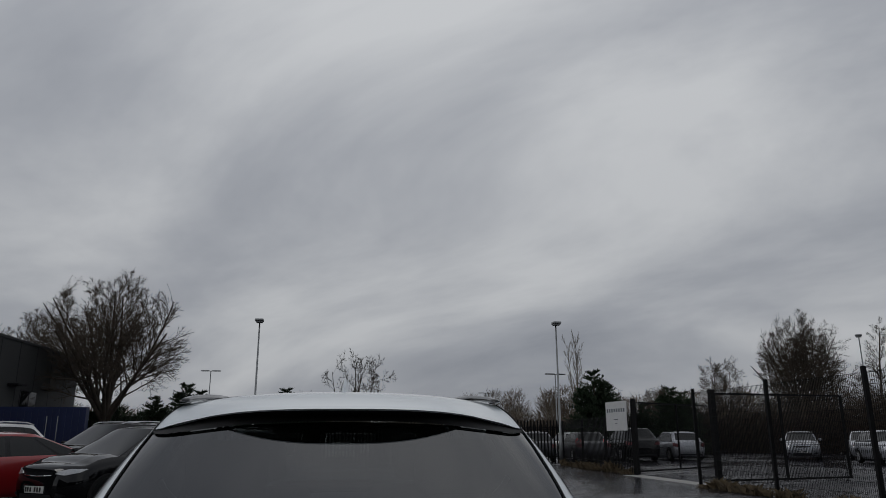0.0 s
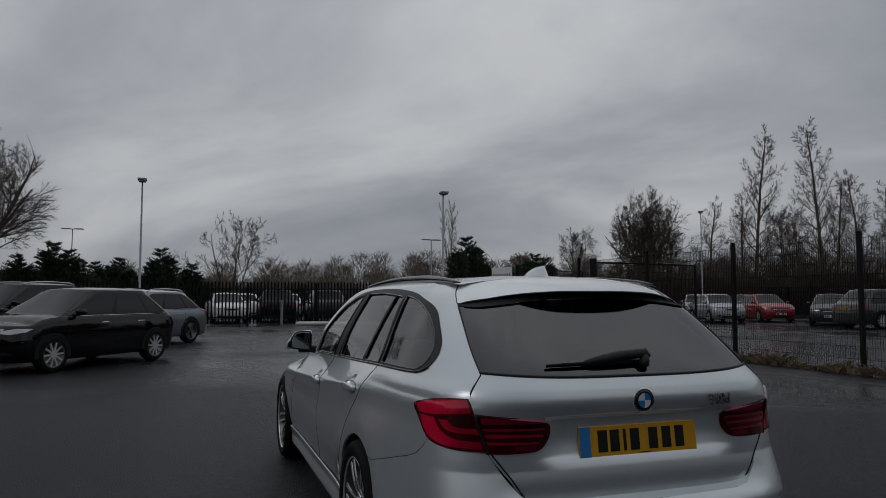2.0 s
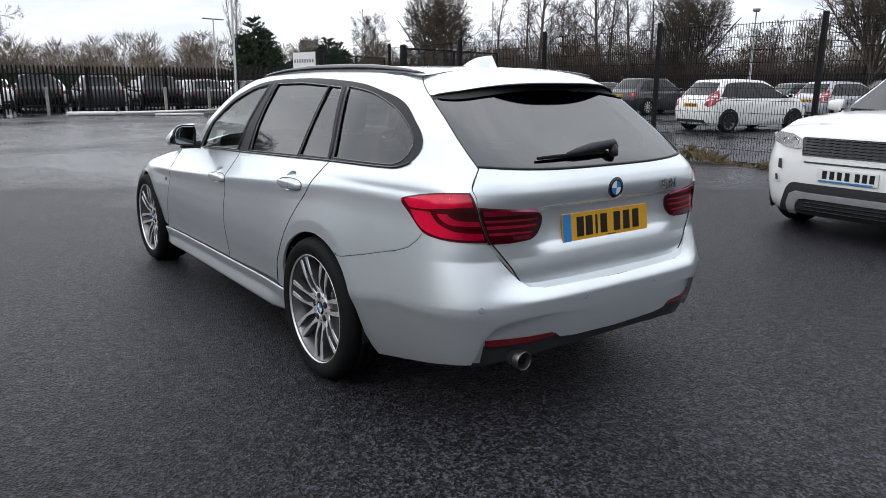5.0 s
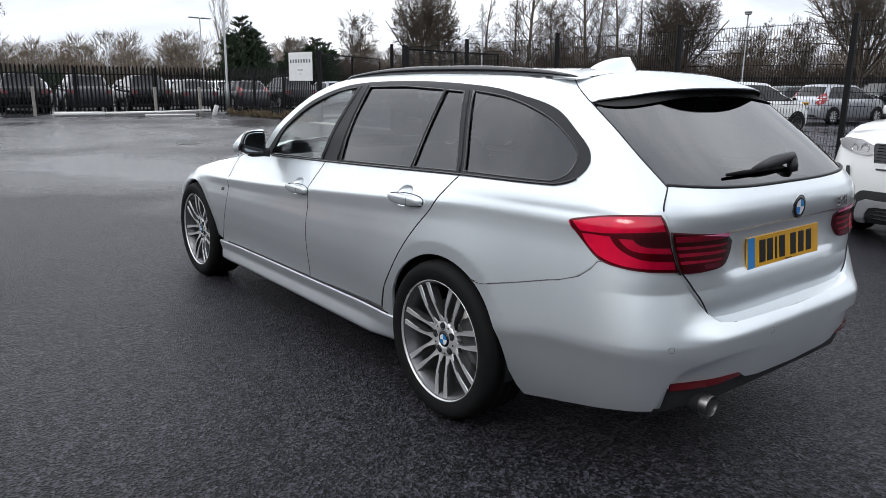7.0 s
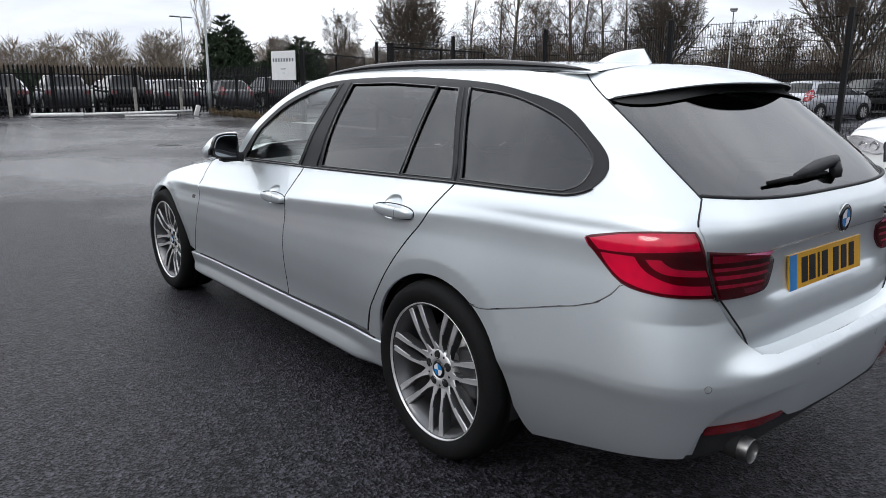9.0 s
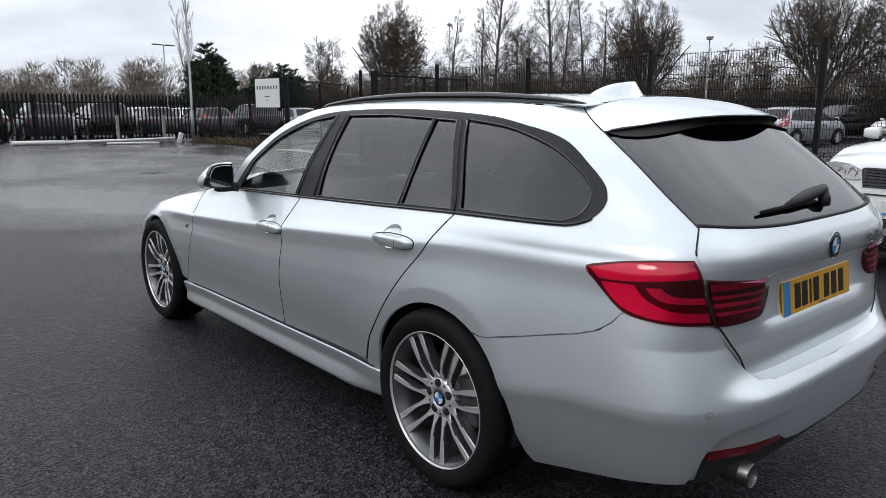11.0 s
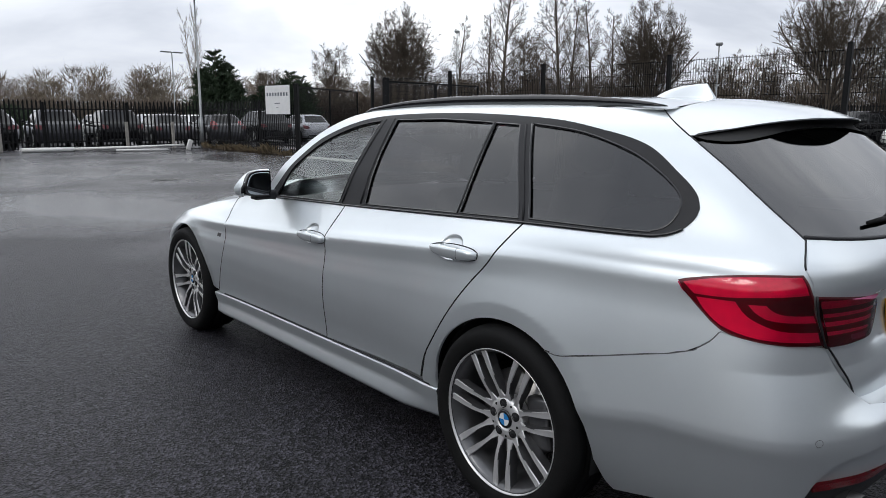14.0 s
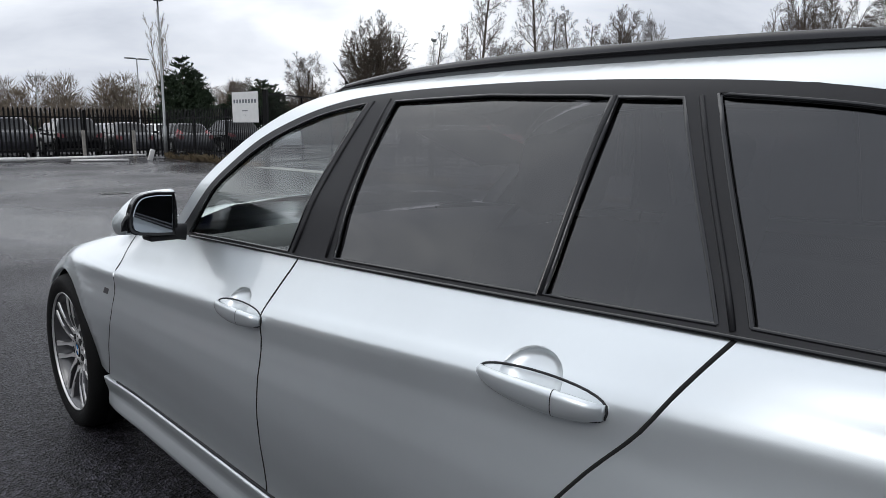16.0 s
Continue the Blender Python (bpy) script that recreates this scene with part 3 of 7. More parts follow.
# ---- the silver estate car ----
MID = BEND - REACH
DLO_LOW = [(1.88, 0.932), (1.70, 0.938), (1.11, 0.960), (0.50, 0.985), (0.0, 1.006), (-0.40, 1.015), (-0.487, 1.021), (-0.540, 1.041), (-0.566, 1.070), (-0.571, 1.098)]
DLO_TOP = [(-0.571, 1.098), (-0.548, 1.138), (-0.482, 1.188), (-0.345, 1.268), (-0.145, 1.316), (0.09, 1.346), (0.53, 1.364), (0.975, 1.357), (1.235, 1.327), (1.475, 1.253), (1.635, 1.15), (1.765, 1.035), (1.88, 0.932)]
GLASS_FRONT = spline([(1.16, 0.966), (1.79, 0.944)], 4) + spline([(1.72, 1.03), (1.635, 1.115), (1.47, 1.226), (1.25, 1.303), (1.055, 1.333)], 4)
GLASS_REAR = [(0.345, 1.001), (0.955, 0.977), (0.958, 1.2), (0.945, 1.336), (0.64, 1.341), (0.335, 1.330)]
GLASS_QUARTER = [(0.032, 1.0148), (0.333, 1.003), (0.322, 1.328), (0.196, 1.323)]
GLASS_BACK = [(-0.014, 1.019), (-0.40, 1.024), (-0.462, 1.030), (-0.500, 1.050), (-0.516, 1.090), (-0.504, 1.131), (-0.430, 1.186), (-0.300, 1.249), (-0.095, 1.303), (0.140, 1.328)]


def along(y, z):
    """The skin's u at which it has this y, at height z."""
    lo, hi = MID + 0.02, 2.6
    for _ in range(34):
        mid_u = (lo + hi) / 2
        if skin(mid_u, z).y > y:
            hi = mid_u
        else:
            lo = mid_u
    return (lo + hi) / 2


def flowing(pts, n=8):
    """A curve through points of the skin that is smooth as seen from the side."""
    return [(along(y, z), z) for y, z in spline([(skin(u, z).y, z) for u, z in pts], n)]


def traced(pts, n=8):
    """A smooth curve on the skin through (y, z) points."""
    return [(along(y, z), z) for y, z in spline(pts, n)]


DLO_LOW, DLO_TOP, GLASS_BACK = traced(DLO_LOW), traced(DLO_TOP), traced(GLASS_BACK)


def estate_car():
    car = thing("estate_car", "silver estate car with dark tinted rear windows on wet asphalt", "car")
    paintm = M["silver"]
    sides = {-1: lambda u, z: skin(u, z, -1), 1: lambda u, z: skin(u, z, 1)}

    def sheet(name, polys, material, parent=car, lift=0.0, depth=0.014, both=False, label="", step=(0.03, 0.007), side=-1, piece="body", sink=None):
        """One or more outlines on the skin as one part; both: with its mirror image, as for the bumper and the tailgate."""
        bm = bmesh.new()
        for sd in ((-1, 1) if both else (side,)):
            panel(bm, polys, lambda u, z, q=sd: skin(u, z, q, piece) + Vector((0, sink(u) if sink else 0.0, 0)), step, lift, depth, flip=sd < 0)
        if both:
            bmesh.ops.remove_doubles(bm, verts=bm.verts, dist=0.0006)
            inner = [f for f in bm.faces if all(abs(v.co.x) < 0.0008 for v in f.verts)]
            bmesh.ops.delete(bm, geom=inner, context="FACES")
        return part(name, bm, material, parent, label)

    def shrunk(poly, by=0.005):
        cx, cz = sum(p[0] for p in poly) / len(poly), sum(p[1] for p in poly) / len(poly)
        return [(p[0] - math.copysign(min(by, abs(p[0] - cx)), p[0] - cx), p[1] - math.copysign(min(by, abs(p[1] - cz)), p[1] - cz)) for p in poly]

    cant = [(1.955, 0.935), (1.845, 1.035), (1.712, 1.155), (1.553, 1.262), (1.41, 1.325), (1.25, 1.368), (0.95, 1.392), (0.6, 1.398), (0.2, 1.395), (-0.25, 1.388), (-0.6, 1.380), (-0.788, 1.374)]
    hatch_edge = [(along(y, z), z) for y, z in ((-0.329, 1.374), (-0.452, 1.297), (-0.586, 1.213), (-0.717, 1.121), (-0.819, 1.047), (-0.836, 1.028))] + [(-0.900, 0.970)]

    def hatch_u(z):
        return lerp_table([(q[1], q[0]) for q in hatch_edge[::-1]], z)
    gap_r = [(0.0, 1.006), (0.045, 0.94), (0.09, 0.868), (0.165, 0.785), (0.245, 0.682), (0.32, 0.577), (0.41, 0.452), (0.45, 0.36)]
    gap_b = [(1.108, 0.96), (1.15, 0.85), (1.142, 0.70), (1.155, 0.52), (1.17, 0.345)]
    gap_f = [(2.03, 0.93), (2.24, 0.895), (2.29, 0.86), (2.235, 0.74), (2.225, 0.62), (2.315, 0.45), (2.37, 0.345)]

    for sd in (-1, 1):
        # quarter panel with the roof frame, tail pillar and windscreen pillar
        quarter = [(-0.248, 0.631)] + [p for p in arc(0, 0.33, 0.360, 122, 2, 26)]
        quarter += [(0.434, 0.345), (0.440, 0.36), (0.402, 0.452)] + spline([(p[0] - 0.004, p[1]) for p in gap_r[:-1]], 3)[::-1][1:]
        quarter += DLO_LOW[33:] + DLO_TOP[1:]
        quarter += spline(cant[:-3], 3) + flowing(cant[-4:], 4)[1:] + [(along(y, z), z) for y, z in spline([(skin(u, z).y, z) for u, z in hatch_edge], 4)][1:]
        quarter += [(-0.945, 0.90), (-1.006, 0.770), (-0.90, 0.772), (-0.80, 0.780), (-0.724, 0.796), (-0.702, 0.770), (-0.670, 0.747), (-0.633, 0.727), (-0.392, 0.6645)]
        sheet("quarter_panel", [quarter], paintm, side=sd, label="silver rear wing and roof frame")
        door_r = [(gap_r[0][0] + 0.006, 1.004)] + [(p[0] + 0.004, p[1]) for p in spline(gap_r, 3)[1:]] + [(1.166, 0.342)] + [(p[0] - 0.004, p[1]) for p in spline(gap_b, 4)][::-1]
        door_r[-1] = (1.104, 0.960)
        door_r += [(0.50, 0.985)]
        bowl = lambda y: [(y + 0.064 * math.cos(a), crease(y) + 0.008 + 0.045 * math.sin(a)) for a in (2 * math.pi * k / 24 for k in range(24))]
        dr = sheet("rear_door", [door_r, bowl(0.290)], paintm, side=sd)
        door_f = [(p[0] + 0.004, p[1]) for p in spline(gap_b, 4)] + [(2.366, 0.335)] + [(p[0] - 0.004, p[1]) for p in spline(gap_f, 3)][::-1] + [(1.70, 0.938)]
        df = sheet("front_door", [door_f, bowl(1.290)], paintm, side=sd)
        fender = [(p[0] + 0.004, p[1]) for p in spline(gap_f, 3)] + [p for p in arc(2.81, 0.33, 0.36, 176, 18, 24)] + [(3.19, 0.52), (3.21, 0.625), (3.12, 0.695), (3.0, 0.748), (2.7, 0.82), (2.4, 0.873)]
        sheet("front_wing", [fender], paintm, side=sd)
        # skirt: a proud upper edge, a face that leans in, and a flared lower lip
        bm = bmesh.new()
        rows = []
        for k in range(29):
            y = 0.352 + 2.068 * k / 28
            top = 0.337 - 0.006 * (y - 0.35)
            base = sides[sd](y, top)
            flare = ease((y - 0.38) / 0.28) * (1 - 0.5 * ease((y - 2.30) / 0.12))
            low_edge = 0.196 + 0.018 * (1 - ease((y - 0.35) / 0.25))
            prof = [(-0.030, top + 0.002), (0.004, top - 0.001), (0.0065, top - 0.004), (0.0065, top - 0.008), (0.001, top - 0.030), (-0.004 - 0.006 * flare, top - 0.056),
                    (-0.007 - 0.004 * flare, top - 0.066), (-0.009 + 0.002 * flare, top - 0.078), (-0.016 + 0.021 * flare, low_edge + 0.026), (-0.018 + 0.023 * flare, low_edge + 0.012), (-0.024 + 0.020 * flare, low_edge), (-0.08, low_edge - 0.004)]
            rows.append([Vector((base.x + sd * o, y, z)) for o, z in prof])
        loft(bm, rows, cap=False)
        if sd > 0:
            bmesh.ops.reverse_faces(bm, faces=bm.faces)
        sharpen(bm, 40)
        part("side_skirt", bm, paintm, car, "silver sill skirt with a flared lip")
        # window surround, with the panes set in it
        holes = [GLASS_FRONT, GLASS_REAR, GLASS_QUARTER, GLASS_BACK]
        surround = DLO_LOW + DLO_TOP[1:-1]
        frame_part = sheet("window_surround", [surround] + holes, M["trim"], side=sd, lift=0.003, depth=0.012)
        for nm, h, mt, lab in (("front_side_window", GLASS_FRONT, M["glass"], "clear door glass"), ("rear_side_window", GLASS_REAR, M["tint"], "dark privacy glass"),
                               ("quarter_light", GLASS_QUARTER, M["tint"], "dark privacy glass"), ("boot_side_window", GLASS_BACK, M["tint"], "dark privacy glass")):
            g = sheet(nm, [h], mt, side=sd, lift=-0.005, depth=0.0, label=lab)
            bm = bmesh.new()
            edge_line = h + h[:1]
            fine_line = []
            for (ua, za), (ub, zb) in zip(edge_line, edge_line[1:]):
                k = max(1, int(math.dist((ua, za), (ub, zb)) / 0.05))
                fine_line += [(ua + (ub - ua) * q / k, za + (zb - za) * q / k) for q in range(k)]
            tube(bm, [sides[sd](u, z) + Vector((sd * 0.001, 0, 0)) for u, z in fine_line + fine_line[:1]], 0.0045, 6, cap=False)
            part("glass_seal", bm, M["gloss"], frame_part)
        # beads: bright-black strips along belt and upper edge
        for pts in (DLO_LOW[6:58],):
            bm = bmesh.new()
            tube(bm, [sides[sd](u, z) + Vector((sd * 0.004, 0, 0)) for u, z in pts], 0.0045, 6)
            part("window_bead", bm, M["gloss"], frame_part)
        for (u0, z0), (u1, z1) in (((1.135, 0.967), (1.03, 1.338)), ((0.985, 0.975), (0.97, 1.342)), ((0.339, 1.002), (0.3285, 1.331)), ((0.008, 1.012), (0.166, 1.325))):
            bm = bmesh.new()
            tube(bm, [sides[sd](u0 + (u1 - u0) * k / 6, z0 + (z1 - z0) * k / 6) + Vector((sd * 0.003, 0, 0)) for k in range(7)], 0.005, 6)
            part("pillar_trim", bm, M["trim"], frame_part)
        # handles in their cups
        for dp, y in ((dr, 0.27), (df, 1.27)):
            zc = crease(y) + 0.002
            bm = bmesh.new()
            rings = []
            for q, deep in ((1.0, 0.0), (0.94, 0.006), (0.80, 0.014), (0.55, 0.020), (0.2, 0.022)):
                rings.append([sides[sd](y + 0.020 + 0.064 * q * math.cos(a), zc + 0.006 + 0.045 * q * math.sin(a)) - Vector((sd * deep, 0, 0)) for a in (2 * math.pi * k / 24 for k in range(24))])
            loft(bm, rings, close=True)
            bm.faces.new([v for v in bm.verts][-24:])
            bmesh.ops.recalc_face_normals(bm, faces=bm.faces)
            if sum(f.normal.x * sd for f in bm.faces) < 0:
                bmesh.ops.reverse_faces(bm, faces=bm.faces)
            part("handle_cup", bm, paintm, dp, "hollow behind the handle")
            bm = bmesh.new()
            rows = []
            for k in range(13):
                t = k / 12
                yy = y - 0.125 + 0.25 * t
                base = sides[sd](yy, zc)
                out = 0.010 + 0.024 * math.sin(math.pi * min(1, max(0, t * 1.02))) ** 0.5
                hh = (0.0235 - 0.006 * t) * (math.sin(math.pi * (0.03 + 0.94 * t)) ** 0.30)
                rows.append([base + Vector((sd * (out + 0.009 * math.cos(a) - 0.006), 0, -0.006 + hh * math.copysign(abs(math.sin(a)) ** 0.75, math.sin(a)))) for a in (2 * math.pi * q / 16 for q in range(16))])
            loft(bm, rows, close=True, cap=True)
            grip = part("door_handle", bm, paintm, dp)
            bm = bmesh.new()
            base = sides[sd](y - 0.125 + 0.25 * 0.29, zc)
            out = 0.010 + 0.024 * math.sin(math.pi * 0.29) ** 0.5
            hh = (0.0235 - 0.006 * 0.29) * math.sin(math.pi * (0.03 + 0.94 * 0.29)) ** 0.30 + 0.0004
            loft(bm, [[base + Vector((sd * (out + 0.0094 * math.cos(a) - 0.006), dy, -0.006 + hh * math.copysign(abs(math.sin(a)) ** 0.75, math.sin(a)))) for a in (2 * math.pi * q / 16 for q in range(16))] for dy in (-0.0009, 0.0009)], close=True)
            part("end_cap_joint", bm, M["trim"], grip)
            bm = bmesh.new()
            ring = [sides[sd](y + 0.128 * math.cos(a), zc - 0.006 + (0.0240 - 0.0035 * math.cos(a)) * math.copysign(abs(math.sin(a)) ** 0.7, math.sin(a))) + Vector((sd * 0.0005, 0, 0)) for a in (2 * math.pi * q / 32 for q in range(33))]
            tube(bm, ring, 0.0022, 5, cap=False)
            part("handle_gasket", bm, M["trim"], dp, "thin black gasket round the handle")
        # shut lines
        for gap in (gap_r, gap_b, gap_f):
            bm = bmesh.new()
            tube(bm, [sides[sd](u, z) - Vector((sd * 0.0035, 0, 0)) for u, z in spline(gap, 5)], 0.0048, 6)
            part("shut_line", bm, M["dark"], car, "dark door gap")
        bm = bmesh.new()
        tube(bm, [skin(u, z, sd) - Vector((sd * 0.0008, 0, 0)) for u, z in spline([(-0.190, 0.632), (-0.250, 0.629), (-0.392, 0.662), (-0.633, 0.725), (-0.669, 0.743), (-0.701, 0.766), (-0.722, 0.792)], 4)], 0.0016, 6)
        part("bumper_seam", bm, M["alloydark"], car, "thin grey bumper seam")
        # dark line under the doors, drawn for the shaded gap above the skirt
        bm = bmesh.new()
        tube(bm, [sides[sd](y, 0.3425 - 0.006 * (y - 0.35)) - Vector((sd * 0.001, 0, 0)) for y in [0.40 + 0.1 * k for k in range(20)]], 0.0045, 6)
        part("sill_seal", bm, M["trim"], car)
        # wing badge
        if sd < 0:
            sheet("wing_badge", [[(2.285, 0.672), (2.325, 0.672), (2.32, 0.692), (2.28, 0.692)]], M["alloydark"], side=sd, lift=0.002, depth=0.003)
        # outer tail lamp on the wing
        outer = spline([(-0.566, 0.914), (-0.690, 0.939), (-0.80, 0.953), (-0.896, 0.958)], 3) + [(-0.938, 0.905), (-1.004, 0.772)] + spline([(-0.90, 0.774), (-0.815, 0.781), (-0.724, 0.799), (-0.642, 0.855)], 3)
        lamp = sheet("tail_lamp", [outer], M["reddark"], side=sd, lift=0.001, depth=0.02, label="red wraparound tail lamp")
        bars = [
            spline([(-0.594, 0.911), (-0.70, 0.934), (-0.80, 0.947), (-0.892, 0.952)], 3) + spline([(-0.924, 0.908), (-0.83, 0.898), (-0.72, 0.886), (-0.634, 0.884)], 3),
            spline([(-0.642, 0.876), (-0.668, 0.848), (-0.722, 0.812), (-0.80, 0.792), (-0.88, 0.785), (-0.990, 0.783)], 3) + spline([(-0.980, 0.808), (-0.90, 0.810), (-0.85, 0.818), (-0.79, 0.842), (-0.75, 0.878)], 3),
            spline([(-0.785, 0.874), (-0.815, 0.850), (-0.86, 0.836), (-0.968, 0.834)], 3) + spline([(-0.958, 0.852), (-0.885, 0.853), (-0.85, 0.862), (-0.83, 0.876)], 3)]
        for b in bars:
            sheet("light_bar", [b], M["redlamp"], lamp, lift=0.004, depth=0.004, side=sd, step=(0.03, 0.02))
        sheet("lamp_cover", [shrunk(outer)], M["redlens"], lamp, lift=0.010, depth=0.009, side=sd)
        inner = spline([(-0.945, 0.905), (-1.10, 0.893), (-1.22, 0.882)], 3) + spline([(-1.262, 0.862), (-1.262, 0.818), (-1.235, 0.782), (-1.20, 0.770)], 3) + [(-1.10, 0.765), (-1.012, 0.766)]
        lamp2 = sheet("tailgate_lamp", [inner], M["reddark"], side=sd, lift=0.003, depth=0.02, label="red inner tail lamp on the tailgate")
        for z0, z1, u1, mt in ((0.872, 0.892, -1.235, "redlamp"), (0.846, 0.856, -1.24, "redlamp"), (0.822, 0.834, -1.235, "redlamp"), (0.798, 0.808, -1.215, "redlamp"), (0.776, 0.790, -1.205, "lampwhite")):
            a = -0.957 - (0.905 - z0) * 0.48
            a = -1.12 if mt == "lampwhite" else a
            sheet("light_bar", [[(a, z0), (u1, z0), (u1 + 0.01, z1 - (0.004 if mt == "redlamp" else 0)), (a + 0.008, z1)]], M[mt], lamp2, lift=0.006, depth=0.004, side=sd, step=(0.03, 0.02))
        sheet("lamp_cover", [shrunk(inner)], M["redlens"], lamp2, lift=0.012, depth=0.009, side=sd)
        bm = bmesh.new()
        tube(bm, [skin(-0.942 - 0.068 * k / 5, 0.906 - 0.139 * k / 5, sd) + Vector((sd * 0.004, -0.007, 0)) for k in range(6)], 0.0035, 6)
        part("lamp_gap", bm, M["trim"], lamp, "dark gap between the lamp halves")
        # tailgate pillar strip: dark gap edge
        bm = bmesh.new()
        tube(bm, [sides[sd](u - 0.003, z) for u, z in flowing(hatch_edge[1:], 4)], 0.0026, 6)
        part("tailgate_seal", bm, M["trim"], car)

    # tailgate: painted lower panel, glass, and its parts
    low = [(hatch_u(1.040) - 0.007, 1.040)] + spline([(-0.904, 0.970), (-0.945, 0.90), (-1.016, 0.763), (-1.100, 0.680), (-1.150, 0.622), (-1.19, 0.588), (-1.26, 0.576), (MID, 0.570)], 4)
    low += spline([(MID, 1.022), (-1.4, 1.024), (-1.15, 1.030), (hatch_u(1.040) - 0.007, 1.040)], 6)[:-1]
    gate = sheet("tailgate", [low], paintm, both=True, piece="gate", label="silver tailgate with a number plate recess")
    glass_poly = spline([(hatch_u(z) - 0.006, z) for z in (1.048, 1.121, 1.213, 1.282)], 3) + spline([(-0.880, 1.285), (-0.92, 1.283), (-0.99, 1.286), (-1.13, 1.298), (-1.30, 1.310), (MID, 1.318)], 3) + [(MID, 1.030)] + spline([(-1.4, 1.031), (-1.15, 1.037), (hatch_u(1.048) - 0.006, 1.048)], 3)[:-1]
    sheet("rear_window", [glass_poly], M["screen"], gate, lift=-0.003, depth=0.0, both=True, label="dark tinted rear screen")
    bm = bmesh.new()
    line = spline([(hatch_u(1.044) - 0.010, 1.044), (-1.15, 1.033), (-1.4, 1.027), (MID, 1.026)], 4)
    tube(bm, [skin(u, z, -1) for u, z in line] + [skin(u, z, 1) for u, z in line[::-1][1:]], 0.006, 6)
    part("screen_seal", bm, M["trim"], gate)
    # number plate
    tilt = pose(0, -0.9305, 0.788, -7.0, 0, 0)
    plate = boxed("number_plate", (-0.26, 0.26, -0.007, 0.0, -0.0555, 0.0555), M["yellow"], car, "yellow plate with a blue band", 0.002)
    plate.matrix_basis = tilt
    pb = boxed("blue_band", (-0.258, -0.212, -0.0085, -0.006, -0.054, 0.054), M["plateblue"], plate)
    for x in (-0.170, -0.118, -0.074, -0.030, 0.052, 0.112, 0.172):
        w = 0.012 if abs(x + 0.074) < 0.001 else 0.040
        boxed("character_bar", (x - w / 2 + 0.01, x + w / 2 + 0.01, -0.0086, -0.006, -0.0395, 0.0395), M["ink"], plate, "plain black bar")
    boxed("small_print_bar", (0.0, 0.05, -0.0086, -0.006, -0.051, -0.048), M["ink"], plate)

    # roundels
    def roundel(parent, m, r, name="roundel"):
        bm = bmesh.new()
        lathe(bm, [(0.001, 0.006), (r * 0.66, 0.005), (r * 0.68, 0.005), (r * 0.72, 0.006), (r * 0.98, 0.003), (r, 0.0)], 40, m)
        for f in bm.faces:
            c = m.inverted() @ f.calc_center_median()
            q = math.hypot(c.y, c.z) / r
            f.material_index = 0 if q > 0.69 else (1 if c.y * c.z > 0 else 2)
        return part(name, bm, [M["gloss"], M["badgeblue"], M["badgewhite"]], parent, "round blue and white emblem with a black ring")
    roundel(gate, Matrix.Translation((0, -0.9715, 0.937)) @ pose(0, 0, 0, 0, 0, -90), 0.041)
    bm = bmesh.new()
    lathe(bm, [(0.0405, 0.0), (0.043, 0.004), (0.0455, 0.0)], 40, Matrix.Translation((0, -0.9705, 0.937)) @ pose(0, 0, 0, 0, 0, -90))
    part("roundel_ring", bm, M["chrome"], gate)
    txt = bpy.data.curves.new("model_badge", "FONT")
    txt.body, txt.size, txt.extrude, txt.bevel_depth, txt.align_x = "318d", 0.058, 0.003, 0.0005, "CENTER"
    tmp = new("model_badge_source", txt)
    bpy.context.view_layer.update()
    me = bpy.data.meshes.new_from_object(tmp.evaluated_get(bpy.context.evaluated_depsgraph_get()))
    bpy.data.objects.remove(tmp)
    bpy.data.curves.remove(txt)
    me.materials.clear()
    me.materials.append(M["alloydark"])
    ob = new("model_badge", me)
    ob.parent = gate
    ob.matrix_basis = pose(0.350, -0.9745, 0.908, 84, 0, 9)
    ob["label"] = "grey metal model number"

    # roof, spoiler and windscreen
    def edge(y):
        ze = lerp_table([(-0.5, 1.372), (-0.35, 1.374), (-0.2, 1.383), (0.2, 1.395), (0.6, 1.398), (0.95, 1.392), (1.25, 1.368)], y)
        return Vector((half_width(y, ze) - 0.002, y, ze))

    def roof_at(s, y):
        e = edge(y)
        h = lerp_table([(-0.4, 0.040), (0.6, 0.036), (1.3, 0.030)], y)
        return Vector((s * e.x, y + (0.04 * (1 - s * s) if y > 1.0 else 0.0) * min(1, (y - 1.0) / 0.25 if y > 1 else 0), e.z + h * (1 - abs(s) ** 2.2)))
    bm = bmesh.new()
    loft(bm, [[roof_at(-1 + k / 12, -0.352 + 1.602 * j / 24) for k in range(25)] for j in range(25)])
    part("roof", bm, paintm, car)
    # spoiler top
    def trail(s):
        a = abs(s)
        q = skin(*hatch_edge[1], 1)
        return Vector((s * q.x, -0.648 + (q.y + 0.648) * a**2.8, 1.350 - (1.350 - q.z) * a**3))
    joint = flowing(hatch_edge[:2], 8)
    side_line = [skin(u, z, 1) for u, z in joint]
    bm = bmesh.new()
    rows = []
    for j in range(9):
        t = j / 8
        row = []
        for k in range(33):
            s = -1 + k / 16
            a, b = roof_at(s, -0.358), trail(s)
            p = a.lerp(b, t)
            p.z += 0.010 * math.sin(math.pi * t) * (1 - abs(s) ** 4)
            q = side_line[round(t * 8)]
            p += (Vector((math.copysign(q.x, s), q.y, q.z)) - Vector((math.copysign(1, s) * abs(a.lerp(b, t).x / (s or 1)), a.lerp(b, t).y, a.lerp(b, t).z))) * abs(s) ** 8 if abs(s) > 0.3 else Vector((0, 0, 0))
            row.append(p)
        rows.append(row)
    rows.append([p + Vector((0, 0.002, -0.004)) for p in rows[-1]])
    vs = loft(bm, rows)
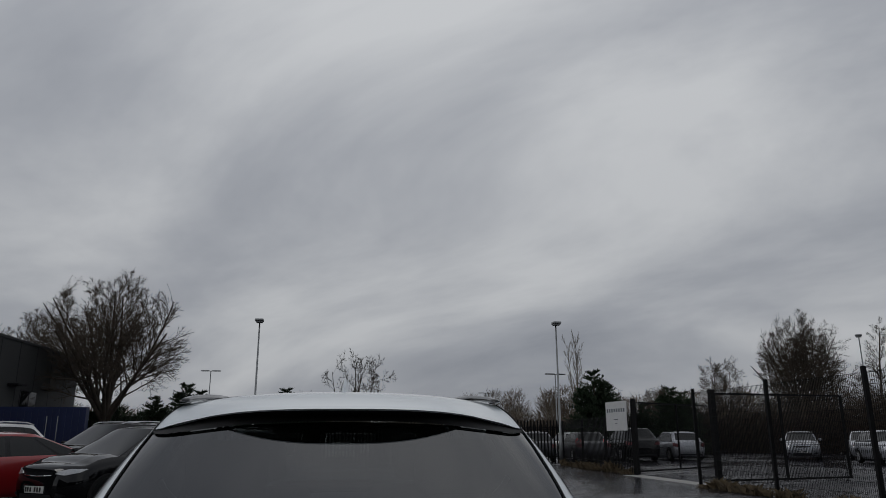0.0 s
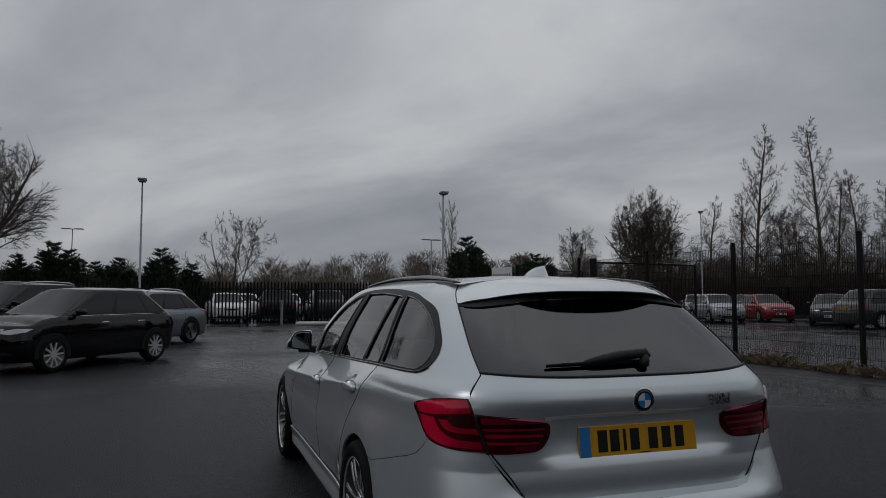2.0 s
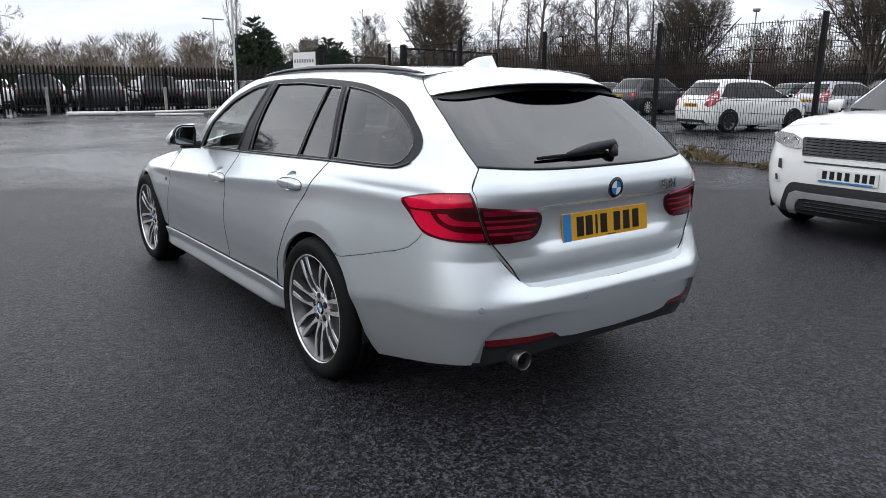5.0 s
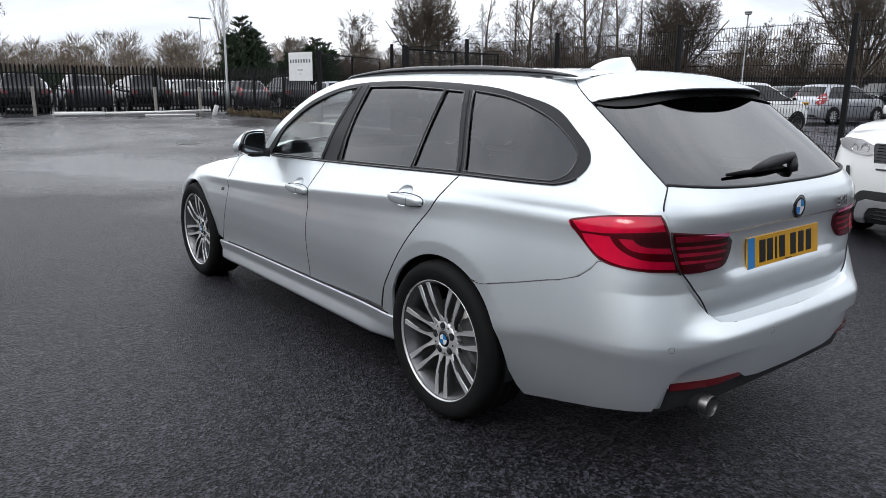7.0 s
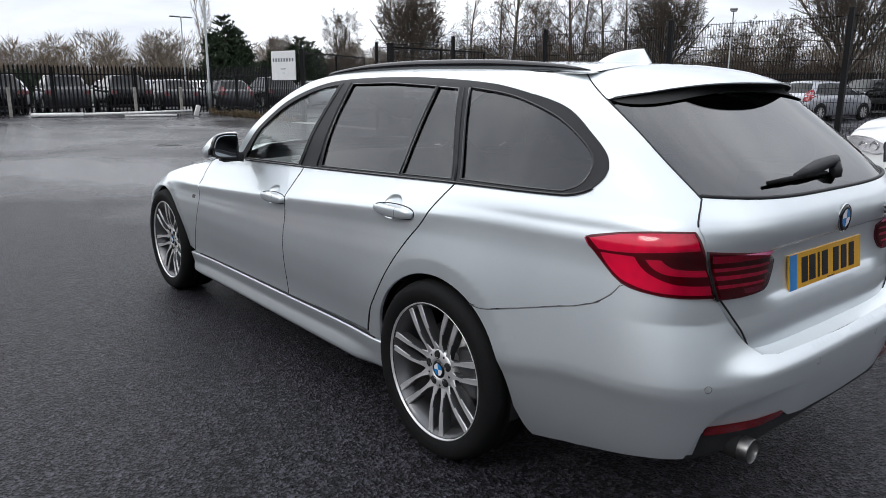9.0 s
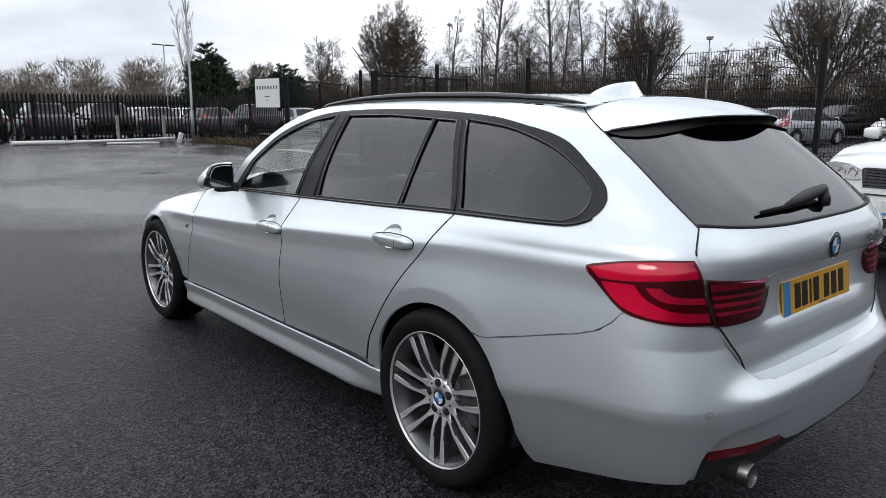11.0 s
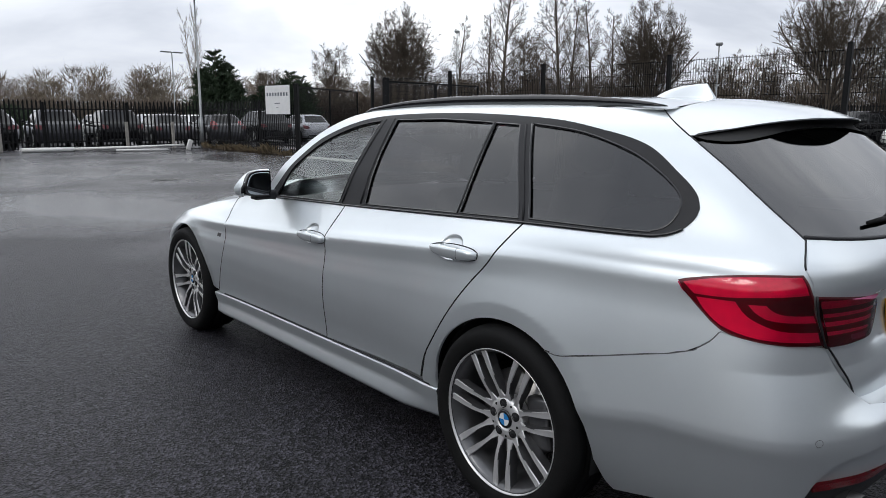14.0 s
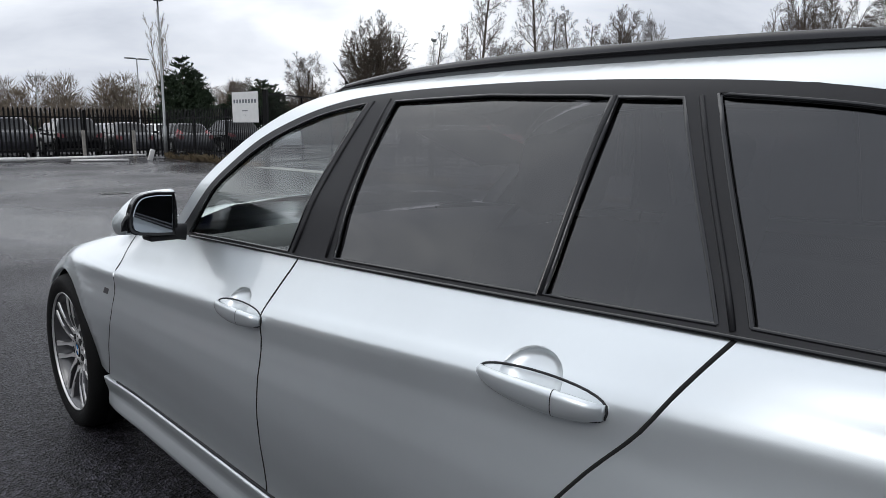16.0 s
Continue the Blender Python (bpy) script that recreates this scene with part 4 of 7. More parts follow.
    for e in bm.edges:
        if e.verts[0] in vs[8] and e.verts[1] in vs[8]:
            e.smooth = False
    spoiler = part("roof_spoiler", bm, paintm, gate, "silver roof spoiler with a black underside")
    bm = bmesh.new()
    foot = spline([(hatch_edge[1][0] - 0.002, 1.296), (-0.865, 1.284), (-0.920, 1.281), (-0.99, 1.284), (-1.13, 1.296), (-1.30, 1.308), (-1.5, 1.315), (MID, 1.316)], 5)
    foot = [skin(u, z, -1) for u, z in foot] + [skin(u, z, 1) for u, z in foot[::-1][1:]]
    rows = []
    for j in range(7):
        t = j / 6
        row = []
        for c in foot:
            b = trail(max(-1.0, min(1.0, c.x / foot[-1].x))) + Vector((0, 0.003, -0.004))
            row.append(b.lerp(c + Vector((0, -0.004, 0.002)), t) + Vector((0, 0.75, 0.10)) * (b - c).length * math.sin(math.pi * t ** 0.7))
        rows.append(row)
    loft(bm, rows)
    bmesh.ops.reverse_faces(bm, faces=bm.faces)
    part("spoiler_underside", bm, M["dark"], spoiler)
    for sd in (-1, 1):
        bm = bmesh.new()
        tube(bm, [skin(u - 0.001, z, sd) + Vector((0, 0, 0.0005)) for u, z in joint], 0.0022, 5)
        part("spoiler_joint", bm, M["dark"], gate, "thin dark joint beside the spoiler")
    # windscreen and bonnet
    bm = bmesh.new()
    pil = spline([(1.252, 1.366), (1.41, 1.323), (1.553, 1.260), (1.712, 1.153), (1.845, 1.033), (1.955, 0.936)], 3)
    rows = []
    for j, (y, z) in enumerate(pil):
        e = half_width(y, z)
        bow = 0.04 + 0.17 * (j / len(pil))
        crown = 0.030 * (1 - j / len(pil))
        rows.append([Vector((s * (e - 0.01), y + bow * (1 - s * s), z + crown * (1 - s * s))) for s in (-1 + k / 8 for k in range(17))])
    loft(bm, rows)
    bmesh.ops.reverse_faces(bm, faces=bm.faces)
    part("windscreen", bm, M["glass"], car, "clear windscreen")

    def wing_top(y):
        return lerp_table(WING_TOP, y)
    bm = bmesh.new()
    rows = []
    for j in range(22):
        y = 1.957 + 1.603 * j / 21
        z = wing_top(y)
        x = half_width(y, z) - 0.012
        if y > 3.15:
            x *= 1 - 0.5 * ((y - 3.15) / 0.41) ** 1.6
        h = 0.075 - 0.02 * max(0, y - 3.1)
        rows.append([Vector((s * x, y + 0.10 * (1 - s * s) * (1 if y < 2.4 else 0.4), z + h * (1 - abs(s) ** 2.6) + 0.010 * math.exp(-((abs(s) - 0.68) / 0.10) ** 2))) for s in (-1 + k / 12 for k in range(25))])
    loft(bm, rows)
    part("bonnet", bm, paintm, car)
    # front bumper, headlamps and grille, turned round the nose
    bm = bmesh.new()
    rows = []
    for z, f in ((0.20, 3.50), (0.28, 3.56), (0.42, 3.586), (0.55, 3.575), (0.64, 3.56), (0.70, 3.53)):
        row = []
        for k in range(33):
            a = math.pi * k / 32
            cx, sy = math.cos(a), math.sin(a)
            x = 0.80 * math.copysign(abs(cx) ** 0.85, cx)
            drop = max(0.0, z - 0.50) * 0.62 * (1 - abs(sy) ** 1.5)
            row.append(Vector((-x, 3.19 + (f - 3.19) * abs(sy) ** 0.9, z - drop)))
        rows.append(row)
    loft(bm, rows)
    bmesh.ops.reverse_faces(bm, faces=bm.faces)
    part("front_bumper", bm, paintm, car)
    for sd in (-1, 1):
        boxed("kidney_grille", (sd * 0.13 - 0.11, sd * 0.13 + 0.11, 3.54, 3.59, 0.50, 0.64), M["gloss"], car, "black grille in a bright rim", 0.02)
        boxed("headlamp", (sd * 0.47 - 0.14, sd * 0.47 + 0.14, 3.30, 3.44, 0.53, 0.62), M["lampwhite"], car, "clear headlamp", 0.04)

    # rear bumper
    bump_bottom = [(-0.408, 0.222), (-0.60, 0.252), (-0.811, 0.288), (-0.922, 0.298), (-0.944, 0.342), (-0.974, 0.402)] + spline([(-1.020, 0.456), (-1.112, 0.483), (-1.225, 0.492), (-1.366, 0.485), (-1.50, 0.470), (MID, 0.462)], 3)
    bump_top = [(MID, 0.583), (-1.26, 0.589), (-1.185, 0.598), (-1.14, 0.628), (-1.092, 0.674), (-1.009, 0.766), (-0.90, 0.770), (-0.80, 0.777), (-0.722, 0.791), (-0.700, 0.762), (-0.668, 0.740), (-0.633, 0.723), (-0.392, 0.660), (-0.250, 0.627)]
    archside = [p for p in arc(0, 0.33, 0.360, 124, 182, 12)] + [(-0.385, 0.25)]
    bumper = sheet("rear_bumper", [bump_bottom + bump_top + archside], paintm, both=True, depth=0.03, piece="bumper", step=(0.035, 0.012), label="silver rear bumper with a dark lower apron")
    # thin dark tube that draws the shaded gap between tailgate and bumper
    bm = bmesh.new()
    rim_line = spline([(-1.016, 0.763), (-1.100, 0.680), (-1.150, 0.622), (-1.19, 0.588), (-1.26, 0.576), (MID, 0.570)], 4)
    tube(bm, [skin(u, z + 0.010, -1, "gate") + Vector((0, -0.001, 0)) for u, z in rim_line] + [skin(u, z + 0.010, 1, "gate") + Vector((0, -0.001, 0)) for u, z in rim_line[::-1][1:]], 0.0030, 6)
    part("tailgate_rubber", bm, M["trim"], gate, "dark line for the gap under the tailgate")
    # ledge between the bumper's edge and the tailgate
    line = spline([(-1.10, 0.676), (-1.14, 0.629), (-1.185, 0.599), (-1.26, 0.590), (-1.40, 0.586), (MID, 0.584)], 5)
    bm = bmesh.new()
    for sd in (-1, 1):
        rows = [[], [], []]
        for u, z in line:
            a, b = skin(u, z, sd, "bumper"), skin(u, z + 0.003, sd, "gate") + Vector((0, 0.030, 0.012))
            for row, t in zip(rows, (0.0, 0.4, 1.0)):
                row.append(a.lerp(b, t) + Vector((0, 0, 0.004 * t)))
        loft(bm, rows if sd < 0 else rows[::-1])
    bm.normal_update()
    bmesh.ops.reverse_faces(bm, faces=[f for f in bm.faces if f.normal.z < 0])
    part("bumper_ledge", bm, paintm, bumper)
    apron = [(-0.925, 0.300), (-0.960, 0.395), (-1.0, 0.46), (-1.10, 0.49), (-1.36, 0.50), (MID, 0.48), (MID, 0.365), (-1.42, 0.372), (-1.33, 0.380), (-1.30, 0.402), (-0.99, 0.378), (-0.97, 0.30)]
    sheet("lower_apron", [apron], paintm, bumper, lift=0.0, sink=lambda u: 0.002 + 0.020 * ease((u + 1.42) / 0.34), depth=0.02, both=True, piece="bumper")
    diff = [(-0.90, 0.296), (-0.96, 0.385), (-1.30, 0.41), (-1.34, 0.388), (MID, 0.372), (MID, 0.318), (-1.30, 0.318), (-1.05, 0.292), (-0.95, 0.272), (-0.90, 0.270)]
    sheet("diffuser", [diff], M["plastic"], bumper, lift=-0.022, depth=0.03, both=True, piece="bumper", label="black plastic diffuser")
    for sd in (-1, 1):
        sheet("bumper_reflector", [[(-0.985, 0.372), (-1.305, 0.388), (-1.285, 0.405), (-0.985, 0.394)]], M["reflector"], bumper, lift=-0.008, depth=0.012, side=sd, piece="bumper", label="red reflector strip")
        for u in (-0.973, -1.460):
            bm = bmesh.new()
            q = skin(u, 0.532, sd, "bumper")
            n = Vector((sd * (0.75 if u > -1 else 0.12), -1, 0)).normalized()
            rot = n.to_track_quat("X", "Z").to_matrix().to_4x4()
            lathe(bm, [(0.0005, 0.0008), (0.0085, 0.0008), (0.0095, 0.0004), (0.0105, 0.0004), (0.0125, 0.0006), (0.0135, 0.0)], 20, Matrix.Translation(q) @ rot)
            for f in bm.faces:
                rr = (f.calc_center_median() - q).length
                f.material_index = 1 if 0.0090 < rr < 0.0108 else 0
            part("parking_sensor", bm, [paintm, M["trim"]], bumper)
    bm = bmesh.new()
    lathe(bm, [(0.033, 0.10), (0.034, 0.0), (0.0355, -0.003), (0.037, 0.0), (0.037, 0.03)], 32, pose(-0.503, -1.000, 0.315, 0, 0, 90))
    part("exhaust_pipe", bm, M["steel"], car, "polished round tailpipe")
    bm = bmesh.new()
    lathe(bm, [(0.001, 0.09), (0.033, 0.09)], 24, pose(-0.503, -1.000, 0.315, 0, 0, 90))
    lathe(bm, [(0.0365, 0.03), (0.0365, 0.22)], 24, pose(-0.503, -1.000, 0.315, 0, 0, 90))
    part("tailpipe", bm, M["dark"], car)

    # dark shell below the skin: closes the shut lines; floor, wheel houses
    for sd in (-1, 1):
        shell = [(0.36, 0.20), (2.44, 0.20), (2.44, 0.84), (1.9, 0.915), (0.4, 0.96), (-0.6, 0.99), (-0.93, 0.98), (MID, 0.98), (MID, 0.30), (-0.95, 0.27), (-0.43, 0.26)] + arc(0, 0.33, 0.37, 190, -10, 20)
        sheet("inner_shell", [shell], M["dark"], side=sd, piece="gate", lift=-0.035, depth=0.0, step=(0.1, 0.06))
        for y in (0.0, 2.81):
            bm = bmesh.new()
            lathe(bm, [(0.36, sd * 0.84), (0.37, sd * 0.52), (0.10, sd * 0.52)], 32, Matrix.Translation((0, y, 0.33)))
            cut = [v for v in bm.verts if v.co.z < 0.19]
            bmesh.ops.delete(bm, geom=cut, context="VERTS")
            part("wheel_house", bm, M["dark"], car)
    bm = bmesh.new()
    for y0, y1 in ((-0.86, -0.40), (0.40, 2.40), (3.2, 3.40)):
        box(bm, -0.55 if y0 < 0 else -0.78, 0.55 if y0 < 0 else 0.78, y0, y1, 0.30 if y0 < 0 else 0.20, 0.33)
    box(bm, -0.52, 0.52, -0.5, 3.2, 0.20, 0.24)
    part("floor_pan", bm, M["dark"], car, smooth=False)

    # roof rails and aerial
    for sd in (-1, 1):
        bm = bmesh.new()
        rows = []
        n = 30
        for k in range(n + 1):
            t = k / n
            y = -0.335 + 1.62 * t
            e = edge(min(y, 1.25))
            zz = e.z if y <= 1.25 else e.z - (y - 1.25) * 0.35
            rise = 0.004 + 0.024 * min(1, math.sin(math.pi * t) ** 0.55 * 1.05)
            w = 0.011
            xx = sd * (e.x - 0.022 - (0.02 * (t - 0.9) / 0.1 if t > 0.9 else 0) * 0)
            rows.append([Vector((xx + w * cx, y, zz + 0.010 + rise * cz)) for cx, cz in ((-1, -0.3), (-1.05, 0.5), (-0.6, 0.95), (0, 1.0), (0.6, 0.95), (1.05, 0.5), (1, -0.3))])
        loft(bm, rows, close=True, cap=True)
        part("roof_rail", bm, M["gloss"], car, "black roof rail")
    bm = bmesh.new()
    rows = []
    for k in range(11):
        t = k / 10
        z = 1.408 + 0.066 * t
        y0, y1 = -0.232 + 0.050 * t, 0.052 - 0.200 * (1 - (1 - t**1.6) ** 0.55)
        w = 0.034 * (1 - t) ** 0.7 + 0.003
        rows.append([Vector((w * math.cos(a) * (0.75 + 0.25 * math.sin(a)), (y0 + y1) / 2 + (y1 - y0) / 2 * -math.cos(a + math.pi / 2) * 1.0, z)) for a in (2 * math.pi * q / 16 for q in range(16))])
    loft(bm, rows, close=True, cap=True)
    part("shark_fin_aerial", bm, paintm, car)

    # rear wiper, parked askew on the screen
    def on_screen(x, z, out):
        y = lerp_table(TAIL, z) + 0.05 * (abs(x) / 0.66) ** 3
        return Vector((x, y - out, z + out * 0.5))
    bm = bmesh.new()
    tube(bm, [on_screen(0.075, 1.078, 0.020), on_screen(0.06, 1.092, 0.028), on_screen(0.02, 1.090, 0.026), on_screen(-0.06, 1.085, 0.022), on_screen(-0.15, 1.076, 0.017), on_screen(-0.21, 1.071, 0.012)], [0.012, 0.020, 0.019, 0.021, 0.016, 0.008], 10)
    wip = part("rear_wiper", bm, M["trim"], gate, "black rear wiper")
    bm = bmesh.new()
    tube(bm, [on_screen(-0.37, 1.064, 0.008), on_screen(-0.28, 1.066, 0.010), on_screen(-0.10, 1.068, 0.010), on_screen(0.0, 1.068, 0.008)], [0.006, 0.008, 0.008, 0.005], 6)
    part("wiper_blade", bm, M["rubber"], wip)
    bm = bmesh.new()
    tube(bm, [on_screen(0.052, 1.052, 0.004), on_screen(0.050, 1.066, 0.014), on_screen(0.054, 1.086, 0.026)], [0.014, 0.020, 0.018], 12)
    part("wiper_pivot", bm, M["trim"], wip)

    # door mirrors
    for sd in (-1, 1):
        bm = bmesh.new()
        rows = []
        for k in range(11):
            t = k / 10
            x = 0.815 + 0.165 * t
            lo, hi = 0.948 + 0.014 * t, 1.088 - 0.004 * t - 0.050 * t**4
            hy = 0.062 * (1 - 0.35 * t**2.5)
            row = []
            for q in range(20):
                a = 2 * math.pi * q / 20
                ca, sa = math.cos(a), math.sin(a)
                yy = 1.765 + hy * math.copysign(abs(ca) ** 0.6, ca) * (1.35 if ca > 0 else 0.62) - 0.012 * t
                row.append(Vector((sd * (x - 0.030 * t * max(0.0, sa)), yy, (lo + hi) / 2 + (hi - lo) / 2 * math.copysign(abs(sa) ** 0.7, sa))))
            rows.append(row)
        loft(bm, rows, close=True, cap=True)
        if sd > 0:
            bmesh.ops.reverse_faces(bm, faces=bm.faces)
        sharpen(bm, 50)
        for f in bm.faces:
            c = f.calc_center_median()
            f.material_index = 1 if c.y < 1.732 or c.z < 0.956 else 0
        mir = part("door_mirror", bm, [paintm, M["gloss"]], car, "silver mirror housing with a black base")
        shape = spline([(0.822, 1.082), (0.88, 1.084), (0.925, 1.076), (0.948, 1.052), (0.962, 1.010), (0.962, 0.978), (0.945, 0.962), (0.89, 0.955), (0.828, 0.952)], 4)
        for nm, grow, y0, y1, mt in (("mirror_rim", 1.0, 1.716, 1.745, M["gloss"]), ("mirror_glass", 0.86, 1.711, 1.716, M["mirror"])):
            bm = bmesh.new()
            cx, cz = 0.892, 1.018
            ring = [(sd * (cx + (x - cx) * grow), cz + (z - cz) * grow) for x, z in shape]
            inner_ring = [(sd * cx + (x - sd * cx) * 0.96, cz + (z - cz) * 0.96) for x, z in ring]
            loft(bm, [[Vector((x, y1, z)) for x, z in ring], [Vector((x, y0 + 0.002, z)) for x, z in ring], [Vector((x, y0, z)) for x, z in inner_ring]], close=True, cap=True)
            bmesh.ops.recalc_face_normals(bm, faces=bm.faces)
            sharpen(bm, 30)
            part(nm, bm, mt, mir)
        bm = bmesh.new()
        box(bm, min(sd * 0.80, sd * 0.90), max(sd * 0.80, sd * 0.90), 1.730, 1.80, 0.934, 0.954, 0.008)
        part("mirror_base", bm, M["trim"], mir)
        bm = bmesh.new()
        tube(bm, [(sd * 0.785, 1.74, 0.955), (sd * 0.86, 1.765, 0.962)], [0.026, 0.022], 10)
        part("mirror_foot", bm, M["trim"], mir)

    # cabin
    bm = bmesh.new()
    rows = []
    for y, z in ((2.05, 0.90), (1.80, 0.955), (1.62, 0.945), (1.52, 0.90), (1.50, 0.70)):
        rows.append([Vector((x, y - 0.05 * abs(x), z - 0.03 * abs(x))) for x in (-0.74, -0.6, -0.4, -0.2, 0, 0.2, 0.4, 0.6, 0.74)])
    loft(bm, rows)
    part("dashboard", bm, M["dash"], car, "dark dashboard")
    for x in (-0.72, 0.60):
        boxed("air_vent", (x, x + 0.12, 1.485, 1.515, 0.85, 0.885), M["satin"], car, "silver-rimmed vent", 0.004)
    bm = bmesh.new()
    m = pose(0.38, 1.38, 0.86, 0, -20, 90)
    lathe(bm, [(0.170, -0.014), (0.184, 0), (0.170, 0.014), (0.158, 0)], 36, m, closed=True)
    box(bm, -0.02, 0.02, -0.16, 0.16, -0.03, 0.03, 0.006, m)
    part("steering_wheel", bm, M["trim"], car)
    for x in (-0.37, 0.37):
        for y, kind in ((0.75, "front_seat"), (-0.10, "rear_seat")):
            bm = bmesh.new()
            box(bm, x - 0.25, x + 0.25, y, y + 0.52, 0.42, 0.58, 0.05)
            box(bm, x - 0.25, x + 0.25, -0.07, 0.07, 0.0, 0.58, 0.05, pose(0, y, 0.50, 16, 0, 0))
            box(bm, x - 0.13, x + 0.13, -0.05, 0.05, 0.60, 0.78, 0.04, pose(0, y, 0.50, 12, 0, 0))
            part(kind, bm, M["cloth"], car, "dark cloth seat")
    bm = bmesh.new()
    box(bm, -0.50, -0.22, 0.98, 1.22, 0.585, 0.592, 0.002, pose(0, 0, 0.33, 18, 0, 0))
    part("paper_mat", bm, M["paper"], car, "white protective paper on the seat")

    # wheels
    wheel = None
    for sd, y in ((-1, 0.0), (-1, 2.81), (1, 0.0), (1, 2.81)):
        cx = sd * (0.775 if y == 0 else 0.765)
        m = Matrix.Translation((cx, y, 0.332)) @ pose(0, 0, 0, 8 + 23 * (y > 1), 0, 0 if sd > 0 else 180)
        build_wheel(car, m, roundel)
    return car


def build_wheel(car, m, roundel):
    """Alloy wheel with seven pairs of spokes; local x points outwards."""
    hub = new("wheel")
    hub.parent = car
    hub.matrix_basis = m
    hub["label"] = "alloy wheel with paired spokes"
    bm = bmesh.new()
    lathe(bm, [(0.246, 0.104), (0.252, 0.112), (0.272, 0.121), (0.296, 0.124), (0.312, 0.118), (0.323, 0.104), (0.3295, 0.085), (0.3315, 0.055), (0.326, 0.052), (0.326, 0.045), (0.332, 0.042), (0.332, 0.006), (0.326, 0.004), (0.326, -0.004), (0.332, -0.006),
               (0.332, -0.042), (0.326, -0.045), (0.326, -0.052), (0.3315, -0.055), (0.329, -0.09), (0.315, -0.115), (0.29, -0.122), (0.246, -0.11)], 72)
    sharpen(bm, 40)
    part("tyre", bm, M["rubber"], hub, "black low-profile tyre")
    bm = bmesh.new()
    lathe(bm, [(0.250, 0.106), (0.2535, 0.111), (0.2525, 0.114), (0.2500, 0.114), (0.2475, 0.106), (0.241, 0.096), (0.237, 0.094), (0.231, 0.07), (0.226, 0.064), (0.224, 0.03), (0.222, 0.0), (0.228, -0.09), (0.25, -0.11)], 72)
    sharpen(bm, 40)
    for f in bm.faces:
        f.material_index = 1 if f.calc_center_median().x < 0.102 and f.calc_center_median().yz.length < 0.2490 else 0
    rim = part("rim", bm, [M["alloy"], M["alloydark"]], hub, "silver machined rim")
    bm = bmesh.new()
    lathe(bm, [(0.001, 0.020), (0.160, 0.020), (0.163, 0.008), (0.163, -0.01)], 48)
    sharpen(bm, 30)
    part("brake_disc", bm, M["steel"], hub)
    bm = bmesh.new()
    box(bm, -0.02, 0.055, 0.085, 0.175, -0.09, 0.09, 0.012)
    part("brake_caliper", bm, M["alloydark"], hub)
    bm = bmesh.new()
    lathe(bm, [(0.001, 0.074), (0.034, 0.074), (0.036, 0.079), (0.044, 0.080), (0.060, 0.078), (0.074, 0.073), (0.079, 0.064), (0.079, 0.03)], 48)
    sharpen(bm, 45)
    part("hub", bm, M["alloy"], rim)
    # bolt recesses and small holes: flat near-black discs colour in their shade
    for k in range(5):
        a = 2 * math.pi * k / 5 + 0.3
        at = Matrix.Translation((0, 0.0545 * math.cos(a), 0.0545 * math.sin(a)))
        bm = bmesh.new()
        lathe(bm, [(0.0005, 0.0796), (0.0150, 0.0800), (0.0162, 0.0792), (0.0165, 0.070)], 20, at)
        well = part("bolt_well", bm, M["dark"], rim, "dark disc for the shade in a bolt recess")
        bm = bmesh.new()
        lathe(bm, [(0.0005, 0.0812), (0.0075, 0.0812), (0.0085, 0.0802), (0.0085, 0.076)], 6, at)
        part("wheel_bolt", bm, M["trim"], well)
        bm = bmesh.new()
        a += math.pi / 5
        lathe(bm, [(0.0005, 0.0793), (0.0042, 0.0793), (0.0045, 0.076)], 10, Matrix.Translation((0, 0.0600 * math.cos(a), 0.0600 * math.sin(a))))
        part("small_hole", bm, M["dark"], rim)
    proto = {}
    for k in range(7):
        for s in (-1, 1):
            if s not in proto:
                b = bmesh.new()
                rows = []
                for j in range(19):
                    t = (j / 18) ** 1.25
                    r = 0.062 + (0.2465 - 0.062) * t
                    off = s * (0.0215 + 0.0055 * ease(t * 2.2) + 0.0025 * t)
                    w = 0.0082 + 0.0120 * max(0.0, 1 - t * 4.2) ** 1.6 + 0.0042 * ease((t - 0.3) / 0.7)
                    xf = 0.072 + 0.008 * math.sin(math.pi * min(1, t * 1.1)) + 0.030 * t
                    d = 0.020 + 0.022 * ease(t * 2)
                    rows.append([Vector((xf - d, off - w * 0.75, r)), Vector((xf - 0.004, off - w, r)), Vector((xf, off - w * 0.80, r)), Vector((xf - 0.0015, off, r)), Vector((xf, off + w * 0.80, r)), Vector((xf - 0.004, off + w, r)), Vector((xf - d, off + w * 0.75, r))])
                loft(b, rows, close=True, cap=True)
                bmesh.ops.recalc_face_normals(b, faces=b.faces)
                for f in b.faces:
                    f.material_index = 0 if f.normal.x > 0.4 else 1
                sharpen(b, 30)
                ob = part("spoke", b, [M["alloy"], M["alloydark"]], rim)
                proto[s] = ob
            else:
                ob = new("spoke", proto[s].data)
                ob.parent = rim
            ob.matrix_basis = pose(0, 0, 0, 20 + 360 / 7 * k, 0, 0)
    roundel(hub, Matrix.Translation((0.076, 0, 0)), 0.033, "centre_cap")
    return hub


estate = estate_car()


# ---- ground ----
bm = bmesh.new()
bmesh.ops.create_grid(bm, x_segments=2, y_segments=2, size=900)
tagged(part("ground", bm, M["asphalt"], smooth=False), "dark wet asphalt car park with shiny damp patches", "ground", kind="structure")


# plain unseen walls, added behind the camera to darken the car's low reflections
for nm, dims in (("wall_west", (-14.3, -14.0, -15.0, 6.0, 0, 3.4)), ("wall_south", (-14.0, 24.0, -15.3, -15.0, 0, 3.4))):
    tagged(boxed(nm, dims, M["cladding"]), "plain dark grey clad wall, added unseen to darken reflections", "wall", kind="structure")


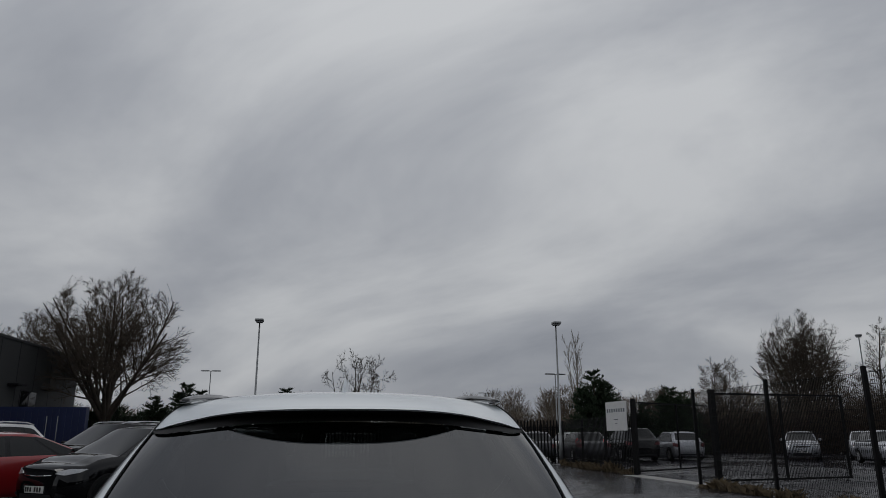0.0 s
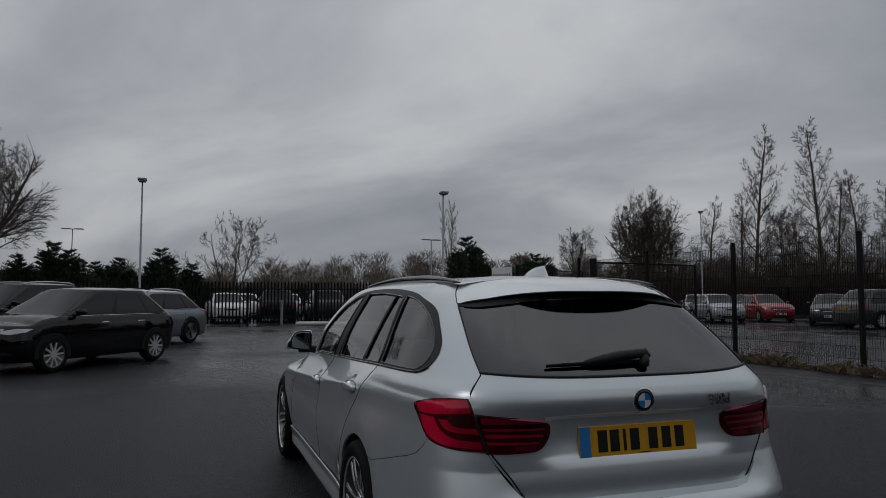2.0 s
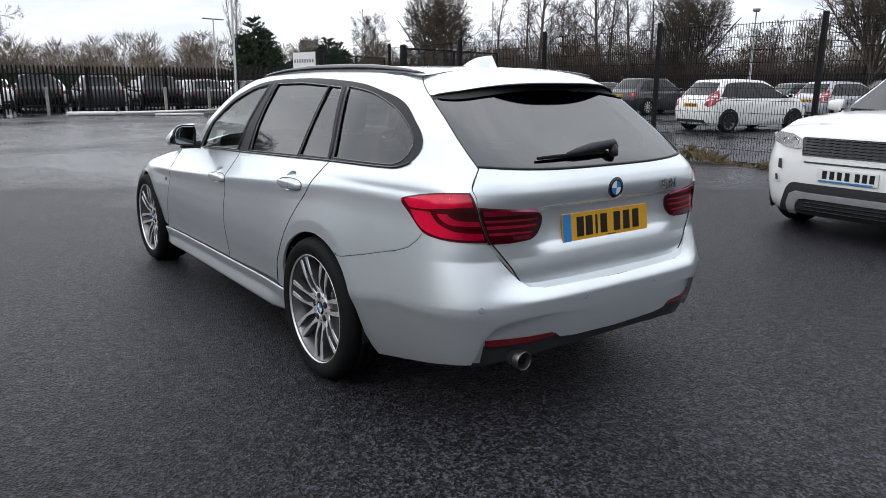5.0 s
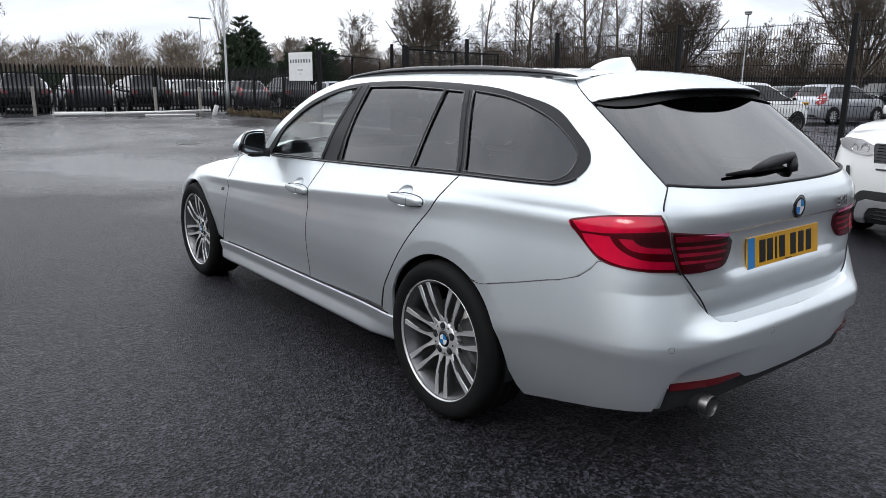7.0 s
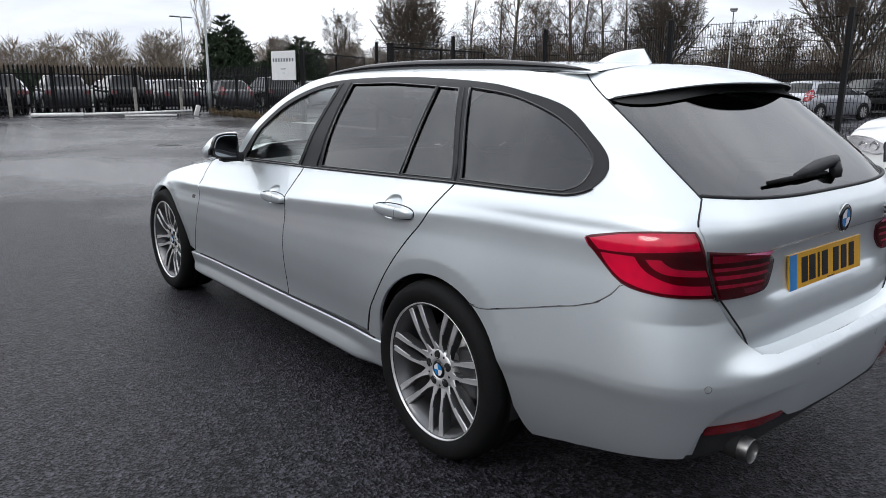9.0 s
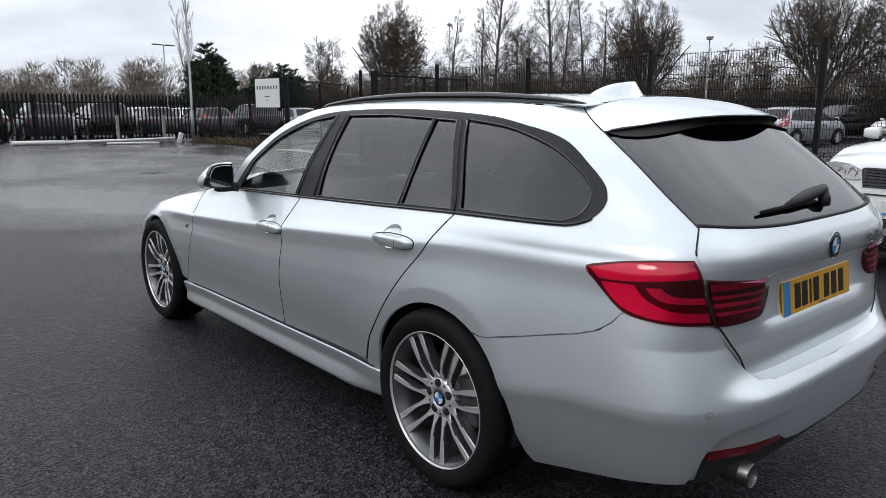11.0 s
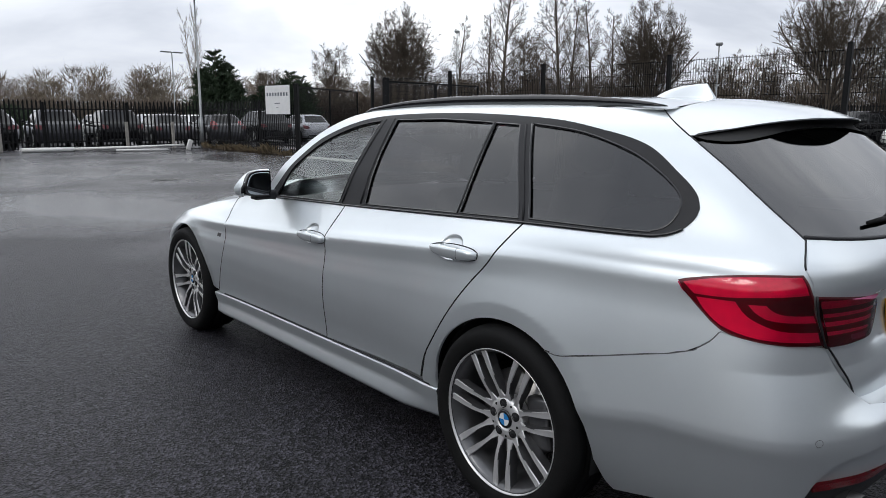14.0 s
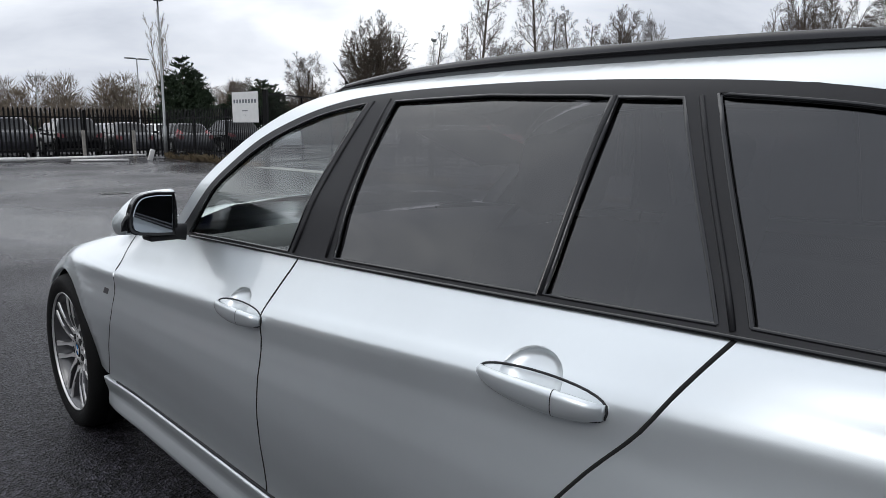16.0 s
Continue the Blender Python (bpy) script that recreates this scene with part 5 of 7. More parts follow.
# ---- other parked cars ----
def plain_wheel(parent, m, r, rim_mat, spokes=10, width=0.20):
    hub = new("wheel")
    hub.parent, hub.matrix_basis = parent, m
    bm = bmesh.new()
    h, ri = width / 2, r * 0.70
    lathe(bm, [(ri, h * 0.9), (r * 0.86, h), (r * 0.96, h * 0.88), (r, h * 0.6), (r, -h * 0.6), (r * 0.95, -h), (ri, -h)], 32)
    part("tyre", bm, M["rubber"], hub)
    bm = bmesh.new()
    lathe(bm, [(ri * 1.03, h * 0.92), (ri * 0.95, h * 0.90), (ri * 0.93, h * 0.62), (0.05, h * 0.58)], 32)
    rim = part("rim", bm, [M["alloydark"]], hub)
    bm = bmesh.new()
    for k in range(spokes):
        a = 360 * k / spokes
        box(bm, h * 0.60, h * 0.88, -0.016, 0.016, 0.03, ri * 0.97, 0.0, pose(0, 0, 0, a, 0, 0))
    lathe(bm, [(0.001, h * 0.9), (0.05, h * 0.9), (0.06, h * 0.7)], 16)
    part("spokes", bm, rim_mat, rim, smooth=False)
    return hub


def parked_car(name, label, m, col, L=4.0, W=0.87, H=1.48, belt=0.93, hood=0.80, wb=2.51, y=(0.95, 0.30, -1.45, -1.85), r=0.31, rim="alloy", rails=False, plate="platewhite",
               far=False, group="", tail_h=None, spokes=10, lamps="low", plates=True, ends=(0.55, 0.42), nose=True):
    """A parked car: body shell with rounded plan, bonnet, glasshouse with pillars and panes, roof, lamps, plates, mirrors, wheels.
    y: foot of the windscreen, front and rear of the roof, foot of the rear screen."""
    car = thing(name, label, "car", group, m=m)
    p, hl = M[col], L / 2
    wy1, ry1, ry2, wy2 = y
    tail = tail_h or belt
    ef, er = ends
    step = (0.12, 0.10) if far else (0.06, 0.045)
    PROF = [(0.0, 0.90, 0.10), (0.06, 0.945, 0.05), (0.16, 0.965, 0.025), (0.34, 0.985, 0.0), (0.52, 1.0, 0.0), (0.66, 0.997, 0.012), (0.80, 0.985, 0.035), (0.90, 0.972, 0.055), (0.96, 0.955, 0.08), (1.0, 0.925, 0.13)]
    LO = 0.20

    def top(yy):
        if yy > wy1:
            t = min(1.0, (yy - wy1) / max(0.05, hl - ef * 0.45 - wy1))
            return belt + (hood - belt) * t**1.7
        if yy < wy2:
            return tail
        return belt + (tail - belt) * max(0.0, min(1.0, (wy1 - yy) / (wy1 - wy2)))

    def prof(v):
        v = max(0.0, min(1.0, v))
        return lerp_table([(a, b) for a, b, c in PROF], v) * W, lerp_table([(a, c) for a, b, c in PROF], v)

    def front(x, z):
        w, back = prof((z - LO) / (hood - LO))
        return Vector((x, hl - back - ef * (1 - max(0.0, 1 - min(1.0, abs(x) / w) ** 3.6) ** (1 / 3.6)), z))

    def rear(x, z):
        w, back = prof((z - LO) / (tail - LO))
        return Vector((x, -hl + back + er * (1 - max(0.0, 1 - min(1.0, abs(x) / w) ** 4) ** 0.25), z))

    def plan(k, n):
        """Half outline from the tail's middle (k = 0) over the flank to the nose's middle (k = n): x as a share of the width, y before set-backs."""
        t = k / n
        if t < 0.3:
            a = (1 - t / 0.3) * math.pi / 2
            return math.cos(a) ** 0.5, -(hl - er) - er * math.sin(a) ** 0.5, -1
        if t > 0.7:
            a = (t - 0.7) / 0.3 * math.pi / 2
            return max(0.0, math.cos(a)) ** (1 / 1.8), hl - ef + ef * math.sin(a) ** (1 / 1.8), 1
        return 1.0, -(hl - er) + (L - ef - er) * (t - 0.3) / 0.4, 0
    bm = bmesh.new()
    n = 40
    rows = []
    for v, ws, back in PROF:
        row = []
        for k in list(range(n + 1)):
            sx, yy, end = plan(k, n)
            zt = top(yy)
            taper = 1 - 0.03 * (abs(yy) / hl) ** 2
            row.append(Vector((-sx * W * ws * taper, yy - end * back * min(1.0, max(0.0, (abs(yy) - (hl - (ef if end > 0 else er))) / 0.3)), LO + (zt - LO) * v)))
        row += [Vector((-q.x, q.y, q.z)) for q in row[::-1][1:-1]]
        rows.append(row)
    loft(bm, rows, close=True)
    body = part("body", bm, p, car)
    rim_row = rows[-1][: n + 1]
    # bonnet and tail deck, crowned between the edges of the shell
    for nm, keep in (("bonnet", [q for q in rim_row if q.y > wy1 - 0.12]), ("tail_deck", [q for q in rim_row if q.y < wy2 + 0.12])):
        bm = bmesh.new()
        if nm == "tail_deck":
            keep = keep[::-1]
        far_y = abs(keep[-1].y)
        rows = []
        for q in keep:
            rise = (0.055 if nm == "bonnet" else 0.03) * min(1.0, abs(far_y - abs(q.y)) / 0.25) ** 0.7
            rows.append([Vector((q.x * -s, q.y, q.z + rise * (1 - abs(s) ** 2.4) + (0.008 * math.exp(-((abs(s) - 0.7) / 0.08) ** 2) if nm == "bonnet" else 0) * min(1, rise * 20))) for s in (-1 + j / 10 for j in range(21))])
        loft(bm, rows)
        bm.normal_update()
        bmesh.ops.reverse_faces(bm, faces=[f for f in bm.faces if f.normal.z < 0])
        part(nm, bm, p, car)
    # glasshouse
    wb_, wr, E, N = W * 0.925, W * 0.68, 0.24, 2.6
    z0, z1 = belt - 0.03, H - 0.055

    def gw(t):
        return wb_ + (wr - wb_) * t**1.35

    def ends_at(t):
        return wy1 + 0.10 + (ry1 - wy1 - 0.10) * t**0.88, wy2 - 0.06 + (ry2 - wy2 + 0.06) * t**0.85

    def side(s):
        def f(u, t):
            a, b = ends_at(t)
            yy = a + (b - a) * u
            q = max(0.0, (yy - (a - E)) / E, ((b + E) - yy) / E)
            return Vector((s * gw(t) * max(0.0, 1 - min(1.0, q) ** N) ** (1 / N), yy, z0 + (z1 - z0) * t))
        return f

    def screen(which):
        def f(x, t):
            a, b = ends_at(t)
            d = E * (1 - max(0.0, 1 - min(1.0, abs(x) / gw(t)) ** N) ** (1 / N))
            return Vector((x, a - d if which > 0 else b + d, z0 + (z1 - z0) * t))
        return f
    bm = bmesh.new()
    rows = []
    for j in range(9):
        t = j / 8
        half = [side(-1)(u, t) for u in (0, 0.003, 0.01, 0.025, 0.05, 0.09, 0.16, 0.3, 0.45, 0.6, 0.75, 0.86, 0.92, 0.95, 0.975, 0.99, 0.997, 1.0)]
        rows.append(half + [Vector((-q.x, q.y, q.z)) for q in half[::-1][1:-1]])
    loft(bm, rows, close=True)
    part("cabin", bm, p, car)
    edge = rows[-1][:18]
    bm = bmesh.new()
    rows = []
    mid = (edge[0].y + edge[-1].y) / 2
    for q in edge:
        g = 1 - min(1.0, abs(q.y - mid) / abs(edge[0].y - mid)) ** 3
        rows.append([Vector((-q.x * s, q.y, q.z + 0.055 * (0.25 + 0.75 * g) * (1 - abs(s) ** 2.6) * min(1.0, abs(q.x) / 0.3))) for s in (-1, -0.97, -0.9, -0.75, -0.5, -0.25, 0, 0.25, 0.5, 0.75, 0.9, 0.97, 1)])
    loft(bm, rows)
    bm.normal_update()
    bmesh.ops.reverse_faces(bm, faces=[f for f in bm.faces if f.normal.z < 0])
    part("roof", bm, p, car)

    def patch(nm, poly, surface, material, lift, flip, lab="", parent=car, depth=0.0, st=step):
        bm = bmesh.new()
        panel(bm, [poly], surface, st, lift, depth, flip)
        return part(nm, bm, material, parent, lab)
    gs = (0.05, 0.12) if not far else (0.09, 0.2)
    for s in (-1, 1):
        dlo = spline([(0.035, 0.09), (0.30, 0.08), (0.6, 0.09), (0.90, 0.13), (0.915, 0.25), (0.90, 0.55), (0.86, 0.84), (0.6, 0.91), (0.35, 0.91), (0.17, 0.88), (0.11, 0.72), (0.06, 0.35)], 3)
        trimp = patch("window_surround", dlo, side(s), M["trim"], 0.003, s > 0, "black window frame", st=gs)
        cuts = ((0.075, 0.40), (0.435, 0.725), (0.75, 0.885)) if L > 3.7 else ((0.075, 0.46), (0.49, 0.88))
        for i, (f0, f1) in enumerate(cuts):
            lead, trail = (0.0, 0.0) if i else (0.085, 0.0), (-0.03 if i == len(cuts) - 1 else 0.0)
            a1 = lead[0]
            poly = [(f0, 0.12), (f1, 0.13), (f1 + trail * 0.3, 0.5), (f1 + trail, 0.82), ((f0 + f1) / 2 + a1 * 0.5, 0.87), (f0 + a1 * 1.15 + 0.01, 0.85), (f0 + a1 * 0.55, 0.5)]
            patch("side_window", poly, side(s), M["carglass"], 0.006, s > 0, "dark glass" if not far else "", st=gs, parent=trimp)
        bm = bmesh.new()
        tube(bm, [side(s)(u, 0.075) + Vector((s * 0.004, 0, 0)) for u in (0.03, 0.15, 0.3, 0.5, 0.7, 0.9)], 0.008, 6)
        part("window_strip", bm, M["chrome" if not far else "trim"], trimp)
    ws = [(-wb_ * 0.90, 0.06), (0.0, 0.05), (wb_ * 0.90, 0.06), (wr * 0.95, 0.93), (0.0, 0.97), (-wr * 0.95, 0.93)]
    patch("windscreen", ws, screen(1), M["carglass"], 0.005, True, "windscreen", st=(0.1, 0.12))
    rs = [(-wb_ * 0.80, 0.22), (0.0, 0.20), (wb_ * 0.80, 0.22), (wr * 0.90, 0.88), (0.0, 0.91), (-wr * 0.90, 0.88)]
    patch("rear_window", rs, screen(-1), M["carglass"], 0.005, False, "rear screen", st=(0.1, 0.12))
    bm = bmesh.new()
    for x in (-0.30, 0.22):
        tube(bm, [screen(1)(x, 0.08) + Vector((0, 0.02, 0.01)), screen(1)(x + 0.25, 0.12) + Vector((0, 0.015, 0.012)), screen(1)(x + 0.50, 0.13) + Vector((0, 0.015, 0.012))], 0.009, 5)
    part("wiper", bm, M["trim"], car)
    # lamps: swept round the corners
    for s in (-1, 1):
        if nose:
            hz = hood - 0.10
            poly = [(s * W * 0.50, hz - 0.030), (s * W * 0.74, hz - 0.050), (s * W * 0.925, hz - 0.01), (s * W * 0.955, hz + 0.045), (s * W * 0.80, hz + 0.05), (s * W * 0.56, hz + 0.01)]
            patch("headlamp", poly, front, M["lampwhite"], 0.006, True, "clear headlamp", depth=0.01)
            patch("fog_lamp", [(s * W * 0.58, 0.33), (s * W * 0.80, 0.34), (s * W * 0.80, 0.37), (s * W * 0.62, 0.40)], front, M["trim"], 0.006, True, "dark fog lamp slot")
        low, high, inn = {"low": (tail - 0.27, tail - 0.06, 0.60), "tall": (tail - 0.24, tail - 0.03, 0.62), "flat": (tail - 0.20, tail - 0.09, 0.45)}[lamps]
        tl = patch("tail_lamp", [(s * W * inn, low + 0.05), (s * W * 0.80, low), (s * W * 0.955, low + 0.06), (s * W * 0.955, high), (s * W * 0.88, high), (s * W * 0.68, high - 0.05)], rear, M["reddark" if far and plates is False else "redref"], 0.008, False, "red tail lamp", depth=0.012)
        if lamps == "tall":
            patch("upper_lamp", [(0.925, 0.02), (0.99, 0.02), (0.985, 0.30), (0.955, 0.50), (0.945, 0.30)], side(s), M["redref"], 0.010, s > 0, "red upper tail lamp", parent=tl, depth=0.012, st=(0.02, 0.1))
        # door mirror
        bm = bmesh.new()
        rows = []
        for j in range(7):
            t = j / 6
            hz2 = 0.062 * (1 - 0.3 * t**3)
            rows.append([Vector((s * (W * 0.94 + 0.04 + 0.155 * t), wy1 - 0.33 - 0.02 * t + 0.05 * math.copysign(abs(math.cos(a)) ** 0.7, math.cos(a)) * (1 - 0.4 * t**2), belt + 0.075 + hz2 * math.copysign(abs(math.sin(a)) ** 0.7, math.sin(a)))) for a in (2 * math.pi * q / 14 for q in range(14))])
        loft(bm, rows, close=True, cap=True)
        bmesh.ops.recalc_face_normals(bm, faces=bm.faces)
        mir = part("door_mirror", bm, p, car)
        boxed("mirror_arm", (min(s * W * 0.90, s * (W * 0.94 + 0.06)), max(s * W * 0.90, s * (W * 0.94 + 0.06)), wy1 - 0.36, wy1 - 0.30, belt + 0.01, belt + 0.045), M["trim"], mir, "", 0.008)
        boxed("mirror_glass", (min(s * (W * 0.94 + 0.06), s * (W * 0.94 + 0.18)), max(s * (W * 0.94 + 0.06), s * (W * 0.94 + 0.18)), wy1 - 0.402, wy1 - 0.375, belt + 0.035, belt + 0.118), M["carglass"], mir, "", 0.006)
        for yy in (wb / 2, -wb / 2):
            # near-black disc on the uncut flank, coloured as the wheel well's shade
            bm = bmesh.new()
            lathe(bm, [(0.001, s * (W * 0.985 - 0.02)), (r + 0.035, s * (W * 0.99 + 0.003)), (r + 0.05, s * (W * 0.99 + 0.005)), (r + 0.06, s * (W - 0.03))], 32, Matrix.Translation((0, yy, r + 0.01)))
            bmesh.ops.delete(bm, geom=[v for v in bm.verts if v.co.z < 0.2], context="VERTS")
            part("wheel_arch", bm, M["dark"], car)
            plain_wheel(car, Matrix.Translation((s * (W - 0.085), yy, r)) @ pose(0, 0, 0, 17 * yy, 0, 0 if s > 0 else 180), r, M[rim], spokes)
        if not far:
            for yy in (wy1 - 0.10, wy1 - 1.16, wy1 - 2.12 if wy1 - 2.12 > -1.2 else wy1 - 1.16):
                bm = bmesh.new()
                tube(bm, [Vector((s * (prof(v)[0] * (1 - 0.03 * (yy / hl) ** 2) + 0.0005), yy - 0.05 * v, LO + (belt - LO) * v)) for v in (0.1, 0.3, 0.5, 0.66, 0.8, 0.9, 0.97)], 0.003, 5)
                part("shut_line", bm, M["dark"], car)
        for yy in (wy1 - 0.97, wy1 - 1.92):
            if yy > -wb / 2 - 0.1:
                bm = bmesh.new()
                xx = prof(0.80)[0] * (1 - 0.03 * (yy / hl) ** 2) + 0.002
                tube(bm, [(s * xx, yy - 0.10, belt - 0.125), (s * (xx + 0.028), yy - 0.06, belt - 0.12), (s * (xx + 0.028), yy + 0.06, belt - 0.122), (s * xx, yy + 0.10, belt - 0.13)], 0.011, 6)
                part("door_handle", bm, p if far else M["chrome"], car)
    if nose:
        g = patch("grille", spline([(-W * 0.42, hood - 0.17), (0, hood - 0.20), (W * 0.42, hood - 0.17)], 4) + spline([(W * 0.46, hood - 0.10), (0, hood - 0.11), (-W * 0.46, hood - 0.10)], 4), front, M["gloss"], 0.006, True, "black grille")
        bm = bmesh.new()
        tube(bm, [front(x, hood - 0.155 - 0.02 * (1 - abs(x) / (W * 0.42))) + Vector((0, 0.010, 0)) for x in (-W * 0.42, -W * 0.2, 0, W * 0.2, W * 0.42)], 0.011, 6)
        part("grille_bar", bm, M["chrome"], g, "chrome bar")
        patch("lower_intake", [(-W * 0.55, 0.24), (W * 0.55, 0.24), (W * 0.48, 0.37), (-W * 0.48, 0.37)], front, M["plastic"], 0.006, True, "black intake")
    patch("rear_valance", [(-W * 0.80, 0.21), (W * 0.80, 0.21), (W * 0.66, 0.36), (-W * 0.66, 0.36)], rear, M["plastic"], 0.006, False, "black bumper insert")
    if plates:
        for sg, mt in ((1, plate), (-1, "yellow")):
            if sg > 0 and not nose:
                continue
            z = 0.44 if sg > 0 else tail - 0.20
            yy = (front if sg > 0 else rear)(0, z).y + sg * 0.008
            pl = boxed("number_plate", (-0.26, 0.26, yy - 0.006, yy + 0.006, z - 0.055, z + 0.055), M[mt], car, "", 0.002)
            for x in (-0.17, -0.1, -0.03, 0.09, 0.16, 0.22):
                boxed("character_bar", (x - 0.022, x + 0.022, yy + sg * 0.007 - 0.0015, yy + sg * 0.007 + 0.0015, z - 0.038, z + 0.038), M["ink"], pl, "plain black bar")
    if rails:
        for s in (-1, 1):
            bm = bmesh.new()
            tube(bm, [(s * wr * 0.95, ry1 - 0.10, z1 + 0.005), (s * wr * 0.955, ry1 - 0.28, z1 + 0.065), (s * wr * 0.955, (ry1 + ry2) / 2, z1 + 0.085), (s * wr * 0.955, ry2 + 0.3, z1 + 0.065), (s * wr * 0.95, ry2 + 0.10, z1 + 0.005)], 0.016, 6)
            part("roof_rail", bm, M["satin"], car, "silver roof rail")
    return (car, front, patch) if not nose else car


def at_heading(x, y, hx, hy):
    return Matrix.Translation((x, y, 0)) @ Matrix.Rotation(math.atan2(-hx, hy), 4, "Z")


HATCH = dict(L=4.02, W=0.87, H=1.48, belt=0.95, hood=0.82, wb=2.51, y=(1.08, 0.30, -1.34, -1.88))
COUPE = dict(L=4.70, W=0.92, H=1.39, belt=0.91, hood=0.78, wb=2.81, y=(1.38, 0.48, -0.75, -2.0), r=0.335, tail_h=0.95, lamps="flat")
WAGON = dict(L=4.63, W=0.92, H=1.48, belt=0.94, hood=0.80, wb=2.78, y=(1.02, 0.15, -1.50, -2.10), r=0.34, lamps="tall")
SUV = dict(L=4.6, W=0.93, H=1.66, belt=1.05, hood=0.94, wb=2.68, y=(1.05, 0.25, -1.60, -2.12), r=0.36)
MPV = dict(L=4.0, W=0.85, H=1.53, belt=0.97, hood=0.82, wb=2.53, y=(1.35, 0.35, -1.45, -1.86), r=0.31, lamps="tall")
HD = (-0.61, -0.79)
parked_car("hatchback", "glossy black small hatchback parked on wet asphalt", at_heading(-3.73, 12.1, *HD), "black", **HATCH)
parked_car("coupe", "red sloping-roofed coupe parked beside a black hatchback", at_heading(-6.79, 12.68, *HD), "red", **COUPE)
parked_car("crossover", "black crossover with silver roof rails behind the red coupe", at_heading(-6.1, 18.3, *HD), "black", rails=True, **SUV)
parked_car("small_estate", "grey-blue estate car parked behind the black hatchback", at_heading(-3.15, 17.6, *HD), "greyblue", rim="alloydark", spokes=5, rails=True, **WAGON)
parked_car("off_roader", "white tall car with pale roof rails beside the red coupe", at_heading(-9.8, 18.3, *HD), "white", rails=True, **SUV)
row = [(-12.6, "greydark", SUV), (-10.0, "black", WAGON), (-7.4, "silver2", HATCH), (-4.9, "greydark", SUV), (-2.4, "black", HATCH), (0.07, "white", HATCH), (2.6, "black", SUV), (5.15, "greydark", SUV),
       (7.75, "black", SUV), (10.1, "greydark", HATCH), (12.8, "greydark", WAGON), (15.4, "black", SUV), (18.0, "silver2", HATCH)]
NAMES = {"greydark": "dark grey", "black": "black", "silver2": "silver", "white": "white"}
for x, c, kind in row:
    k = dict(kind)
    front = abs(x - 0.07) < 0.01
    parked_car("stored_car", NAMES[c] + " car stored behind the black palisade fence", at_heading(x, 34.8 if not front else 33.8, 0.06 if not front else 0.1, 1 if not front else -1), c, far=True, group="cars behind the palisade fence", plates=False, **k)
for x, c, kind in ((-8.5, "white", HATCH), (-3.6, "silver2", WAGON), (1.4, "white", WAGON), (3.9, "silver2", HATCH), (6.4, "white", HATCH), (9.0, "white", WAGON), (11.5, "silver2", HATCH), (14.2, "white", HATCH)):
    parked_car("stored_car", NAMES[c] + " car in the second row behind the fence", at_heading(x, 41.5, 0.0, 1), c, far=True, group="cars behind the palisade fence", plates=False, **dict(kind))
HJ = (0.97, -0.24)
parked_car("compact_car", "white compact car with black wheels behind the mesh fence", at_heading(18.3, 9.5, *HJ), "white", rim="alloyblack", far=True, group="cars in the side yard", **MPV)
parked_car("compact_car", "silver compact car parked in the side yard", at_heading(28.0, 11.0, *HJ), "silver2", far=True, group="cars in the side yard", **MPV)
parked_car("side_yard_car", "dark grey hatchback facing the mesh fence", at_heading(27.0, 22.4, -0.75, -0.66), "greydark", far=True, group="cars in the side yard", **HATCH)
parked_car("side_yard_car", "black crossover parked in the side yard", at_heading(26.3, 18.8, 0.85, -0.1), "greydark", far=True, group="cars in the side yard", **SUV)
parked_car("side_yard_car", "dark green hatchback parked in the side yard", at_heading(33.5, 15.2, 0.9, -0.43), "green", far=True, group="cars in the side yard", **HATCH)
parked_car("side_yard_car", "black tall car parked in the side yard", at_heading(36.0, 12.6, -0.9, 0.3), "black", far=True, group="cars in the side yard", **SUV)
parked_car("side_yard_car", "white saloon parked by the far fence", at_heading(36.2, 9.2, -0.9, 0.2), "white", far=True, group="cars in the side yard", **COUPE)
parked_car("side_yard_car", "dark blue car parked by the far fence", at_heading(30.5, 6.6, 0.9, -0.3), "blue", far=True, group="cars in the side yard", **HATCH)
parked_car("side_yard_car", "orange-red hatchback between grey cars in the side yard", at_heading(27.6, 27.2, -0.35, -0.94), "red", far=True, group="cars in the side yard", **HATCH)
parked_car("side_yard_car", "silver hatchback nosed towards the mesh fence", at_heading(24.6, 27.4, -0.35, -0.94), "silver2", far=True, group="cars in the side yard", **HATCH)
for x, y, c in ((24.5, 33.5, "silver2"), (27.9, 33.0, "silver2"), (31.2, 32.5, "greydark")):
    parked_car("side_yard_car", NAMES[c] + " hatchback facing the car park", at_heading(x, y, -0.55, -0.83), c, far=True, group="cars in the side yard", **HATCH)


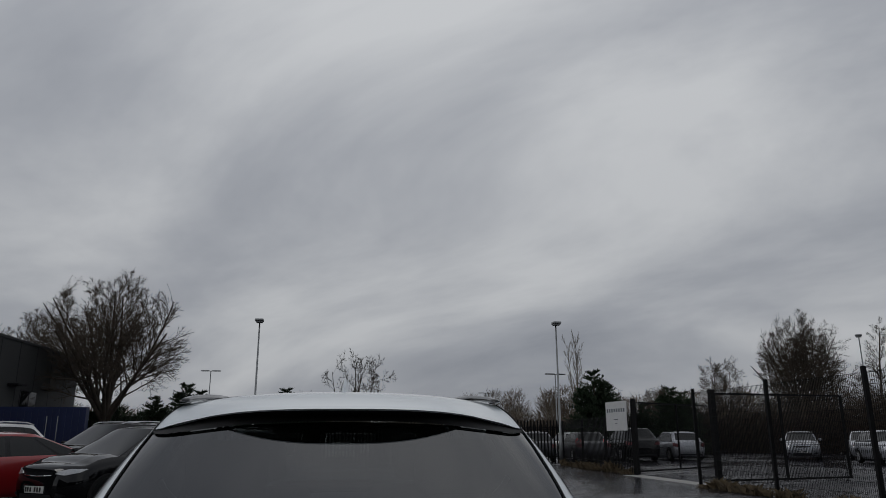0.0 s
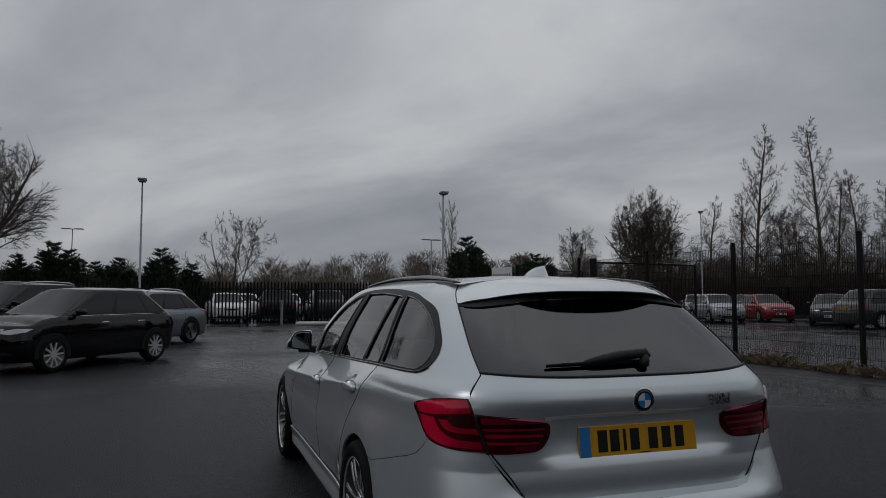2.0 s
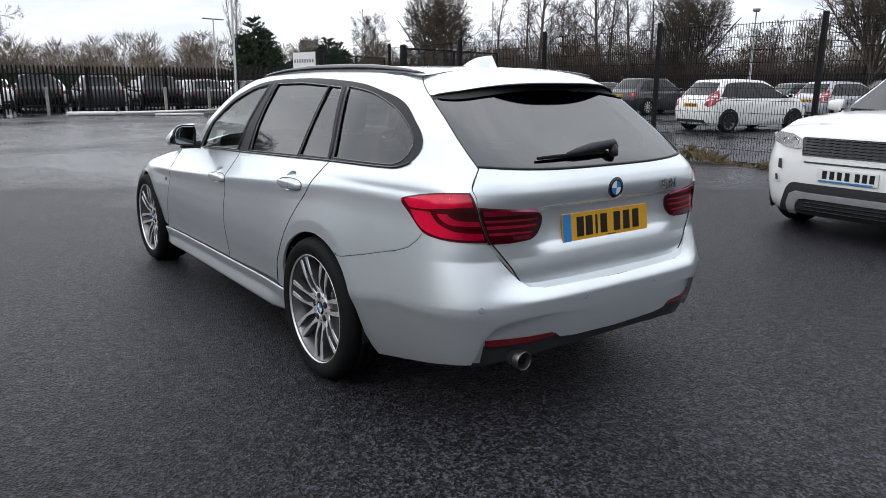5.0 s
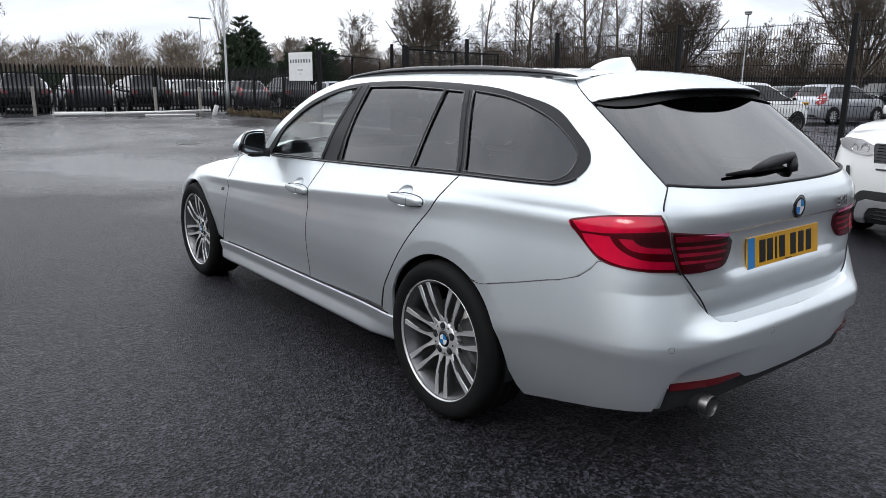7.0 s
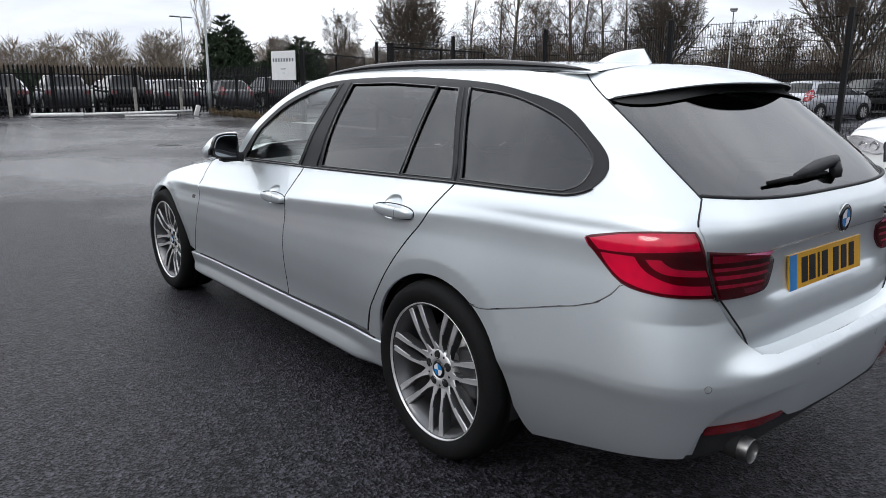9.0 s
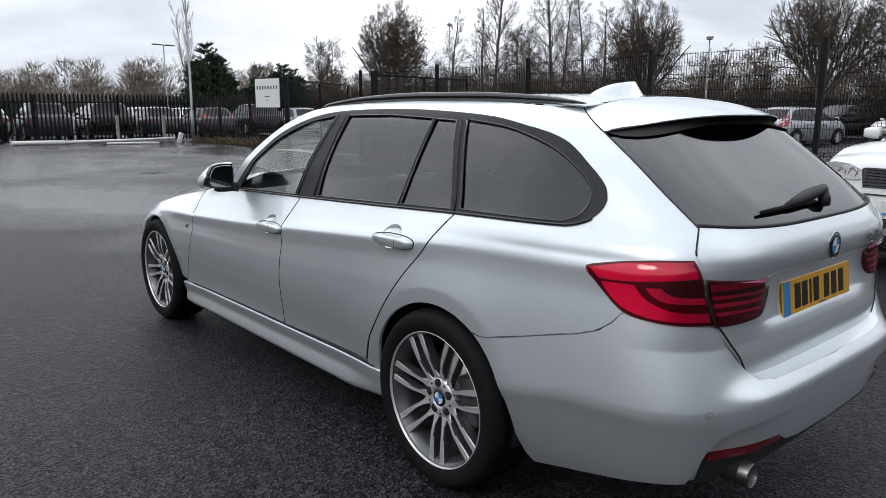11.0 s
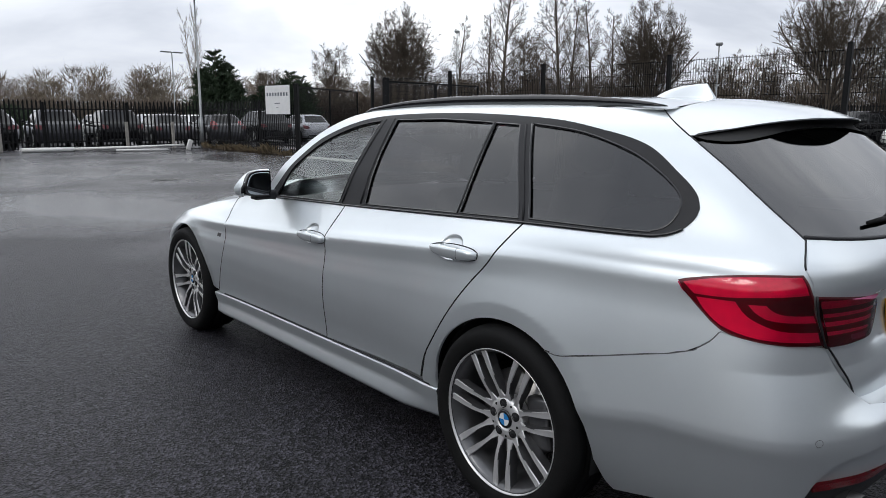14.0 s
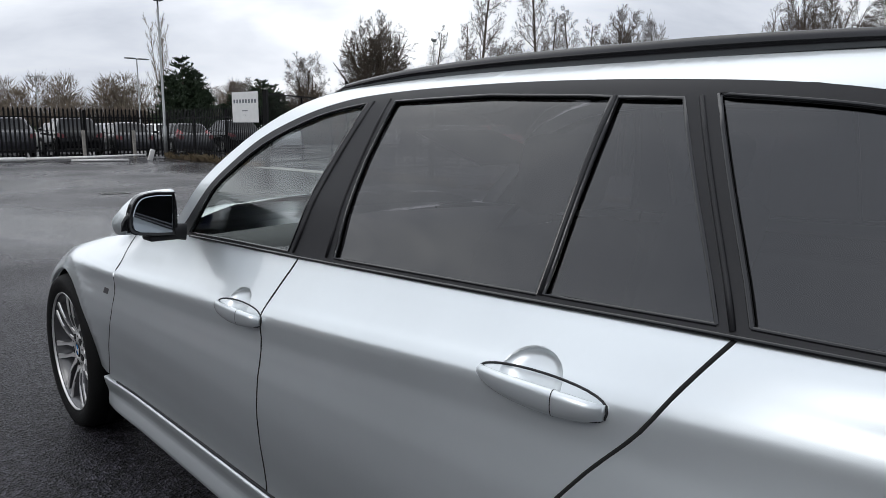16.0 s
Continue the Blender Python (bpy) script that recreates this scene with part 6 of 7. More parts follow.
# ---- the white off-roader beside the estate car ----
def luxury_suv():
    car, front, patch = parked_car("luxury_suv", "white compact luxury off-roader with black grille and silver skid plate", at_heading(6.27, -0.20, -1, 0.06), "white",
                                   L=4.37, W=0.95, H=1.62, belt=1.07, hood=0.965, wb=2.66, y=(0.98, 0.25, -1.55, -1.95), r=0.37, rim="alloydark", spokes=5, ends=(0.62, 0.45), nose=False)
    st = (0.05, 0.03)

    def both(pts):
        return [(-x, z) for x, z in pts] + pts[::-1]
    g = patch("grille", both(spline([(0.425, 0.735), (0.44, 0.80), (0.455, 0.875), (0.44, 0.89)], 3)), front, M["gloss"], 0.008, True, "black honeycomb grille", st=st)
    for z in (0.752, 0.778, 0.804, 0.830, 0.856, 0.880):
        bm = bmesh.new()
        tube(bm, [front(x, z + 0.008 * (k % 2)) + Vector((0, 0.016, 0)) for k, x in enumerate([-0.42 + 0.84 * q / 24 for q in range(25)])], 0.005, 6)
        part("grille_bar", bm, M["plastic"], g)
    bm = bmesh.new()
    tube(bm, [front(x, z) + Vector((0, 0.008, 0)) for x, z in both(spline([(0.425, 0.733), (0.44, 0.80), (0.458, 0.877), (0.44, 0.893)], 3))], 0.005, 5)
    part("grille_rim", bm, M["trim"], g)
    patch("bumper_slot", both([(0.40, 0.672), (0.41, 0.686)]), front, M["plastic"], 0.004, True, "black slot under the grille", st=st)
    low = patch("lower_bumper", both(spline([(0.66, 0.20), (0.60, 0.33), (0.555, 0.43), (0.50, 0.485), (0.40, 0.492)], 4)), front, M["plastic"], 0.006, True, "black lower bumper", st=st)
    sk = patch("skid_plate", [(0.47, 0.205), (0.455, 0.29), (0.42, 0.345), (0.36, 0.358), (-0.36, 0.358), (-0.42, 0.345), (-0.455, 0.29), (-0.47, 0.205), (-0.55, 0.205), (-0.545, 0.30), (-0.51, 0.39), (-0.45, 0.418), (-0.36, 0.412), (0.36, 0.412), (0.45, 0.418), (0.51, 0.39), (0.545, 0.30), (0.55, 0.205)],
               front, M["satin"], 0.020, True, "satin silver skid plate", depth=0.018, st=st)
    for z in (0.25, 0.285, 0.32):
        bm = bmesh.new()
        tube(bm, [front(-0.40 + 0.8 * q / 12, z) + Vector((0, 0.012, 0)) for q in range(13)], 0.006, 5)
        part("intake_bar", bm, M["gloss"], low)
    for s in (-1, 1):
        lamp = [(s * x, z) for x, z in [(0.465, 0.875), (0.455, 0.80), (0.50, 0.785), (0.62, 0.80), (0.74, 0.835), (0.80, 0.90), (0.70, 0.915), (0.56, 0.908)]]
        hl = patch("headlamp", lamp, front, M["lampwhite"], 0.010, True, "clear headlamp", depth=0.014, st=st)
        for x, rr in ((0.53, 0.040), (0.63, 0.036)):
            bm = bmesh.new()
            q = front(s * x, 0.85)
            lathe(bm, [(0.001, 0.004), (rr * 0.55, 0.006), (rr * 0.8, 0.014), (rr, 0.018), (rr * 1.06, 0.012)], 24, Matrix.Translation(q) @ pose(0, 0, 0, 0, 0, 90 - s * 14))
            for f in bm.faces:
                d = (f.calc_center_median() - q).length
                f.material_index = 1 if d < rr * 0.6 else 0
            part("lamp_bowl", bm, [M["chrome"], M["gloss"]], hl)
        patch("lamp_cover", lamp, front, M["lens"], 0.030, True, "", hl, 0.02, st)
        patch("side_vent", [(s * x, z) for x, z in [(0.62, 0.60), (0.665, 0.605), (0.675, 0.685), (0.64, 0.69)]], front, M["plastic"], 0.005, True, "black side vent", st=st)
        fg = patch("fog_recess", [(s * x, z) for x, z in [(0.63, 0.48), (0.72, 0.495), (0.74, 0.565), (0.66, 0.575)]], front, M["white"], 0.010, True, "white vent sill", depth=0.02, st=st)
        patch("fog_lamp", [(s * x, z) for x, z in [(0.645, 0.49), (0.675, 0.495), (0.685, 0.545), (0.655, 0.548)]], front, M["plastic"], 0.013, True, "dark fog lamp", fg, st=st)
    yy = front(0, 0.58).y
    pl = boxed("number_plate", (-0.26, 0.26, yy + 0.006, yy + 0.016, 0.527, 0.638), M["platewhite"], car, "white plate with a blue foot", 0.002)
    boxed("blue_band", (-0.22, 0.24, yy + 0.0155, yy + 0.0175, 0.528, 0.540), M["plateblue"], pl)
    for x in (-0.19, -0.125, -0.06, 0.005, 0.09, 0.15, 0.21):
        boxed("character_bar", (-x - 0.02, -x + 0.02, yy + 0.0155, yy + 0.018, 0.552, 0.622), M["ink"], pl, "plain black bar")
    for k in range(10):
        x = -0.40 + 0.085 * k
        q = front(x, 0.955)
        boxed("bonnet_letter_bar", (x - 0.018, x + 0.018, q.y - 0.012, q.y + 0.003, 0.935, 0.952), M["satin"], car, "plain silver bar", 0.002)
    for s in (-1, 1):
        for y0 in (1.33, -1.33):
            bm = bmesh.new()
            tube(bm, [Vector((s * (0.945 + 0.006), y0 + 0.415 * math.cos(a), 0.38 + 0.415 * math.sin(a))) for a in (math.pi * q / 18 for q in range(-3, 22))], 0.022, 8)
            part("arch_trim", bm, M["plastic"], car, "black wheel arch trim")
    return car


suv = luxury_suv()


# ---- fences, gates, sign ----
def pale_mesh(h):
    bm = bmesh.new()
    w, d = 0.034, 0.012
    prof = [(-w, 0), (-w * 0.4, d), (w * 0.4, d), (w, 0), (w * 0.4, d - 0.006), (-w * 0.4, d - 0.006)]
    lo = [bm.verts.new((x, -y, 0.05)) for x, y in prof]
    hi = [bm.verts.new((x, -y, h - 0.10)) for x, y in prof]
    tips = [bm.verts.new((x * 0.12 + (0.02 if x > 0 else -0.02) * 0, -d, h - (0.0 if abs(x) < w * 0.5 else 0.02))) for x, y in prof]
    for a, b in ((lo, hi), (hi, tips)):
        for k in range(6):
            bm.faces.new((a[k], a[(k + 1) % 6], b[(k + 1) % 6], b[k]))
    me = bpy.data.meshes.new("pale")
    bm.to_mesh(me)
    bm.free()
    me.materials.append(M["fence"])
    return me


def palisade(label, a, b, h, joined=False):
    a, b = Vector((*a, 0)), Vector((*b, 0))
    run = (b - a).length
    d = (b - a).normalized()
    ang = math.atan2(d.y, d.x)
    f = thing("palisade_fence", label, "fence", kind="structure", m=Matrix.Translation(a) @ Matrix.Rotation(ang, 4, "Z"))
    for z in (0.35, h - 0.38):
        boxed("rail", (0, run, 0.002, 0.05, z - 0.025, z + 0.025), M["fence"], f)
    n = int(run / 2.75)
    for k in range(n + 1):
        boxed("post", (run * k / n - 0.04, run * k / n + 0.04, 0.052, 0.13, 0, h - 0.1), M["fence"], f)
    n = int(run / 0.152)
    me = pale_mesh(h)
    if joined:
        bm = bmesh.new()
        for k in range(n + 1):
            bm.from_mesh(me)
            vs = bm.verts[:] if k == 0 else None
            bm.verts.ensure_lookup_table()
            for v in bm.verts[-18:]:
                v.co.x += run * k / n
        tagged(part("pales", bm, M["fence"], f, smooth=False), kind="stuff")
    else:
        for k in range(n + 1):
            o = new("pale", me)
            o.parent = f
            o.matrix_basis = pose(run * k / n, 0, 0, 0, 0, random.uniform(-1.5, 1.5))
    return f


palisade("black steel palisade fence behind fallen white pole", (-14.6, 30.5), (10.1, 29.8), 2.0)
palisade("black palisade return to the sign post", (10.1, 29.75), (9.75, 20.75), 2.0)
palisade("black palisade fence at the back of the side yard", (38.8, 2.0), (38.8, 48.0), 2.05, joined=True)
palisade("black palisade fence far behind the stored cars", (12.0, 47.0), (38.8, 48.0), 2.05, joined=True)


def mesh_panel(y0, y1, h, name="mesh_panel"):
    bm = bmesh.new()
    r = 0.0028
    for k in range(int((y1 - y0) / 0.05) + 1):
        y = y0 + 0.05 * k
        box(bm, -r, r, y - r, y + r, 0.03, h)
    for k in range(int(h / 0.2) + 1):
        z = 0.05 + (h - 0.07) * k / int(h / 0.2)
        box(bm, -r * 1.6, r * 1.6, y0, y1, z - r * 1.3, z + r * 1.3)
    return bm


mf = thing("mesh_fence", "tall black welded mesh fence with square posts", "fence", kind="structure", m=Matrix.Translation((9.2, 0, 0)))
posts = [-14.9, -12.36, -9.33, -6.30, -3.27, -0.24, 2.79, 5.82, 8.85, 11.88, 15.2]
for y in posts:
    boxed("post", (-0.036, 0.036, y - 0.036, y + 0.036, 0, 2.46), M["fence"], mf, "black square post", 0.006)
shared = None
for y0, y1 in zip(posts, posts[1:]):
    bm = mesh_panel(0.05, y1 - y0 - 0.05, 2.36)
    part("mesh_panel", bm, M["fence"], mf, smooth=False, matrix=Matrix.Translation((0, y0, 0)))
for nm, foot, tip in (("yard_gate", (9.85, 15.45), (14.25, 16.25)), ("yard_gate", (9.78, 20.55), (14.3, 23.6))):
    ang = math.atan2(tip[1] - foot[1], tip[0] - foot[0]) - math.pi / 2
    wide = math.dist(foot, tip)
    g = thing(nm, "black steel framed mesh gate leaf standing open into the yard", "gate", "gate leaves", m=Matrix.Translation((*foot, 0)) @ Matrix.Rotation(ang, 4, "Z"))
    boxed("gate_post", (-0.07, 0.07, -0.07, 0.07, 0, 2.46), M["fence"], g, "black gate post", 0.006)
    boxed("top_rail", (-0.025, 0.025, 0.072, wide, 2.32, 2.37), M["fence"], g)
    boxed("bottom_rail", (-0.025, 0.025, 0.072, wide, 0.10, 0.15), M["fence"], g)
    for y in (wide / 2, wide - 0.025):
        boxed("gate_stile", (-0.025, 0.025, y - 0.025, y + 0.025, 0.152, 2.318), M["fence"], g)
    part("mesh_panel", mesh_panel(0.09, wide - 0.06, 2.31), M["fence"], g, smooth=False)
    boxed("drop_bolt", (-0.045, -0.027, wide - 0.10, wide - 0.08, 0.02, 0.7), M["galv"], g, "steel drop bolt")
tagged(boxed("gate_threshold", (9.35, 9.95, 15.3, 20.7, 0.0, 0.012), M["concrete"], None, "", 0.004), "pale concrete strip across the gateway", "threshold", kind="structure")

sg = thing("sign_board", "white dealership sign fixed to the fence end", "sign", m=Matrix.Translation((9.50, 21.40, 1.92)) @ Matrix.Rotation(radians(-84), 4, "Z"))
boxed("panel", (-0.74, 0.74, -0.012, 0.012, -0.49, 0.49), M["sign"], sg, "white panel", 0.004)
for k in range(8):
    boxed("letter_bar", (-0.595 + 0.17 * k - 0.045, -0.595 + 0.17 * k + 0.045, -0.0155, -0.0115, 0.13, 0.25), M["signink"], sg, "plain grey letter block")
boxed("motif_bar", (-0.16, 0.16, -0.0155, -0.0115, -0.13, -0.10), M["signink"], sg, "thin grey motif")
boxed("small_text_bar", (-0.07, 0.07, -0.0155, -0.0115, -0.26, -0.245), M["signink"], sg)


# ---- lamp columns, posts, fallen pole ----
def lamp_column(x, y, h, heads=1, r=0.055, turn=0):
    c = thing("street_lamp", "grey galvanised lamp column with flat lantern" if heads == 1 else "grey lamp column with two flat lanterns", "street lamp", "lamp columns", m=Matrix.Translation((x, y, 0)) @ Matrix.Rotation(radians(turn), 4, "Z"))
    bm = bmesh.new()
    tube(bm, [(0, 0, 0), (0, 0, 1.3), (0, 0, 1.32), (0, 0, h)], [r * 1.5, r * 1.5, r, r * 0.62], 12)
    part("column", bm, M["galv"], c)
    for s in ((0,) if heads == 1 else (-1, 1)):
        bm = bmesh.new()
        if heads == 1:
            box(bm, -0.19, 0.19, -0.32, 0.12, h - 0.02, h + 0.09, 0.03)
            box(bm, -0.15, 0.15, -0.29, 0.08, h - 0.08, h - 0.02, 0.02)
        else:
            box(bm, min(s * 0.10, s * 0.75), max(s * 0.10, s * 0.75), -0.14, 0.14, h - 0.01, h + 0.07, 0.03)
            tube(bm, [(0, 0, h), (s * 0.2, 0, h + 0.03)], 0.03, 8)
        part("lantern", bm, M["galv"], c, "flat dark lantern")
    return c


lamp_column(-3.76, 30.9, 6.45)
lamp_column(10.0, 29.5, 6.36)
lamp_column(-10.07, 56.0, 6.28, 2)
lamp_column(14.9, 45.9, 5.40, 2, turn=10)
lamp_column(14.9, 70.3, 5.50, 2, turn=10)
lamp_column(35.0, 19.2, 5.25, 1, turn=-60)
lamp_column(31.9, 37.3, 7.20, 1, turn=-40)
for x, y in ((-6.4, 29.8), (-2.2, 29.8), (2.3, 29.6), (6.8, 29.4), (8.65, 29.3)):
    tagged(boxed("marker_post", (-0.055, 0.055, -0.055, 0.055, 0, 1.12), M["timber"], None, "", 0.015, m=Matrix.Translation((x, y, 0))), "weathered grey post in front of the palisade fence", "post", "marker posts")
fp = thing("fallen_pole", "white lamp pole lying along the fence foot", "pole")
bm = bmesh.new()
tube(bm, [(2.9, 29.15, 0.085), (4.6, 28.65, 0.09)], [0.085, 0.085], 14)
part("pole_base", bm, M["polewhite"], fp, "thicker pole foot")
bm = bmesh.new()
tube(bm, [(4.6, 28.65, 0.10), (6.6, 28.0, 0.15), (8.4, 27.4, 0.22)], [0.06, 0.05, 0.04], 12)
part("shaft", bm, M["polewhite"], fp)
bm = bmesh.new()
box(bm, -0.09, 0.09, -0.05, 0.05, -0.02, 0.42, 0.02, pose(8.52, 27.35, 0.02, 0, 18, 0))
part("lantern", bm, M["polewhite"], fp, "white lantern head resting on the ground")
bm = bmesh.new()
tube(bm, [(5.9, 27.9, 0.045), (7.7, 27.25, 0.045)], 0.045, 12)
tagged(part("short_pole", bm, M["polewhite"]), "short white pole lying on the asphalt", "pole")
dr = thing("drain_grate", "small dark iron drain cover in wet asphalt", "drain", m=Matrix.Translation((2.9, 14.0, 0.004)))
boxed("frame", (-0.24, 0.24, -0.18, 0.18, 0.0, 0.008), M["steel"], dr)
for k in range(7):
    boxed("slot", (-0.20 + 0.06 * k, -0.17 + 0.06 * k, -0.14, 0.14, 0.0082, 0.011), M["dark"], dr)


# ---- plain unseen wall, added behind the camera to dim the car's rear ----
tagged(boxed("wall_south", (-30, 34, -15.4, -15.0, 0, 4.6), M["cladding"]), "plain dark grey wall, added unseen to dim the car's rear", "wall", kind="structure")

# ---- building and hoarding ----
bd = thing("office_building", "dark grey clad flat-roofed building beyond the cars", "building", m=Matrix.Translation((-15.2, 42.0, 0)) @ Matrix.Rotation(radians(90), 4, "Z"))
boxed("wall", (-34, 0, 0, 14, 0, 5.7), M["cladding"], bd, "dark grey metal cladding")
boxed("parapet", (-34.05, 0.05, -0.05, 14.05, 5.702, 5.82), M["cladding"], bd)
for k in range(17):
    boxed("cladding_rib", (-34 + 2 * k, -33.97 + 2 * k, -0.012, -0.002, 0, 5.69), M["trim"], bd)
w = boxed("window", (-7.4, -5.4, -0.02, 0.05, 2.0, 3.5), M["trim"], bd, "dark window frame")
boxed("pane", (-7.3, -6.45, -0.026, -0.021, 2.05, 3.45), M["carglass"], w)
boxed("pane", (-6.35, -5.5, -0.026, -0.021, 2.05, 3.45), M["carglass"], w)
for x in (-8.4, -4.2):
    boxed("wall_lamp", (x - 0.5, x + 0.5, -0.5, -0.02, 3.62, 3.72), M["trim"], bd, "small wall canopy", 0.02)
hd = thing("site_hoarding", "dark blue steel container standing before the building", "container", m=Matrix.Translation((-10.15, 28.6, 0)) @ Matrix.Rotation(radians(6), 4, "Z"))
boxed("body", (-4.9, 0, 0, 0.6, 0.0, 2.46), M["container"], hd)
for k in range(19):
    boxed("corrugation", (-4.85 + 0.25 * k, -4.73 + 0.25 * k, -0.03, -0.002, 0.08, 2.36), M["container"], hd)
for x in (-1.4, -1.0):
    bm = bmesh.new()
    tube(bm, [(x, -0.05, 0.15), (x, -0.05, 2.1)], 0.018, 6)
    part("lock_rod", bm, M["galv"], hd)


# ---- trees ----
def bare_branches(seed, plan):
    """Branches of a bare tree as (points, radii, level). plan: per level, dicts of count, start, reach, angle, lift, wander and joints."""
    rnd = random.Random(seed)
    made = []

    def turned(d, ang, spin):
        side = Matrix.Rotation(spin, 3, d) @ d.orthogonal().normalized()
        return (d * math.cos(ang) + side * math.sin(ang)).normalized()

    def grow(p, d, length, r, level):
        lv = plan[level]
        n = lv["joints"]
        pts, rad, ways = [p.copy()], [r], [d.copy()]
        for k in range(n):
            d = (d + Vector((rnd.gauss(0, 1), rnd.gauss(0, 1), rnd.gauss(0, 1))) * lv["wander"] + Vector((0, 0, lv["lift"]))).normalized()
            p = p + d * length / n
            pts.append(p.copy())
            ways.append(d.copy())
            rad.append(max(0.0095, r * (1 - 0.78 * (k + 1) / n)))
        made.append((pts, rad, level))
        if level + 1 == len(plan):
            return
        nx = plan[level + 1]
        spin = rnd.uniform(0, 6.28)
        count = max(2, round(nx["count"] * rnd.uniform(0.8, 1.2)))
        for i in range(count):
            t = nx["start"] + (1 - nx["start"]) * (i + rnd.random()) / count
            f = min(n - 0.001, t * n)
            j = int(f)
            q = pts[j].lerp(pts[j + 1], f - j)
            spin += 2.4 + rnd.uniform(-0.5, 0.5)
            shape = nx["reach"] * (1 - nx.get("taper", 0.55) * t) * rnd.uniform(0.75, 1.2)
            rr = rad[j] + (rad[j + 1] - rad[j]) * (f - j)
            grow(q, turned(ways[j], nx["angle"] * rnd.uniform(0.75, 1.2), spin), length * shape, max(0.0095, rr * nx.get("thin", 0.55)), level + 1)
    first = plan[0]
    for k in range(first.get("stems", 1)):
        lean = first.get("splay", 0.03)
        a = 2.4 * k + rnd.uniform(0, 0.5)
        if "bole" in first:
            lean *= math.sqrt((k + 0.4) / first["stems"])
        grow(Vector((0, 0, first.get("bole", 0.0) * rnd.uniform(0.8, 1.25))), Vector((lean * math.cos(a), lean * math.sin(a), 1)).normalized(), first["reach"], first["girth"], 0)
    return made


def tree_proto(name, label, seed, height, half, plan, bark="bark", twig="twig"):
    """A bare tree of the given height and half width: trunk, branchwork and fine crown as parts."""
    t = thing(name, label, "tree", "bare trees")
    made = bare_branches(seed, plan)
    if "bole" in plan[0]:
        made.append(([Vector((0, 0, z)) for z in (0, 0.5, 1.3, plan[0]["bole"] + 0.3)], [0.36, 0.27, 0.24, 0.20], 0))
    allp = np.array([tuple(q) for pts, rad, lv in made for q in pts])
    kz = height / allp[:, 2].max()
    kx = half / np.percentile(np.hypot(allp[:, 0], allp[:, 1]), 93)
    core = plan[0].get("core")
    if core:
        kx = kz

    def reach_of(c):
        return math.hypot(c.x / half, c.y / half, (c.z - core) / (height - core if c.z > core else core * 1.1))
    heap = {"trunk": ([], []), "branchwork": ([], []), "crown": ([], [])}
    for pts, rad, lv in made:
        which = "trunk" if lv == 0 else ("branchwork" if rad[0] > 0.018 else "crown")
        vs, fs = heap[which]
        seg = {"trunk": 8, "branchwork": 5, "crown": 3}[which]
        rings = []
        at = [Vector((q.x * kx, q.y * kx, q.z * kz)) for q in pts]
        if core:
            # twigs end at the dome of the crown
            if reach_of(at[0]) > 1.0:
                continue
            past = [k for k, c in enumerate(at) if reach_of(c) > 1.04]
            if past:
                at = at[: max(2, past[0] + 1)]
        for k, c in enumerate(at):
            d = (pts[min(k + 1, len(pts) - 1)] - pts[max(0, k - 1)]).normalized()
            o = d.orthogonal().normalized()
            w = d.cross(o)
            rings.append(len(vs))
            vs += [c + (o * math.cos(2 * math.pi * j / seg) + w * math.sin(2 * math.pi * j / seg)) * rad[k] for j in range(seg)]
        for a, b in zip(rings, rings[1:]):
            fs += [(a + j, a + (j + 1) % seg, b + (j + 1) % seg, b + j) for j in range(seg)]
    for nm, mt in (("trunk", bark), ("branchwork", bark), ("crown", twig)):
        vs, fs = heap[nm]
        me = bpy.data.meshes.new(nm)
        me.from_pydata(vs, [], fs)
        me.materials.append(M[mt])
        for f in me.polygons:
            f.use_smooth = True
        o = new(nm, me)
        o.parent = t
        if nm == "crown":
            o["label"] = "fine bare twigs"
    return t


def put_tree(p, x, y, tall, wide, turn):
    c = copy_thing(p, pose(x, y, 0, 0, 0, turn))
    c.scale = (wide, wide, tall)
    return c


LEVELS = [dict(count=13, start=0.30, reach=0.52, angle=0.88, lift=0.03, wander=0.10, joints=6, taper=0.45), dict(count=10, start=0.25, reach=0.46, angle=0.80, lift=0.01, wander=0.14, joints=4), dict(count=7, start=0.2, reach=0.62, angle=0.7, lift=0.02, wander=0.16, joints=2, thin=0.7)]
round_tree = tree_proto("bare_tree", "bare broad-crowned winter tree with fine twigs", 3, 10.9, 4.05,
                        [dict(stems=13, splay=0.95, reach=7.2, girth=0.12, bole=2.0, core=4.6, lift=0.02, wander=0.05, joints=9), dict(LEVELS[0], count=13, start=0.2, angle=0.7, lift=0.0, reach=0.5), dict(LEVELS[1], angle=0.65), dict(LEVELS[2], count=10)])
round_tree.matrix_basis = pose(-12.6, 39.3, 0, 0, 0, 20)
small_tree = tree_proto("young_tree", "small bare tree with open spreading branches", 8, 6.85, 2.3,
                        [dict(stems=4, splay=0.40, reach=5.6, girth=0.07, lift=0.03, wander=0.06, joints=8), dict(LEVELS[0], count=9), dict(LEVELS[1], count=8), dict(LEVELS[2], count=5)])
small_tree.matrix_basis = pose(0.75, 43.7, 0)
tall_tree = tree_proto("tall_tree", "tall slender bare tree with upswept branches", 15, 14.8, 2.15,
                       [dict(reach=14.8, girth=0.17, lift=0.03, wander=0.022, joints=14), dict(count=40, start=0.20, reach=0.30, angle=0.92, lift=0.055, wander=0.08, joints=6, taper=0.72, thin=0.42), dict(count=12, start=0.2, reach=0.44, angle=0.75, lift=0.02, wander=0.13, joints=4), dict(count=8, start=0.2, reach=0.58, angle=0.7, lift=0.02, wander=0.15, joints=2, thin=0.7)])
tall_tree.matrix_basis = pose(39.6, 40.6, 0)
